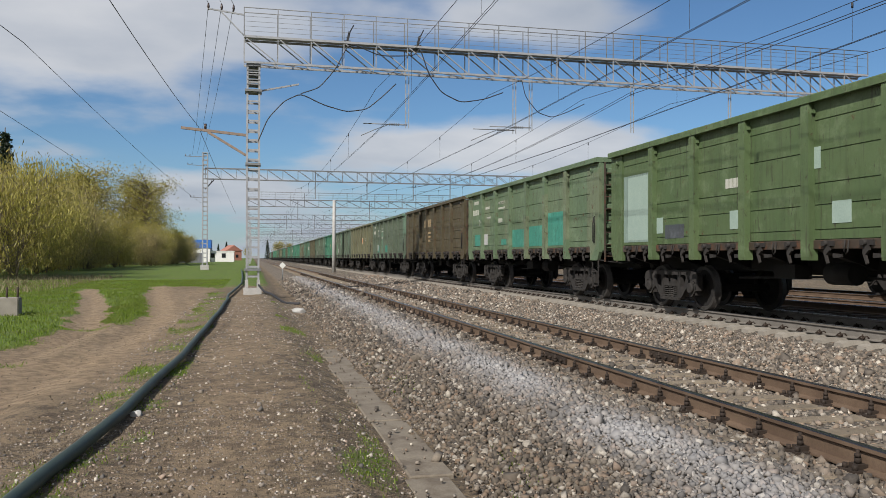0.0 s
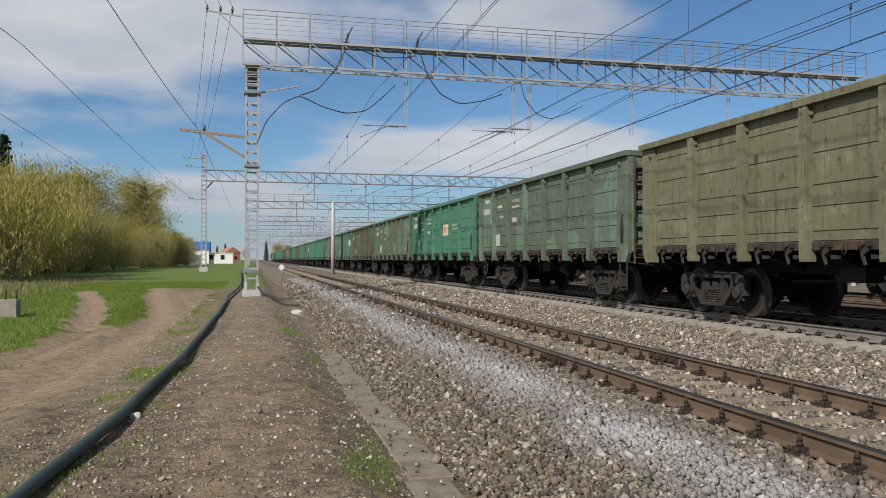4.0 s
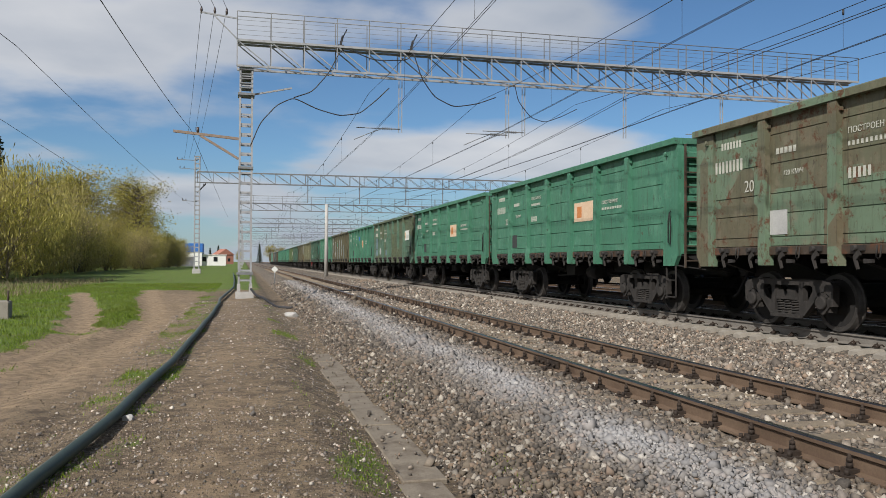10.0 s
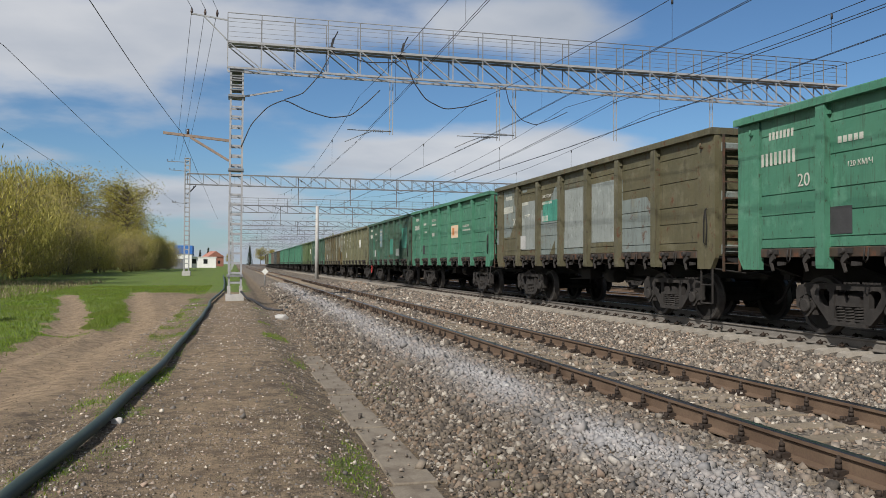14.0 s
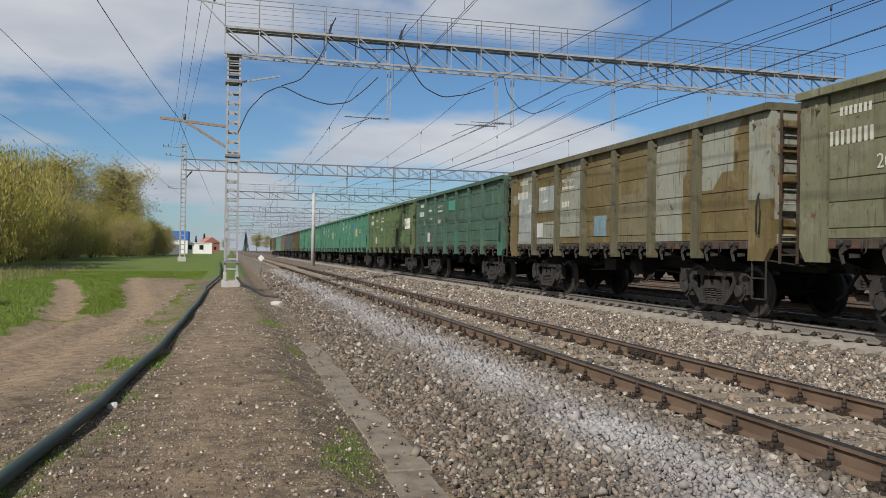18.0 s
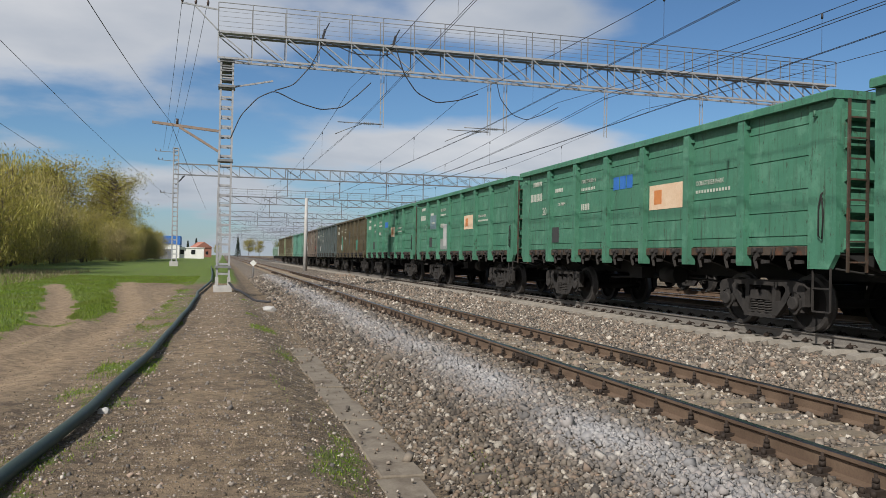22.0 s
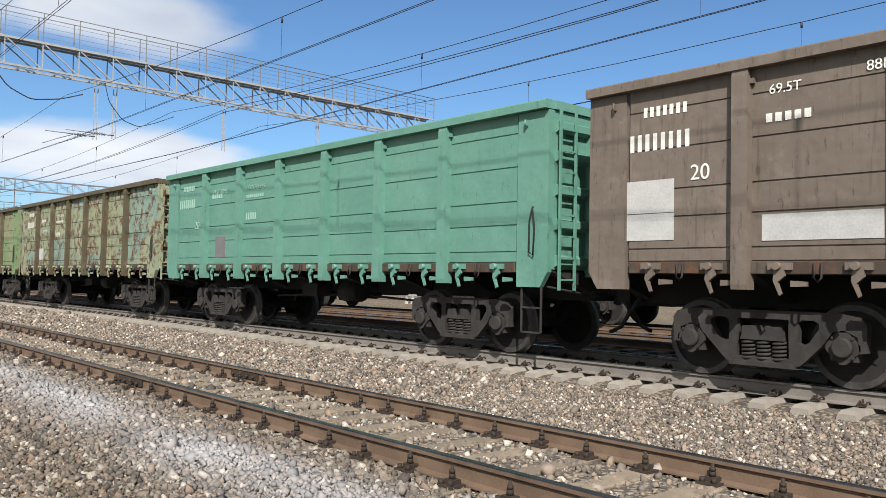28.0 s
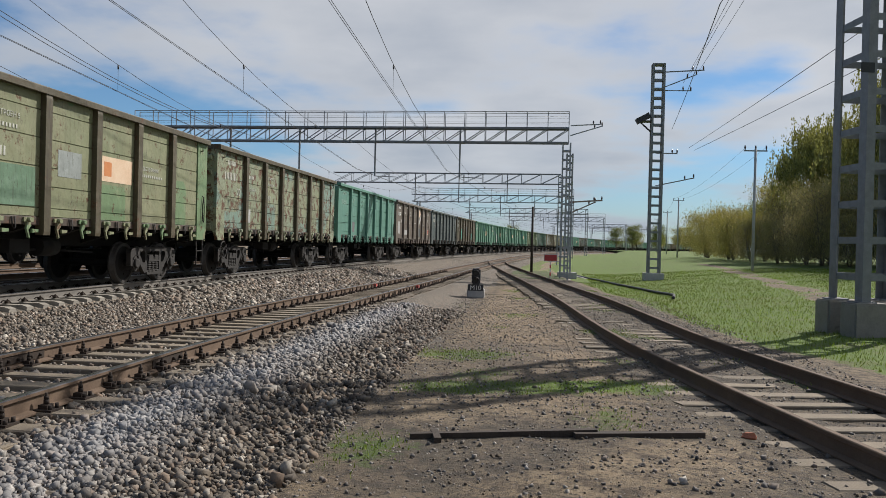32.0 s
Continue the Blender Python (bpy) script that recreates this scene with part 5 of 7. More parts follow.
def mark_wagon(wg, code, key):
    ink = M_faint if key == "mint" else M_white if key == "taupe" else M_cream
    rear = HALF - 0.55
    if "n" in code or code in "TM":
        row_of_bars(wg, "company_mark", rear - 0.3, 3.34, 7, 0.05, 0.13, 0.045, ink, "stencilled company mark as bars")
        row_of_bars(wg, "wagon_number", rear - 0.1, 2.95, 8, 0.055, 0.22, 0.06, ink, "stencilled wagon number as bars")
        row_of_bars(wg, "load_mark", rear - 1.95, 3.05, 5, 0.07, 0.1, 0.04, ink, "small stencilled load figures")
        words(wg, "ПОСТРОЕН 5", rear - 3.62, 3.1, 0.13, ink, "stencilled word for built")
        row_of_bars(wg, "build_mark", rear - 3.64, 2.95, 9, 0.04, 0.07, 0.05, ink, "small stencilled line")
        row_of_bars(wg, "code_mark", rear - 3.65, 2.5, 5, 0.05, 0.16, 0.05, ink, "boxed stencil")
    if "n" in code:
        words(wg, "20", rear - 1.0, 2.42, 0.3, ink, "stencilled figure 20")
        stencil(wg, "black_patch", rear - 1.95, 1.83, 0.5, 0.42, M_black if key == "bright" else M_greyp, "square repainted patch")
        words(wg, "120 КМ/Ч", rear - 2.1, 2.62, 0.12, ink, "stencilled speed limit")
    if "o" in code:
        stencil(wg, "paper_label", -1.75, 2.5, 1.4, 0.52, M_peach, "faded peach label")
        stencil(wg, "label_print", -1.4, 2.5, 0.3, 0.3, M_orange, "orange print on the label").location.x = -0.004
        words(wg, "СОБСТВЕННИК", -2.82, 2.62, 0.12, ink, "stencilled word for owner")
        row_of_bars(wg, "owner_line", -2.85, 2.5, 12, 0.045, 0.06, 0.05, ink, "stencilled owner's lines")
    if "w" in code:
        at = WHITE_AT.get(len(train) + FIRST, -0.9)
        stencil(wg, "paper_label", at, 2.62, 1.35, 0.55, M_white, "white label")
        stencil(wg, "label_print", at + 0.35, 2.62, 0.3, 0.34, M_peach, "faded print on the label").location.x = -0.004
    if "c" in code:
        row_of_bars(wg, "blue_mark", 0.5, 2.95, 3, 0.26, 0.3, 0.06, M_blue, "blue company mark")
    if "g" in code:
        stencil(wg, "grey_patch", 1.7, 2.1, 0.5, 0.9, M_greyp)
    if "p" in code:
        stencil(wg, "pale_patch", 5.2, 2.3, 1.0, 1.5, M_pale, "pale blue-green repainted end bay")
        row_of_bars(wg, "code_mark", 1.5, 2.55, 4, 0.1, 0.18, 0.03, ink, "boxed stencil")
        for y in (4.2, 1.2, -1.6, -3.2):
            stencil(wg, "pale_patch", y, 1.85, 0.42, 0.35, M_pale)
        stencil(wg, "pale_patch", -0.9, 2.75, 0.45, 0.35, M_pale)
    if "b" in code:
        row_of_bars(wg, "large_lettering", 1.6, 2.9, 4, 0.3, 0.38, 0.12, M_tanl, "large faded letters as bars")
        for z in (2.4, 2.2, 2.0):
            row_of_bars(wg, "owner_line", 1.4, z, 9, 0.1, 0.1, 0.04, M_tanl, "faded lettering as bars")
    if code == "T":
        words(wg, "20", rear - 0.95, 2.42, 0.27, M_white, "stencilled figure 20")
        words(wg, "69.5T", rear - 1.95, 3.32, 0.16, M_white, "stencilled load 69.5T")
        words(wg, "88M3", rear - 3.0, 3.4, 0.16, M_white, "stencilled volume 88M3")
        stencil(wg, "white_patch", rear - 0.35, 2.25, 0.75, 0.42, M_greyp, "white repainted patch")
        stencil(wg, "white_patch", rear - 0.35, 1.86, 0.75, 0.34, M_greyp)
        stencil(wg, "white_patch", 3.5, 1.8, 1.3, 0.3, M_greyp)
        stencil(wg, "warning_label", -5.6, 1.95, 0.42, 0.36, M_peach, "small label with a red edge")
        stencil(wg, "label_print", -5.6, 1.95, 0.34, 0.28, M_red, "red square on the label").location.x = -0.004
        stencil(wg, "white_patch", 2.3, 1.95, 0.4, 0.55, M_greyp)
        words(wg, "СРОЧНЫЙ ВОЗВРАТ", 0.68, 2.45, 0.1, M_white, "stencilled words for urgent return")
        stencil(wg, "red_mark", 2.1, 2.85, 0.36, 0.26, M_orange, "small red and white mark")
        bm = bmesh.new()
        x0, x1 = -WID - 0.0375, -WID - 0.03
        prism(bm, [(-1.08, 2.78), (-1.6, 2.3), (-2.46, 2.92), (-2.46, 3.22), (-1.62, 2.64), (-1.25, 3.0)], "x", x0, x1)
        part("pale_mark", bm, M_greyp, wg, "large pale tick-shaped mark")
        bm = bmesh.new()
        prism(bm, [(-1.75, 3.52), (-1.25, 3.16), (-1.65, 2.92), (-2.3, 3.2)], "x", x0, x1)
        part("pale_mark", bm, M_peach, wg, "large peach mark")
        row_of_bars(wg, "large_lettering", -4.6, 3.3, 5, 0.08, 0.2, 0.2, M_cream, "large pale letters as bars")
        row_of_bars(wg, "large_lettering", -2.85, 3.2, 4, 0.09, 0.22, 0.28, M_cream, "large pale letters as bars")
        row_of_bars(wg, "large_lettering", -4.7, 2.8, 4, 0.1, 0.24, 0.2, M_cream, "large pale letters as bars")
        words(wg, "СОБСТВЕННИК", -2.82, 2.4, 0.11, M_cream, "stencilled word for owner")
        for z in (2.24, 2.12, 1.96, 1.84, 1.72):
            row_of_bars(wg, "owner_line", -2.86, z, 13, 0.045, 0.05, 0.05, M_tanl, "stencilled owner's lines")
    if code == "M":
        words(wg, "20", rear - 1.0, 2.3, 0.26, M_faint, "stencilled figure 20")
        stencil(wg, "grey_patch", rear - 1.85 - 0.55, 1.83, 0.5, 0.5, M_greyd, "dark grey repainted square")
        words(wg, "69.5T 88M3", rear - 1.95, 3.1, 0.15, M_faint, "stencilled load and volume")
        stencil(wg, "warning_label", -HALF + 0.3, SILL + 0.12, 0.3, 0.2, M_white, "white label with a red edge")


def bay(wg, k, z0, z1, mat, label="", w=1.5):
    ys = [5.18, 3.5, 1.75, 0.0, -1.75, -3.5, -5.18]
    stencil(wg, "repainted_bay", ys[k], (z0 + z1) / 2, w, z1 - z0, mat, label)


BAYS = {  # wagon: (bay from the rear, bottom, top, paint, width)
    0: ((0, 1.5, 3.1, "pale2", 1.5), (1, 1.55, 1.85, "slate", 0.8)), 1: ((0, 1.6, 2.05, "tealp", 0.9), (2, 1.6, 1.8, "tealp", 0.6), (3, 1.5, 2.1, "tealp", 1.5), (4, 1.5, 2.15, "tealp", 1.5), (5, 1.5, 2.5, "tealp", 1.5)),
    3: ((1, 1.5, 2.0, "tealp", 1.5), (3, 1.5, 1.95, "tealp", 1.5)), 8: ((0, 2.0, 2.9, "bottle", 1.2), (1, 2.4, 2.9, "bottle", 0.5), (2, 2.6, 3.2, "bottle", 1.0)), 9: ((0, 2.3, 3.2, "tealp2", 1.3), (5, 1.6, 2.3, "tealp2", 1.4)),
    13: ((0, 2.0, 2.7, "blueg", 1.2), (0, 1.55, 1.95, "blueg", 1.4), (2, 1.55, 1.9, "blueg", 0.6)), 15: ((1, 1.6, 3.1, "greyb", 1.3), (3, 1.6, 3.2, "greyb", 1.4), (4, 1.7, 3.2, "greyb", 1.4), (2, 2.4, 3.0, "tealp", 1.2)),
    17: ((4, 1.7, 2.6, "tealp", 1.4), (2, 2.2, 3.3, "blueg", 1.3), (6, 2.0, 3.1, "tealp", 1.4), (5, 1.6, 2.0, "greyb", 1.4)), 19: ((0, 1.8, 3.0, "greyb", 1.3), (1, 2.4, 3.1, "greyb", 1.3), (0, 1.5, 1.75, "greyb", 1.4), (3, 1.6, 2.1, "blueg", 0.7)),
    20: ((3, 2.9, 3.3, "tealp", 1.2), (1, 1.55, 1.9, "slate", 0.9)), 24: ((1, 2.4, 3.0, "blueg", 1.4), (2, 1.5, 1.95, "greyb", 1.3)), 26: ((1, 1.6, 2.6, "tealp", 0.9), (3, 2.0, 2.9, "slate", 0.5), (5, 1.6, 2.3, "tealp", 1.0)),
    28: ((4, 1.55, 2.15, "slate", 0.75),), 7: ((1, 1.55, 2.1, "pale2", 1.2), (5, 2.0, 2.9, "tealp2", 1.4)), 31: ((3, 2.2, 2.7, "greyb", 0.8), (2, 1.6, 2.3, "tealp2", 1.3)), 10: ((3, 2.3, 2.9, "pale2", 1.2), (6, 1.6, 2.4, "tealp2", 1.2)),
}
M_pale = surface("pale_green_patch", (0.27, 0.36, 0.31), (0.33, 0.42, 0.36), 0.7, 0, 4, 40, 0)
M_tanl = surface("tan_letters", (0.3, 0.22, 0.12), (0.36, 0.27, 0.16), 0.7, 0, 4, 40, 0)
M_faint = surface("faint_stencil", (0.24, 0.4, 0.33), (0.3, 0.45, 0.37), 0.7, 0, 8, 40, 0)
M_greyd = surface("dark_grey_patch", (0.12, 0.12, 0.12), (0.16, 0.16, 0.16), 0.7, 0, 4, 40, 0)
M_bay = {"bottle": wagon_paint("bottle_green_bay_paint", (0.025, 0.12, 0.085), (0.04, 0.15, 0.105), 0.15), "pale2": wagon_paint("pale_bay_paint", (0.25, 0.34, 0.29), (0.29, 0.38, 0.33), 0.12), "slate": wagon_paint("slate_bay_paint", (0.06, 0.07, 0.08), (0.09, 0.1, 0.11), 0.1),
         "tealp": wagon_paint("teal_bay_paint", (0.05, 0.27, 0.2), (0.07, 0.31, 0.23), 0.12), "tealp2": wagon_paint("soft_green_bay_paint", (0.12, 0.22, 0.13), (0.15, 0.25, 0.16), 0.15),
         "greyb": wagon_paint("grey_bay_paint", (0.27, 0.3, 0.28), (0.33, 0.36, 0.34), 0.12), "blueg": wagon_paint("blue_grey_bay_paint", (0.16, 0.25, 0.28), (0.2, 0.29, 0.32), 0.12)}
LAST, FIRST = 31, -6
train = []
for i in range(FIRST, LAST + 1):
    key, text, code = LOOKS.get(i, (SPARE[i % 8], "weathered gondola wagon far ahead in the train", "n"))
    trim = paints[key] if key in ("mint", "taupe", "scabby", "lime") else paints["dirtband"]
    wg = gondola(text, paints[key], trim, paints["dirtband"],
                 post_paint=paints["postolive"] if key in ("patchy", "panes", "mustard", "olive") else paints["brown"] if key in ("scabby", "lime") else None, wheel={17: M_red, 30: M_bogie, 5: M_bogie}.get(i))
    for k, z0, z1, pk, w in BAYS.get(i, ()):
        bay(wg, k, z0, z1, M_bay[pk], "", w)
    mark_wagon(wg, code, key)
    train.append((i, wg))

# ---------------------------------------------------------------- hopper wagons standing on the far track
def hopper_mesh():
    bm = bmesh.new()
    prism(bm, [(-1.45, 1.3), (1.45, 1.3), (1.55, 3.4), (1.2, 4.05), (0.6, 4.3), (-0.6, 4.3), (-1.2, 4.05), (-1.55, 3.4)], "y", -4.6, 4.6)
    return bm_mesh("hopper_body", bm, M_steel)


def hopper_end_meshes():
    """Sloping end hood, end platform and one of its struts, on the +Y end."""
    hood, deck, strut = bmesh.new(), bmesh.new(), bmesh.new()
    prism(hood, [(4.6, 2.5), (5.3, 2.5), (5.8, 2.9), (5.8, 3.95), (5.6, 4.1), (4.6, 4.1)], "x", -1.4, 1.4)
    box(deck, -1.45, 1.45, 5.5, 6.5, 1.05, 1.3)
    beam(strut, (0, 6.3, 1.2), (0, 5.6, 3.9), 0.1)
    return bm_mesh("end_hood", hood, M_steel), bm_mesh("end_platform", deck, M_steel), bm_mesh("strut", strut, M_steel)


def hopper_ribs_mesh():
    bm = bmesh.new()
    for y in np.arange(-4.2, 4.3, 1.05):
        for s in (-1, 1):
            beam(bm, (s * 1.49, y, 1.3), (s * 1.6, y, 3.4), 0.09, 0.1)
    return bm_mesh("side_ribs", bm, M_steel)


def hopper_frame_mesh():
    bm = bmesh.new()
    box(bm, -0.3, 0.3, -6.5, 6.5, 0.85, 1.15)
    for y in (-2.6, 0.0, 2.6):
        prism(bm, [(-1.0, 1.3), (1.0, 1.3), (0.35, 0.55), (-0.35, 0.55)], "y", y - 0.6, y + 0.6)
    return bm_mesh("underframe", bm, M_under)


HOP, HOPF, HOPR = hopper_mesh(), hopper_frame_mesh(), hopper_ribs_mesh()
HOP_HOOD, HOP_DECK, HOP_STRUT = hopper_end_meshes()
HOP_COL = {"light": wagon_paint("light_grey_hopper_paint", (0.42, 0.43, 0.42), (0.5, 0.5, 0.48), 0.15), "green": wagon_paint("green_hopper_paint", (0.06, 0.2, 0.13), (0.08, 0.24, 0.16), 0.1),
           "sage": wagon_paint("sage_hopper_paint", (0.17, 0.27, 0.2), (0.2, 0.3, 0.23), 0.2), "red": wagon_paint("dark_red_hopper_paint", (0.2, 0.045, 0.035), (0.24, 0.06, 0.05), 0.2),
           "rust": wagon_paint("rusty_hopper_paint", (0.33, 0.3, 0.25), (0.38, 0.33, 0.27), 0.45)}
HOP_ROW = ["light", "sage", "rust", "sage", "light", "sage", "rust", "sage", "green", "sage", "red", "sage", "sage", "green", "green", "sage", "light", "sage", "sage", "light", "sage", "light", "sage", "sage"]
for k, key in enumerate(HOP_ROW):
    y = -34 + k * 14.7
    bx, by, a = bend(D_X, y)
    hw = thing("hopper_wagon", {"light": "pale grey hopper wagon standing on the far track", "green": "green hopper wagon standing on the far track", "sage": "sage green hopper wagon standing on the far track",
                                "red": "dark red hopper wagon standing on the far track", "rust": "rust-stained pale hopper wagon standing on the far track"}[key], "freight wagon", pose(bx, by, B_Z, 0, 0, math.degrees(a)), "standing hopper wagons")
    dyed(part("hopper_body", HOP, None, hw), HOP_COL[key])
    part("underframe", HOPF, None, hw)
    for turn in (Matrix(), HALF_TURN):
        dyed(part("end_hood", HOP_HOOD, None, hw, at=turn), HOP_COL[key])
        dyed(part("end_platform", HOP_DECK, None, hw, at=turn), HOP_COL[key])
        for x in (-1.3, 1.3):
            dyed(part("strut", HOP_STRUT, None, hw, at=turn @ Matrix.Translation((x, 0, 0))), HOP_COL[key])
    tagged(dyed(part("side_ribs", HOPR, None, hw), HOP_COL[key]), kind="stuff")
    add_bogies(hw, 9.2, False)


# ---------------------------------------------------------------- lattice masts and portals
def batten_column(bm, x, y, z0, z1, w, d, step, chord=0.075, mi=0):
    """Four corner angles tied by battens."""
    for sx in (-1, 1):
        for sy in (-1, 1):
            beam(bm, (x + sx * w / 2, y + sy * d / 2, z0), (x + sx * w / 2, y + sy * d / 2, z1), chord, mi=mi)
    z = z0 + step * 0.6
    while z < z1:
        for s in (-1, 1):
            beam(bm, (x - w / 2, y + s * d / 2, z), (x + w / 2, y + s * d / 2, z), 0.02, chord, mi)
            beam(bm, (x + s * w / 2, y - d / 2, z), (x + s * w / 2, y + d / 2, z), 0.02, chord, mi)
        z += step


def truss_parts(th, x0, x1, y, zb, zt, d, bay, mat, rail_h=0.0, single=False, plank=True):
    """A box truss across the tracks: chords, webs, and a railed walkway where there is one."""
    for z in (zb, zt):
        for s in (-1, 1):
            bm = bmesh.new()
            beam(bm, (x0, y + s * d / 2, z), (x1, y + s * d / 2, z), 0.085)
            part("chord", bm, mat, th)
    n = max(2, round((x1 - x0) / bay))
    bars = []
    for i in range(n):
        a, b = x0 + (x1 - x0) * i / n, x0 + (x1 - x0) * (i + 1) / n
        for s in (-1, 1):
            bars += [((a, y + s * d / 2, zt), (b, y + s * d / 2, zb), 0.045), ((a, y + s * d / 2, zb), (a, y + s * d / 2, zt), 0.04)]
        bars += [((a, y - d / 2, zb), (b, y + d / 2, zb), 0.035)]
    if single:
        for p, q, w in bars:
            bm = bmesh.new()
            beam(bm, p, q, w)
            part("web_bar", bm, mat, th)
    else:
        bm = bmesh.new()
        for p, q, w in bars:
            beam(bm, p, q, w)
        tagged(part("web_lattice", bm, mat, th), kind="stuff")
    if rail_h and plank:
        bm = bmesh.new()
        box(bm, x0, x1, y - d / 2 + 0.05, y + d / 2 - 0.05, zt + 0.05, zt + 0.08)
        part("walkway", bm, mat, th, "grated walkway")
    if rail_h:
        bm = bmesh.new()
        for s in (-1, 1):
            tube(bm, [(x0, y + s * d / 2, zt + rail_h), (x1, y + s * d / 2, zt + rail_h)], 0.022, 5)
            for k in (0.36, 0.7):
                tube(bm, [(x0, y + s * d / 2, zt + rail_h * k), (x1, y + s * d / 2, zt + rail_h * k)], 0.008, 4)
            for i in range(n + 1):
                a = x0 + (x1 - x0) * i / n
                beam(bm, (a, y + s * d / 2, zt), (a, y + s * d / 2, zt + rail_h), 0.035)
        part("handrail", bm, M_galvd, th)


def hanger(th, x, y, zt, zb, arm):
    """A vertical drop post with an insulated registration arm at its foot."""
    bm = bmesh.new()
    for s in (-1, 1):
        beam(bm, (x + s * 0.07, y, zt), (x + s * 0.07, y, zb), 0.035)
    for k in range(6):
        z = zb + 0.2 + (zt - zb) * k / 6
        beam(bm, (x - 0.07, y, z), (x + 0.07, y, z + 0.12), 0.02)
    ho = part("drop_post", bm, M_galv, th)
    if arm:
        bm = bmesh.new()
        tube(bm, [(x, y, zb + 0.15), (x + arm * 0.35, y, zb + 0.15)], 0.03, 6)
        for k in range(5):
            tube(bm, [(x + arm * (0.38 + 0.1 * k), y, zb + 0.15), (x + arm * (0.42 + 0.1 * k), y, zb + 0.15)], 0.06, 8)
        tube(bm, [(x + arm * 0.35, y, zb + 0.15), (x + arm * 2.0, y, zb + 0.15)], 0.022, 5)
        tube(bm, [(x + arm * 0.9, y, zb + 0.12), (x + arm * 1.5, y, zb - 0.12), (x + arm * 2.1, y, zb - 0.4)], 0.018, 5)
        part("registration_arm", bm, M_galvd, ho)


def portal_north():
    """The nearest portal to the north, with its walkway, cable loops and lattice leg."""
    y, zb, zt, xr = 36.0, 9.72, 10.82, 31.0
    th = thing("catenary_portal", "galvanised lattice portal carrying the overhead line, with a railed walkway", "portal", group="catenary portals")
    truss_parts(th, -0.4, xr, y, zb, zt, 0.75, 1.42, M_galv, 1.25, True)
    for lx in (0.0, xr - 1.0):
        bm = bmesh.new()
        batten_column(bm, lx, y, 0.25, zb - 0.1, 0.5, 0.55, 0.42, 0.08)
        leg = part("leg", bm, M_galv, th, "lattice steel leg")
        bm = bmesh.new()
        box(bm, lx - 0.38, lx + 0.38, y - 0.42, y + 0.42, -0.4, 0.0)
        for sx in (-1, 1):
            for sy in (-1, 1):
                box(bm, lx + sx * 0.25 - 0.07, lx + sx * 0.25 + 0.07, y + sy * 0.27 - 0.07, y + sy * 0.27 + 0.07, 0.0, 0.35)
        part("footing", bm, M_conc, leg, "concrete footing")
        for half, z0, z1 in ((0.35, zb - 1.25, zb - 1.15), (0.3, zb - 0.15, zb - 0.05), (0.32, 5.3, 5.4), (0.34, 0.75, 0.85), *[(0.28, zb - 0.35 - k * 0.2, zb - 0.3 - k * 0.2) for k in range(4)]):
            bm = bmesh.new()
            box(bm, lx - half, lx + half, y - half - 0.05, y + half + 0.05, z0, z1)
            part("collar", bm, M_galvd, leg)
    for hx, hz, arm in ((6.8, 7.2, -1), (11.9, 7.15, -1), (12.7, 7.3, -1), (17.9, 7.4, 0), (23.2, 7.6, -1), (27.5, 7.6, -1)):
        hanger(th, hx, y, zb + 0.1, hz, arm)
    # long insulator bracket and the arm with three pins, on the field side
    bm = bmesh.new()
    beam(bm, (-0.3, y, 6.62), (-3.0, y, 6.85), 0.11)
    beam(bm, (-0.3, y, 5.75), (-1.9, y, 6.7), 0.1)
    br = part("feeder_bracket", bm, M_rustbeam, th, "rusty feeder bracket")
    bm = bmesh.new()
    tube(bm, [(-2.0, y, 6.8), (-2.0, y, 7.05)], 0.06, 8)
    part("insulator", bm, M_insul, br)
    bm = bmesh.new()
    beam(bm, (-0.4, y, 11.85), (-1.95, y, 12.02), 0.06)
    beam(bm, (-0.4, y, 10.95), (-1.4, y, 11.95), 0.05)
    ar = part("feeder_arm", bm, M_galv, th)
    for k in (-1.9, -1.35, -0.85):
        bm = bmesh.new()
        tube(bm, [(k, y, 11.95), (k, y, 12.1), (k, y, 12.25)], [0.02, 0.06, 0.03], 8)
        part("insulator", bm, M_insul, ar)
    bm = bmesh.new()
    beam(bm, (0.2, y, 8.55), (1.95, y, 8.95), 0.07)
    part("cable_arm", bm, M_galv, th)
    # isolator horns over the truss
    for hx in (4.05, 7.25):
        bm = bmesh.new()
        beam(bm, (hx, y, zt + 0.1), (hx + 0.12, y, zt + 0.6), 0.1)
        beam(bm, (hx, y, zt + 0.3), (hx + 0.3, y, zt + 0.9), 0.05)
        box(bm, hx - 0.15, hx + 0.15, y - 0.2, y + 0.2, zt, zt + 0.15)
        part("isolator", bm, M_wire, th, "dark switch with slanting horn")
    # cable loops
    def loop(pts, r=0.025):
        out = []
        for (a, b) in zip(pts, pts[1:]):
            a, b = Vector(a), Vector(b)
            for k in range(6):
                t = k / 6
                p = a.lerp(b, t)
                out.append(p)
        out.append(Vector(pts[-1]))
        sm = [out[0]] + [(out[i - 1] + out[i] * 2 + out[i + 1]) / 4 for i in range(1, len(out) - 1)] + [out[-1]]
        sm = [sm[0]] + [(sm[i - 1] + sm[i] * 2 + sm[i + 1]) / 4 for i in range(1, len(sm) - 1)] + [sm[-1]]
        bm = bmesh.new()
        tube(bm, sm, r, 6)
        part("cable", bm, M_wire, th, "black cable loop")
    yy = y - 0.45
    loop([(0.2, yy, 6.3), (0.6, yy, 7.3), (1.3, yy, 8.1), (2.0, yy, 8.45), (3.0, yy, 8.0), (4.0, yy, 7.75), (4.9, yy, 7.9), (5.6, yy, 8.5), (6.2, yy, 9.1)])
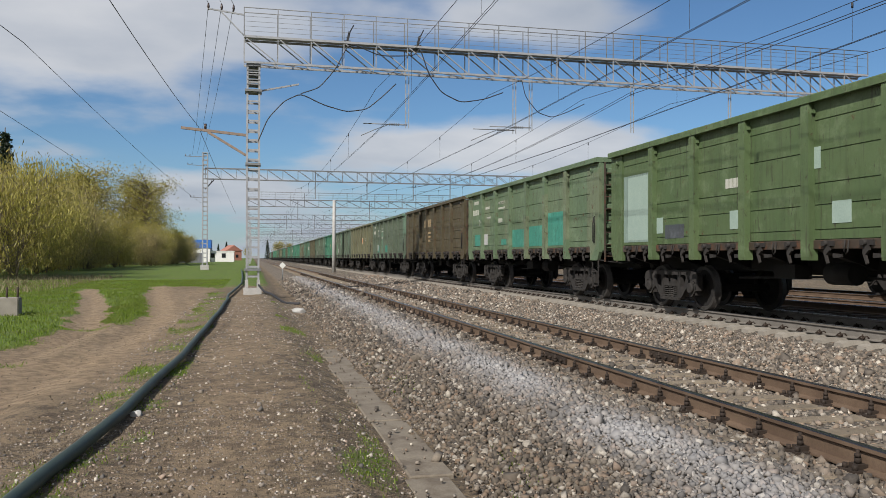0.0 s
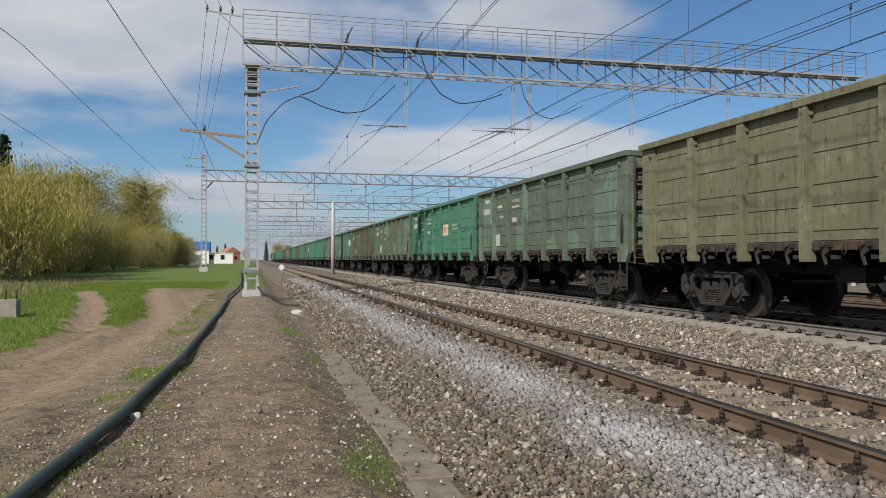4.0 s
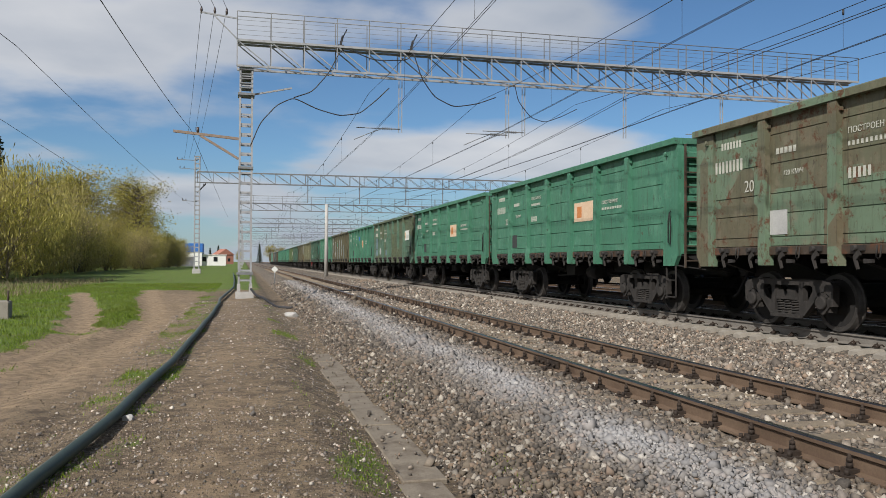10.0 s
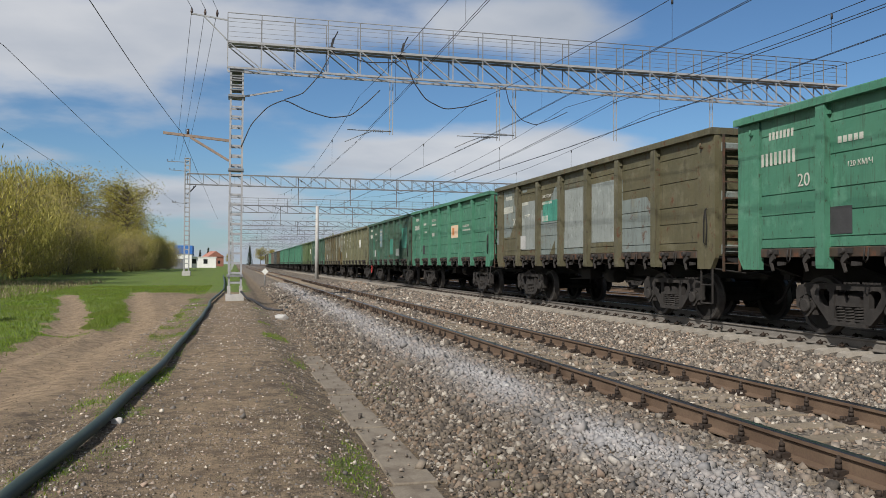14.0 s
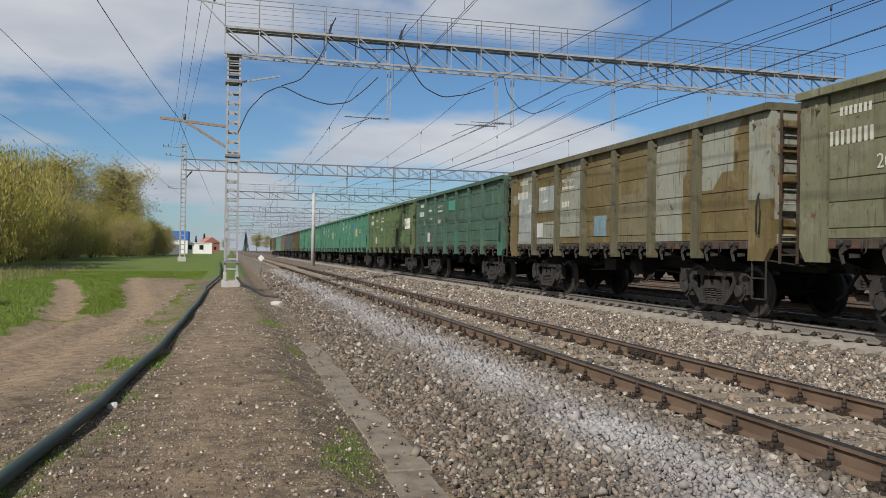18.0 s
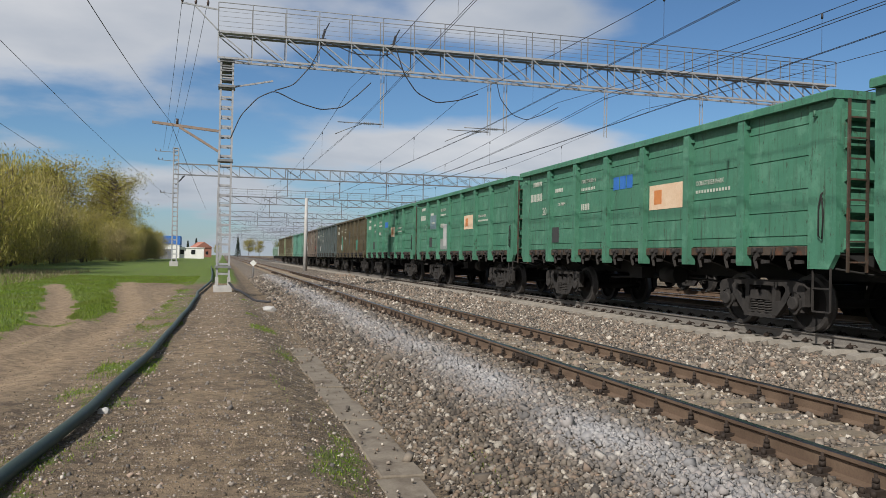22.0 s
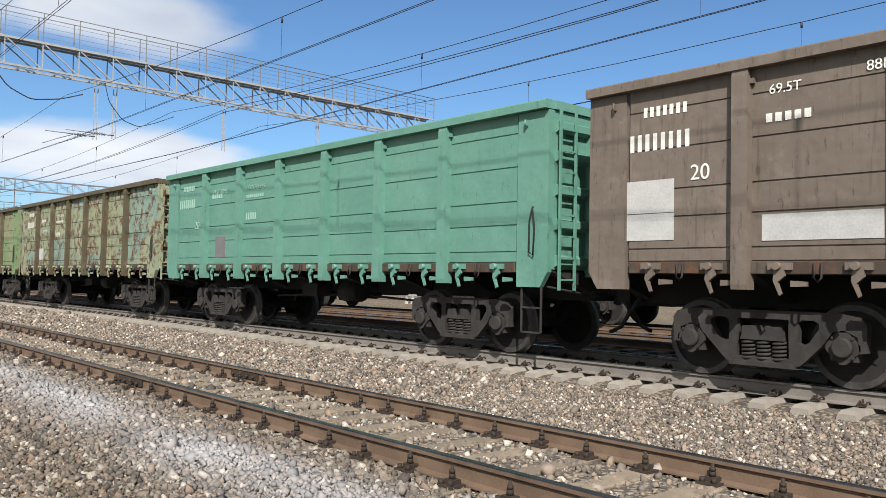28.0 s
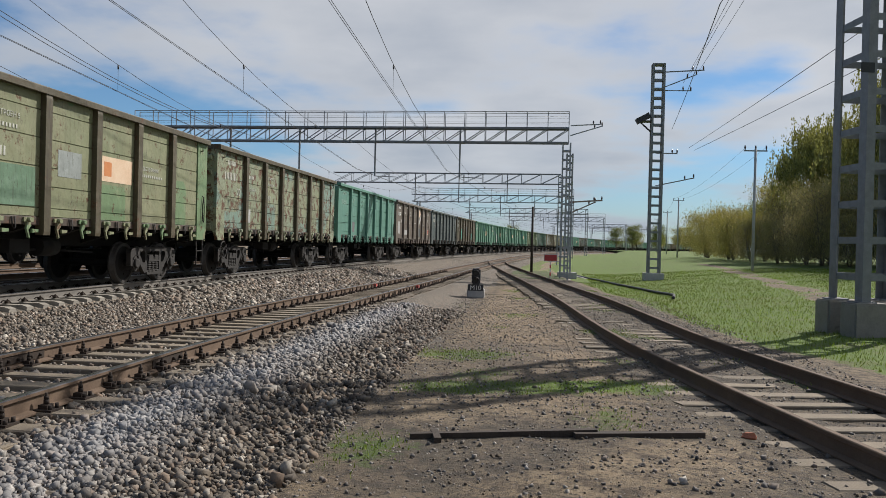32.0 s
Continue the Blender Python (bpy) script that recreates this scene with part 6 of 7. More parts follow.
    loop([(2.0, yy, 8.45), (2.8, yy, 8.75), (3.5, yy, 9.6), (4.0, yy, 10.6), (4.3, yy, 10.75), (5.5, yy, 10.3), (7.0, yy, 10.4), (7.3, yy, 10.75)])
    loop([(7.3, yy, 10.75), (7.7, yy, 9.6), (8.3, yy, 8.8), (9.2, yy, 8.4), (10.3, yy, 8.6), (11.2, yy, 8.95)])
    loop([(12.1, yy, 9.6), (12.3, yy, 8.8), (12.9, yy, 8.1), (13.6, yy, 7.9), (14.4, yy, 8.2), (15.2, yy, 8.6)], 0.018)
    return th


portal_north()


def portal_plain(y, x0, x1, zb, zt, hangs, rail_h, ground, step, leg_x, tall=0.0, grp="catenary portals"):
    """A portal further off, of the same make."""
    bx, by, a = bend(0, y)
    th = thing("catenary_portal", "galvanised lattice portal over the tracks further along the line", "portal", pose(bx, by, 0, 0, 0, math.degrees(a)), grp)
    truss_parts(th, x0, x1, 0, zb, zt, 0.6, step, M_galvd, rail_h, y in (-47.5, 94.0))
    for lx in leg_x:
        bm = bmesh.new()
        batten_column(bm, lx, 0, ground, zb + (tall if lx == leg_x[0] else 0), 0.42, 0.5, 0.5, 0.085)
        leg = part("leg", bm, M_galv, th)
        bm = bmesh.new()
        box(bm, lx - 0.4, lx + 0.4, -0.45, 0.45, ground - 0.5, ground)
        part("footing", bm, M_conc, leg)
    for hx in hangs:
        bm = bmesh.new()
        beam(bm, (hx, 0, zt), (hx, 0, zb - 2.0), 0.09)
        beam(bm, (hx, 0, zb - 2.0), (hx - 1.3, 0, zb - 2.05), 0.04)
        part("drop_post", bm, M_galvd, th)
    return th


portal_plain(94.0, -5.2, 34, 10.1, 11.3, (7, 13, 18.5, 23), 0.0, 0.0, 1.7, (33,))
for k, yy in enumerate((131.0, 176.0, 224.0, 275.0, 330.0, 390.0, 460.0)):
    portal_plain(yy, -1.0, 33, 9.4, 10.5, (7, 13, 18.5), 1.2 if k % 2 == 0 else 0.0, 0.0, 2.2, (-0.8, 32), 1.5)
portal_plain(-47.5, -1.6, 24.5, 7.2, 8.0, (4.6, 9.6, 14.2, 18.5), 0.95, -0.55, 1.2, (-1.5, 24))
for k, yy in enumerate((-84.0, -120.0, -160.0, -205.0, -260.0, -320.0)):
    portal_plain(yy, -1.0 if k else -0.8, 23, 7.6, 8.6, (4.6, 9.6, 14.2), 1.0 if k % 2 else 0.0, -0.5, 2.0, (-0.8, 22), 0.8)


def portal_on_tower():
    """The long portal that the big tower carries, over all tracks south of the eye."""
    y, zb, zt, xr = -18.4, 10.75, 11.85, 31.0
    th = thing("catenary_portal", "galvanised lattice portal with a railed walkway, carried by the big tower", "portal", group="catenary portals")
    truss_parts(th, -7.9, xr, y, zb, zt, 0.75, 1.42, M_galv, 1.25, plank=False)
    bm = bmesh.new()
    batten_column(bm, xr - 0.5, y, 0.0, zb - 0.1, 0.5, 0.55, 0.42, 0.08)
    leg = part("leg", bm, M_galv, th, "lattice steel leg")
    bm = bmesh.new()
    box(bm, xr - 0.9, xr - 0.1, y - 0.42, y + 0.42, -0.4, 0.0)
    part("footing", bm, M_conc, leg, "concrete footing")
    for hx, hz in ((8.1, 7.9), (13.4, 7.85), (19.5, 8.55), (20.5, 7.75), (25.6, 7.7)):
        bm = bmesh.new()
        beam(bm, (hx, y, zb + 0.1), (hx, y, hz), 0.16, 0.09)
        box(bm, hx - 0.11, hx + 0.11, y - 0.08, y + 0.08, hz - 0.04, hz + 0.04)
        post = part("drop_post", bm, M_galv, th, "pale steel drop post")
        if hx in (8.1, 13.4):
            bm = bmesh.new()
            tube(bm, [(hx, y, hz + 0.1), (hx + 0.25, y, hz + 0.03)], 0.02, 5)
            for k in range(5):
                tube(bm, [(hx + 0.27 + 0.09 * k, y, hz + 0.03 - 0.03 * k), (hx + 0.32 + 0.09 * k, y, hz + 0.01 - 0.03 * k)], 0.06, 8)
            part("insulator", bm, M_insul, post)
            bm = bmesh.new()
            for dz in (0.0, 0.05):
                tube(bm, [(hx + 0.7, y, hz - 0.1 + dz), (hx + 1.55, y, hz - 0.38 + dz), (hx + 1.95, y, hz - 0.6 + dz), (hx + 2.3, y, hz - 0.92 + dz)], 0.016, 5)
            part("registration_arm", bm, M_wire, post, "bent dark registration arm")
    bm = bmesh.new()
    for k in range(4):
        tube(bm, [(22.5, y - 0.45, zb - 0.3 - 0.1 * k), (22.5, y - 0.45, zb - 0.36 - 0.1 * k)], 0.09, 8)
    part("insulator", bm, M_insul, th, "dark hanging insulator string")


portal_on_tower()


def arm_parts(th, x, y, items):
    for (x1, z0, z1, w, mat) in items:
        bm = bmesh.new()
        beam(bm, (x, y, z0), (x + x1, y, z1), w)
        ar = part("cross_arm", bm, mat, th)
        for k in (0.75, 0.98):
            bm = bmesh.new()
            px, pz = x + x1 * k, z0 + (z1 - z0) * k
            tube(bm, [(px, y, pz), (px, y, pz + 0.12), (px, y, pz + 0.24)], [0.02, 0.05, 0.03], 6)
            part("insulator", bm, M_insul, ar)


def leg_mast_south():
    """Twin lattice column at the south portal with its rusty brackets."""
    bx, by, a = bend(0, -47.5)
    th = thing("catenary_mast", "grey lattice mast beside the south portal with bracket arms", "mast", pose(bx - 1.85, by - 2.6, 0))
    bm = bmesh.new()
    batten_column(bm, 0, 0, -0.2, 6.9, 0.34, 0.4, 0.42, 0.085)
    part("column", bm, M_galv, th)
    bm = bmesh.new()
    box(bm, -0.55, 0.55, -0.5, 0.5, -0.75, -0.2)
    part("footing", bm, M_conc, th)
    arm_parts(th, 0, 0, ((-2.0, 4.0, 4.15, 0.09, M_rustbeam), (-1.6, 3.3, 4.05, 0.07, M_rustbeam), (-1.9, 8.0, 8.6, 0.06, M_galv), (-1.8, 8.6, 8.7, 0.06, M_galv)))


leg_mast_south()


def mast(name, label, x, y, z0, h, w, d, mat, arms, lamp=False):
    th = thing(name, label, "mast", pose(x, y, z0))
    bm = bmesh.new()
    batten_column(bm, 0, 0, 0.1, h, w, d, 0.52, 0.11)
    box(bm, -w / 2 - 0.06, w / 2 + 0.06, -d / 2 - 0.06, d / 2 + 0.06, h, h + 0.08)
    part("column", bm, mat, th)
    bm = bmesh.new()
    box(bm, -w * 0.9, w * 0.9, -d * 0.9, d * 0.9, -0.6, 0.12)
    part("footing", bm, M_conc, th)
    arm_parts(th, 0, 0, arms)
    if lamp:
        bm = bmesh.new()
        box(bm, w / 2, w / 2 + 0.55, -0.3, 0.3, h * 0.73, h * 0.73 + 0.06)
        box(bm, w / 2 + 0.1, w / 2 + 0.9, -0.35, 0.25, h * 0.735, h * 0.76, rot=Matrix.Rotation(0.5, 3, "Y"))
        beam(bm, (w / 2, 0, h * 0.68), (w / 2 + 0.8, 0, h * 0.74), 0.08)
        part("floodlight", bm, M_wire, th, "dark floodlight on a bracket")
    return th


mast("signal_mast", "grey concrete batten mast with cross arms and a floodlight", -7.75, -48.6, -0.2, 12.2, 0.62, 0.5, M_galvd,
     ((-2.6, 11.8, 11.95, 0.06, M_galvd), (-2.2, 10.8, 11.7, 0.05, M_galvd), (-1.9, 10.75, 10.75, 0.05, M_galvd), (-1.2, 7.1, 7.1, 0.06, M_galvd), (-2.2, 5.2, 5.7, 0.06, M_galvd)), True)
mast("feeder_mast", "slim lattice mast with cross arms beside the dirt road", -5.2, 94.0, 0.35, 12.6, 0.5, 0.5, M_galv,
     ((-2.2, 12.2, 12.25, 0.07, M_galvd), (-1.9, 11.2, 11.3, 0.06, M_galvd), (-1.6, 7.6, 7.7, 0.06, M_galvd), (0.9, 8.6, 9.6, 0.12, M_wire)))


def tower():
    """Four-legged batten tower on concrete blocks near the siding."""
    th = thing("steel_tower", "large grey steel batten tower on concrete blocks in the grass", "tower", pose(-7.33, -18.4, -0.35, 0, 0, 7))
    h, top = 0.53, 11.1
    corners = [(-h, -h), (h, -h), (h, h), (-h, h)]
    for k, (x, y) in enumerate(corners):
        sx, sy = (1 if x > 0 else -1), (1 if y > 0 else -1)
        bm = bmesh.new()
        prism(bm, [(x + sx * 0.08, y + sy * 0.14), (x + sx * 0.08, y - sy * 0.14), (x + sx * 0.055, y - sy * 0.14), (x + sx * 0.055, y + sy * 0.115), (x - sx * 0.1, y + sy * 0.115), (x - sx * 0.1, y + sy * 0.14)], "y", 0.68, top)
        for v in bm.verts:
            v.co = Vector((v.co.x, v.co.z, v.co.y))
        part("upright", bm, M_galvd, th, "steel angle leg")
        bm = bmesh.new()
        box(bm, x - 0.2, x + 0.2, y - 0.2, y + 0.2, 0.68, 0.71)
        part("base_plate", bm, M_galvd, th)
    for y in (-h, h):
        bm = bmesh.new()
        box(bm, -h - 0.3, h + 0.3, y - 0.3, y + 0.3, -0.4, 0.68)
        bmesh.ops.bevel(bm, geom=list(bm.edges), offset=0.03, segments=2, affect="EDGES")
        part("footing", bm, M_slp_c, th, "grey-painted concrete block, crumbling at the foot")
    bx, by = bmesh.new(), bmesh.new()
    box(bx, -h, h, 0.045, 0.06, -0.07, 0.07)
    box(by, 0.045, 0.06, -h, h, -0.07, 0.07)
    mx, my = bm_mesh("batten", bx, M_galvd), bm_mesh("batten", by, M_galvd)
    z = 1.2
    while z < top:
        for s in (-1, 1):
            part("batten", mx, None, th, at=Matrix.Translation((0, s * h, z)))
            part("batten", my, None, th, at=Matrix.Translation((s * h, 0, z)))
        z += 0.76
    bm = bmesh.new()
    box(bm, 0.5, 0.78, 0.69, 0.705, 5.35, 5.55)
    part("plate", bm, M_black, th, "black number plate")


tower()


def pole(x, y, z0, h, label, r=0.11, arms=True, top=None):
    th = thing("utility_pole", label, "pole", pose(x, y, z0), "utility poles")
    bm = bmesh.new()
    tube(bm, [(0, 0, -0.4), (0, 0, h)], [r, r * 0.72], 10)
    part("shaft", bm, M_conc if not top else top, th)
    if arms:
        bm = bmesh.new()
        beam(bm, (-0.75, 0, h - 0.15), (0.75, 0, h - 0.15), 0.08)
        ar = part("cross_arm", bm, M_galvd, th)
        for k in (-0.68, 0.0, 0.68):
            bm = bmesh.new()
            tube(bm, [(k, 0, h - 0.12), (k, 0, h + 0.05), (k, 0, h + 0.2)], [0.02, 0.06, 0.04], 6)
            part("insulator", bm, M_insul, ar)


pole(-15.3, -55.5, 0.1, 8.0, "grey concrete power pole in the grass")
pole(-22.3, -117, 0.4, 8.0, "grey concrete power pole by the trees")
pole(-28.0, -157, 0.4, 8.0, "grey concrete power pole by the trees")
pole(-33.0, -197, 0.4, 8.0, "grey concrete power pole by the trees")
pole(7.8, 80.0, 0.0, 7.0, "pale concrete post between the tracks", 0.2, False)
pole(-0.75, -52.0, -0.5, 4.3, "dark timber post by the siding", 0.09, False, M_timber)

# ---------------------------------------------------------------- overhead wires
def wire(bm, pts, r, sag=0.0, n=10):
    out = []
    for (a, b) in zip(pts, pts[1:]):
        a, b = Vector(a), Vector(b)
        for k in range(n):
            t = k / n
            p = a.lerp(b, t)
            p.z -= 4 * sag * t * (1 - t)
            out.append(p)
    out.append(Vector(pts[-1]))
    tube(bm, out, r, 4, cap=False)
    return out


SUP = [(460, 7.1, 8.9), (390, 7.1, 8.9), (330, 7.1, 8.9), (275, 7.1, 8.9), (224, 7.1, 8.9), (176, 7.1, 8.9), (131, 7.1, 8.9), (94, 7.4, 9.2), (36, 6.95, 8.9), (-18.4, 6.95, 9.0), (-47.5, 5.6, 7.1), (-84, 5.5, 7.0), (-120, 5.5, 7.0), (-160, 5.5, 7.0), (-205, 5.5, 7.0), (-260, 5.5, 7.0)]


def catenary(x, label):
    th = thing("overhead_line", label, "overhead line", group="overhead lines")
    pts_c, pts_m = [], []
    for k, (y, zc, zm) in enumerate(SUP):
        off = 0.3 * (-1) ** k
        bx, by, _ = bend(x + off, y)
        pts_c.append((bx, by, zc))
        pts_m.append((bx, by, zm))
    bm = bmesh.new()
    wire(bm, pts_c, 0.009, 0.03, 8)
    wire(bm, [(p[0] + 0.06, p[1], p[2]) for p in pts_c], 0.009, 0.03, 8)
    part("contact_wire", bm, M_wire, th)
    bm = bmesh.new()
    wire(bm, pts_m, 0.011, 1.1, 10)
    part("messenger_wire", bm, M_wire, th)
    bm = bmesh.new()
    for a, b, c, d in zip(pts_c, pts_c[1:], pts_m, pts_m[1:]):
        n = max(3, int(abs(a[1] - b[1]) / 9))
        for k in range(1, n):
            t = k / n
            p, q = Vector(a).lerp(Vector(b), t), Vector(c).lerp(Vector(d), t)
            q.z -= 4.4 * t * (1 - t)
            if q.z > p.z:
                tube(bm, [p, q], 0.006, 3, cap=False)
                tube(bm, [q - Vector((0, 0, 0.14)), q], 0.03, 5)
    tagged(part("dropper_wire", bm, M_wire, th), kind="stuff")


for x in (A_X, B_X, C_X, D_X):
    catenary(x, "contact wire hung by droppers under a sagging messenger wire")


def feeder(rows, r, label, sag=0.8):
    th = thing("feeder_wire", label, "wire", group="feeder wires")
    bm = bmesh.new()
    wire(bm, rows, r, sag, 12)
    part("strand", bm, M_wire, th)


for k, ox in enumerate((-1.9, -1.35, -0.85)):
    feeder([(-6.6 + 0.5 * k, 94, 12.8), (ox, 36, 12.25), (-9.98 + 0.4 * k, -48.6, 11.6 - 0.6 * (k > 1))], 0.01, "thin wire along the portals", 0.7)
feeder([(-2.6, 131, 8.2), (-2.3, 36, 6.95), (-3.1, 19, 7.0), (-4.4, -20, 7.1), (-8.6, -48.6, 8.3)], 0.012, "feeder wire on the field side", 0.1)
feeder([(-5.6, 94, 7.4), (-6.35, 25, 7.4), (-9.6, -48.6, 7.24)], 0.012, "thin wire over the dirt road", 0.3)
feeder([(-10.2, 131, 6.8), (-10.0, 36, 7.25), (-9.9, -48.6, 7.1)], 0.012, "thin wire over the dirt road", 0.3)
for k in (0, 1):
    feeder([(17.9 + k * 0.3, 94, 9.6), (17.9 + k * 0.3, 36, 9.3 + 0.3 * k), (17.6 + k * 0.3, -18.4, 9.9), (16.5 + k * 0.3, -47.5, 7.6)], 0.014, "wire along the middle of the portals", 0.9)
    feeder([(-16 + k * 1.3, -55.5, 8.2), (-23 + k * 1.3, -117, 8.5), (-28.7 + k * 1.3, -157, 8.5)], 0.01, "power line wire between poles", 0.5)

# ---------------------------------------------------------------- ground-level things
def pipe():
    th = thing("pipe", "long dark green plastic pipe lying along the path", "pipe")
    pts = [(-1.75, -1.0), (-1.52, 4.5), (-1.43, 6.2), (-1.24, 8.5), (-1.06, 13.0), (-0.92, 22.6), (-0.88, 30.0), (-0.95, 34.0), (-0.8, 38.0), (-0.6, 47.0), (-0.7, 60.0), (-1.2, 90.0)]
    full = []
    for (a, b) in zip(pts, pts[1:]):
        for k in range(6):
            t = k / 6
            x, y = a[0] + (b[0] - a[0]) * t, a[1] + (b[1] - a[1]) * t
            full.append((x + 0.008 * math.sin(y * 1.1), y, lerp([(-2, -0.2), (30, -0.2), (60, -0.1), (95, 0.2)], y) + 0.008 * math.sin(y * 0.7)))
    bm = bmesh.new()
    tube(bm, full, 0.055, 12)
    part("tube", bm, M_pipe, th)


pipe()


def drain_slabs():
    """Concrete slabs on the floor of the shallow drain between path and ballast."""
    th = thing("drain_channel", "row of worn concrete slabs half buried in the shallow drain", "drain", kind="structure")
    y, k = 1.5, 0
    while y < 15:
        ln = random.uniform(0.9, 1.3)
        bm = bmesh.new()
        x = 1.43 + random.uniform(-0.05, 0.05)
        box(bm, x - 0.19, x + 0.19, y, y + ln - 0.02, -0.57, -0.455 + random.uniform(-0.012, 0.01))
        bmesh.ops.bevel(bm, geom=list(bm.edges), offset=0.012, segments=1, affect="EDGES")
        part("slab", bm, M_drain, th)
        y += ln
    return th


M_drain = surface("dusty_slab", (0.17, 0.14, 0.105), (0.235, 0.2, 0.152), 0.95, 0, 5, 50, 0.6, 0.008, c=(0.105, 0.08, 0.057), clo=0.5, chi=0.65)
drain_slabs()


def loose_stone(x, y, s, mat, label):
    bm = bmesh.new()
    bmesh.ops.create_icosphere(bm, subdivisions=2, radius=1.0)
    for v in bm.verts:
        v.co *= 1 + 0.35 * noise.noise(v.co * 1.3 + Vector((x, y, 0)))
        v.co.x, v.co.y, v.co.z = v.co.x * s[0], v.co.y * s[1], v.co.z * s[2]
    me = bm_mesh("stone", bm, mat)
    ob = new("stone", me)
    ob.location = (x, y, ground_z(x, y) + s[2] * 0.4)
    tagged(ob, label, "stone")


loose_stone(1.5, 26.9, (0.22, 0.16, 0.13), M_conc, "pale broken slab lying by the drain")
loose_stone(-1.13, 8.65, (0.06, 0.05, 0.04), M_conc, "small pale stone beside the pipe")
loose_stone(-1.95, -8.1, (0.07, 0.05, 0.04), surface("brick_piece", (0.35, 0.12, 0.06), (0.42, 0.16, 0.09), 0.9, 0, 6, 50, 0.4), "broken red brick lying by the siding")


def block_tank():
    th = thing("concrete_block", "weathered concrete block standing in the grass", "block", pose(-6.9, 25.6, -0.4, 0, 0, 8))
    bm = bmesh.new()
    box(bm, -0.9, 0.35, -0.4, 0.4, 0, 0.55)
    bmesh.ops.bevel(bm, geom=list(bm.edges), offset=0.03, segments=2, affect="EDGES")
    part("block", bm, M_slp_c, th)
    for x in (0.0, 0.28):
        bm = bmesh.new()
        tube(bm, [(x, 0.0, 0.5), (x, 0.0, 0.85)], 0.03, 6)
        part("stub", bm, M_timber, th)


block_tank()


def dwarf_signal():
    x, y = 1.9, -28.8
    bx, by, _ = bend(x, y)
    th = thing("dwarf_signal", "black dwarf shunting signal on a concrete base", "signal", pose(bx, by, ground_z(x, y), 0, 0, 180))
    bm = bmesh.new()
    box(bm, -0.3, 0.3, -0.2, 0.2, 0, 0.34)
    bmesh.ops.bevel(bm, geom=list(bm.edges), offset=0.03, segments=2, affect="EDGES")
    part("base", bm, M_conc, th, "grey concrete base")
    bm = bmesh.new()
    box(bm, -0.27, 0.27, -0.225, -0.205, 0.26, 0.48)
    pl = part("plate", bm, M_black, th, "black plate with white marks")
    cu = bpy.data.curves.new("plate_text", "FONT")
    cu.body, cu.size, cu.extrude, cu.align_x = "M10", 0.22, 0.002, "CENTER"
    ob = bpy.data.objects.new("plate_text", cu)
    scene.collection.objects.link(ob)
    me = bpy.data.meshes.new_from_object(ob.evaluated_get(bpy.context.evaluated_depsgraph_get()))
    bpy.data.objects.remove(ob)
    me.materials.clear()
    me.materials.append(M_white)
    part("plate_text", me, None, pl, "white M10", at=pose(0, -0.23, 0.29, 90, 0, 0))
    bm = bmesh.new()
    box(bm, -0.15, 0.15, -0.1, 0.12, 0.46, 1.02)
    bmesh.ops.bevel(bm, geom=list(bm.edges), offset=0.04, segments=2, affect="EDGES")
    hd = part("lamp_housing", bm, M_wire, th)
    for z in (0.62, 0.86):
        bm = bmesh.new()
        tube(bm, [(0, -0.1, z), (0, -0.125, z)], 0.09, 14)
        part("lens", bm, M_glass, hd)
        bm = bmesh.new()
        pts = [(0.12 * math.cos(a), 0.12 * math.sin(a)) for a in np.linspace(-0.3, math.pi + 0.3, 14)]
        for (a0, b0), (a1, b1) in zip(pts, pts[1:]):
            v = [bm.verts.new(p) for p in ((a0, -0.09, z + b0), (a1, -0.09, z + b1), (a1, -0.32, z + b1 * 0.95), (a0, -0.32, z + b0 * 0.95))]
            bm.faces.new(v)
        bmesh.ops.solidify(bm, geom=bm.faces, thickness=0.008)
        part("hood", bm, M_wire, hd)


dwarf_signal()


def red_board():
    x, y = -0.78, -44.0
    bx, by, _ = bend(x, y)
    th = thing("warning_board", "red rectangular board with white edge on a striped post", "sign", pose(bx, by, ground_z(x, y)))
    bm = bmesh.new()
    tube(bm, [(0, 0, -0.3), (0, 0, 1.3)], 0.035, 8)
    part("post", bm, M_white, th, "white post with red bands")
    for z in (0.25, 0.65, 1.05):
        bm = bmesh.new()
        tube(bm, [(0, 0, z), (0, 0, z + 0.18)], 0.038, 8)
        part("band", bm, M_red, th)
    bm = bmesh.new()
    box(bm, -0.36, 0.36, 0.04, 0.06, 1.0, 1.4)
    bd = part("board", bm, M_white, th)
    bm = bmesh.new()
    box(bm, -0.32, 0.32, 0.062, 0.07, 1.04, 1.36)
    part("face", bm, M_red, bd, "red face of the board")


red_board()


def arrow_board():
    th = thing("marker_board", "small white diamond board on a post by the track", "sign", pose(2.2, 62.0, -0.3))
    bm = bmesh.new()
    tube(bm, [(0, 0, -0.2), (0, 0, 1.0)], 0.04, 6)
    part("post", bm, M_galvd, th)
    bm = bmesh.new()
    box(bm, -0.18, 0.18, -0.05, -0.03, 0.85, 1.21, rot=Matrix.Rotation(math.pi / 4, 3, "Y"))
    part("board", bm, M_white, th)


arrow_board()


def clamps():
    for x in (A_X - 0.795, A_X + 0.795):
        bx, by, _ = bend(x, -30.5)
        bm = bmesh.new()
        box(bm, bx - 0.11, bx + 0.11, by - 0.13, by + 0.13, fall(-30.5) - 0.13, fall(-30.5) - 0.04)
        ob = new("rail_clamp", bm_mesh("rail_clamp", bm, M_red))
        tagged(ob, "red-painted clamp fixed to the rail", "clamp", "rail clamps")


clamps()


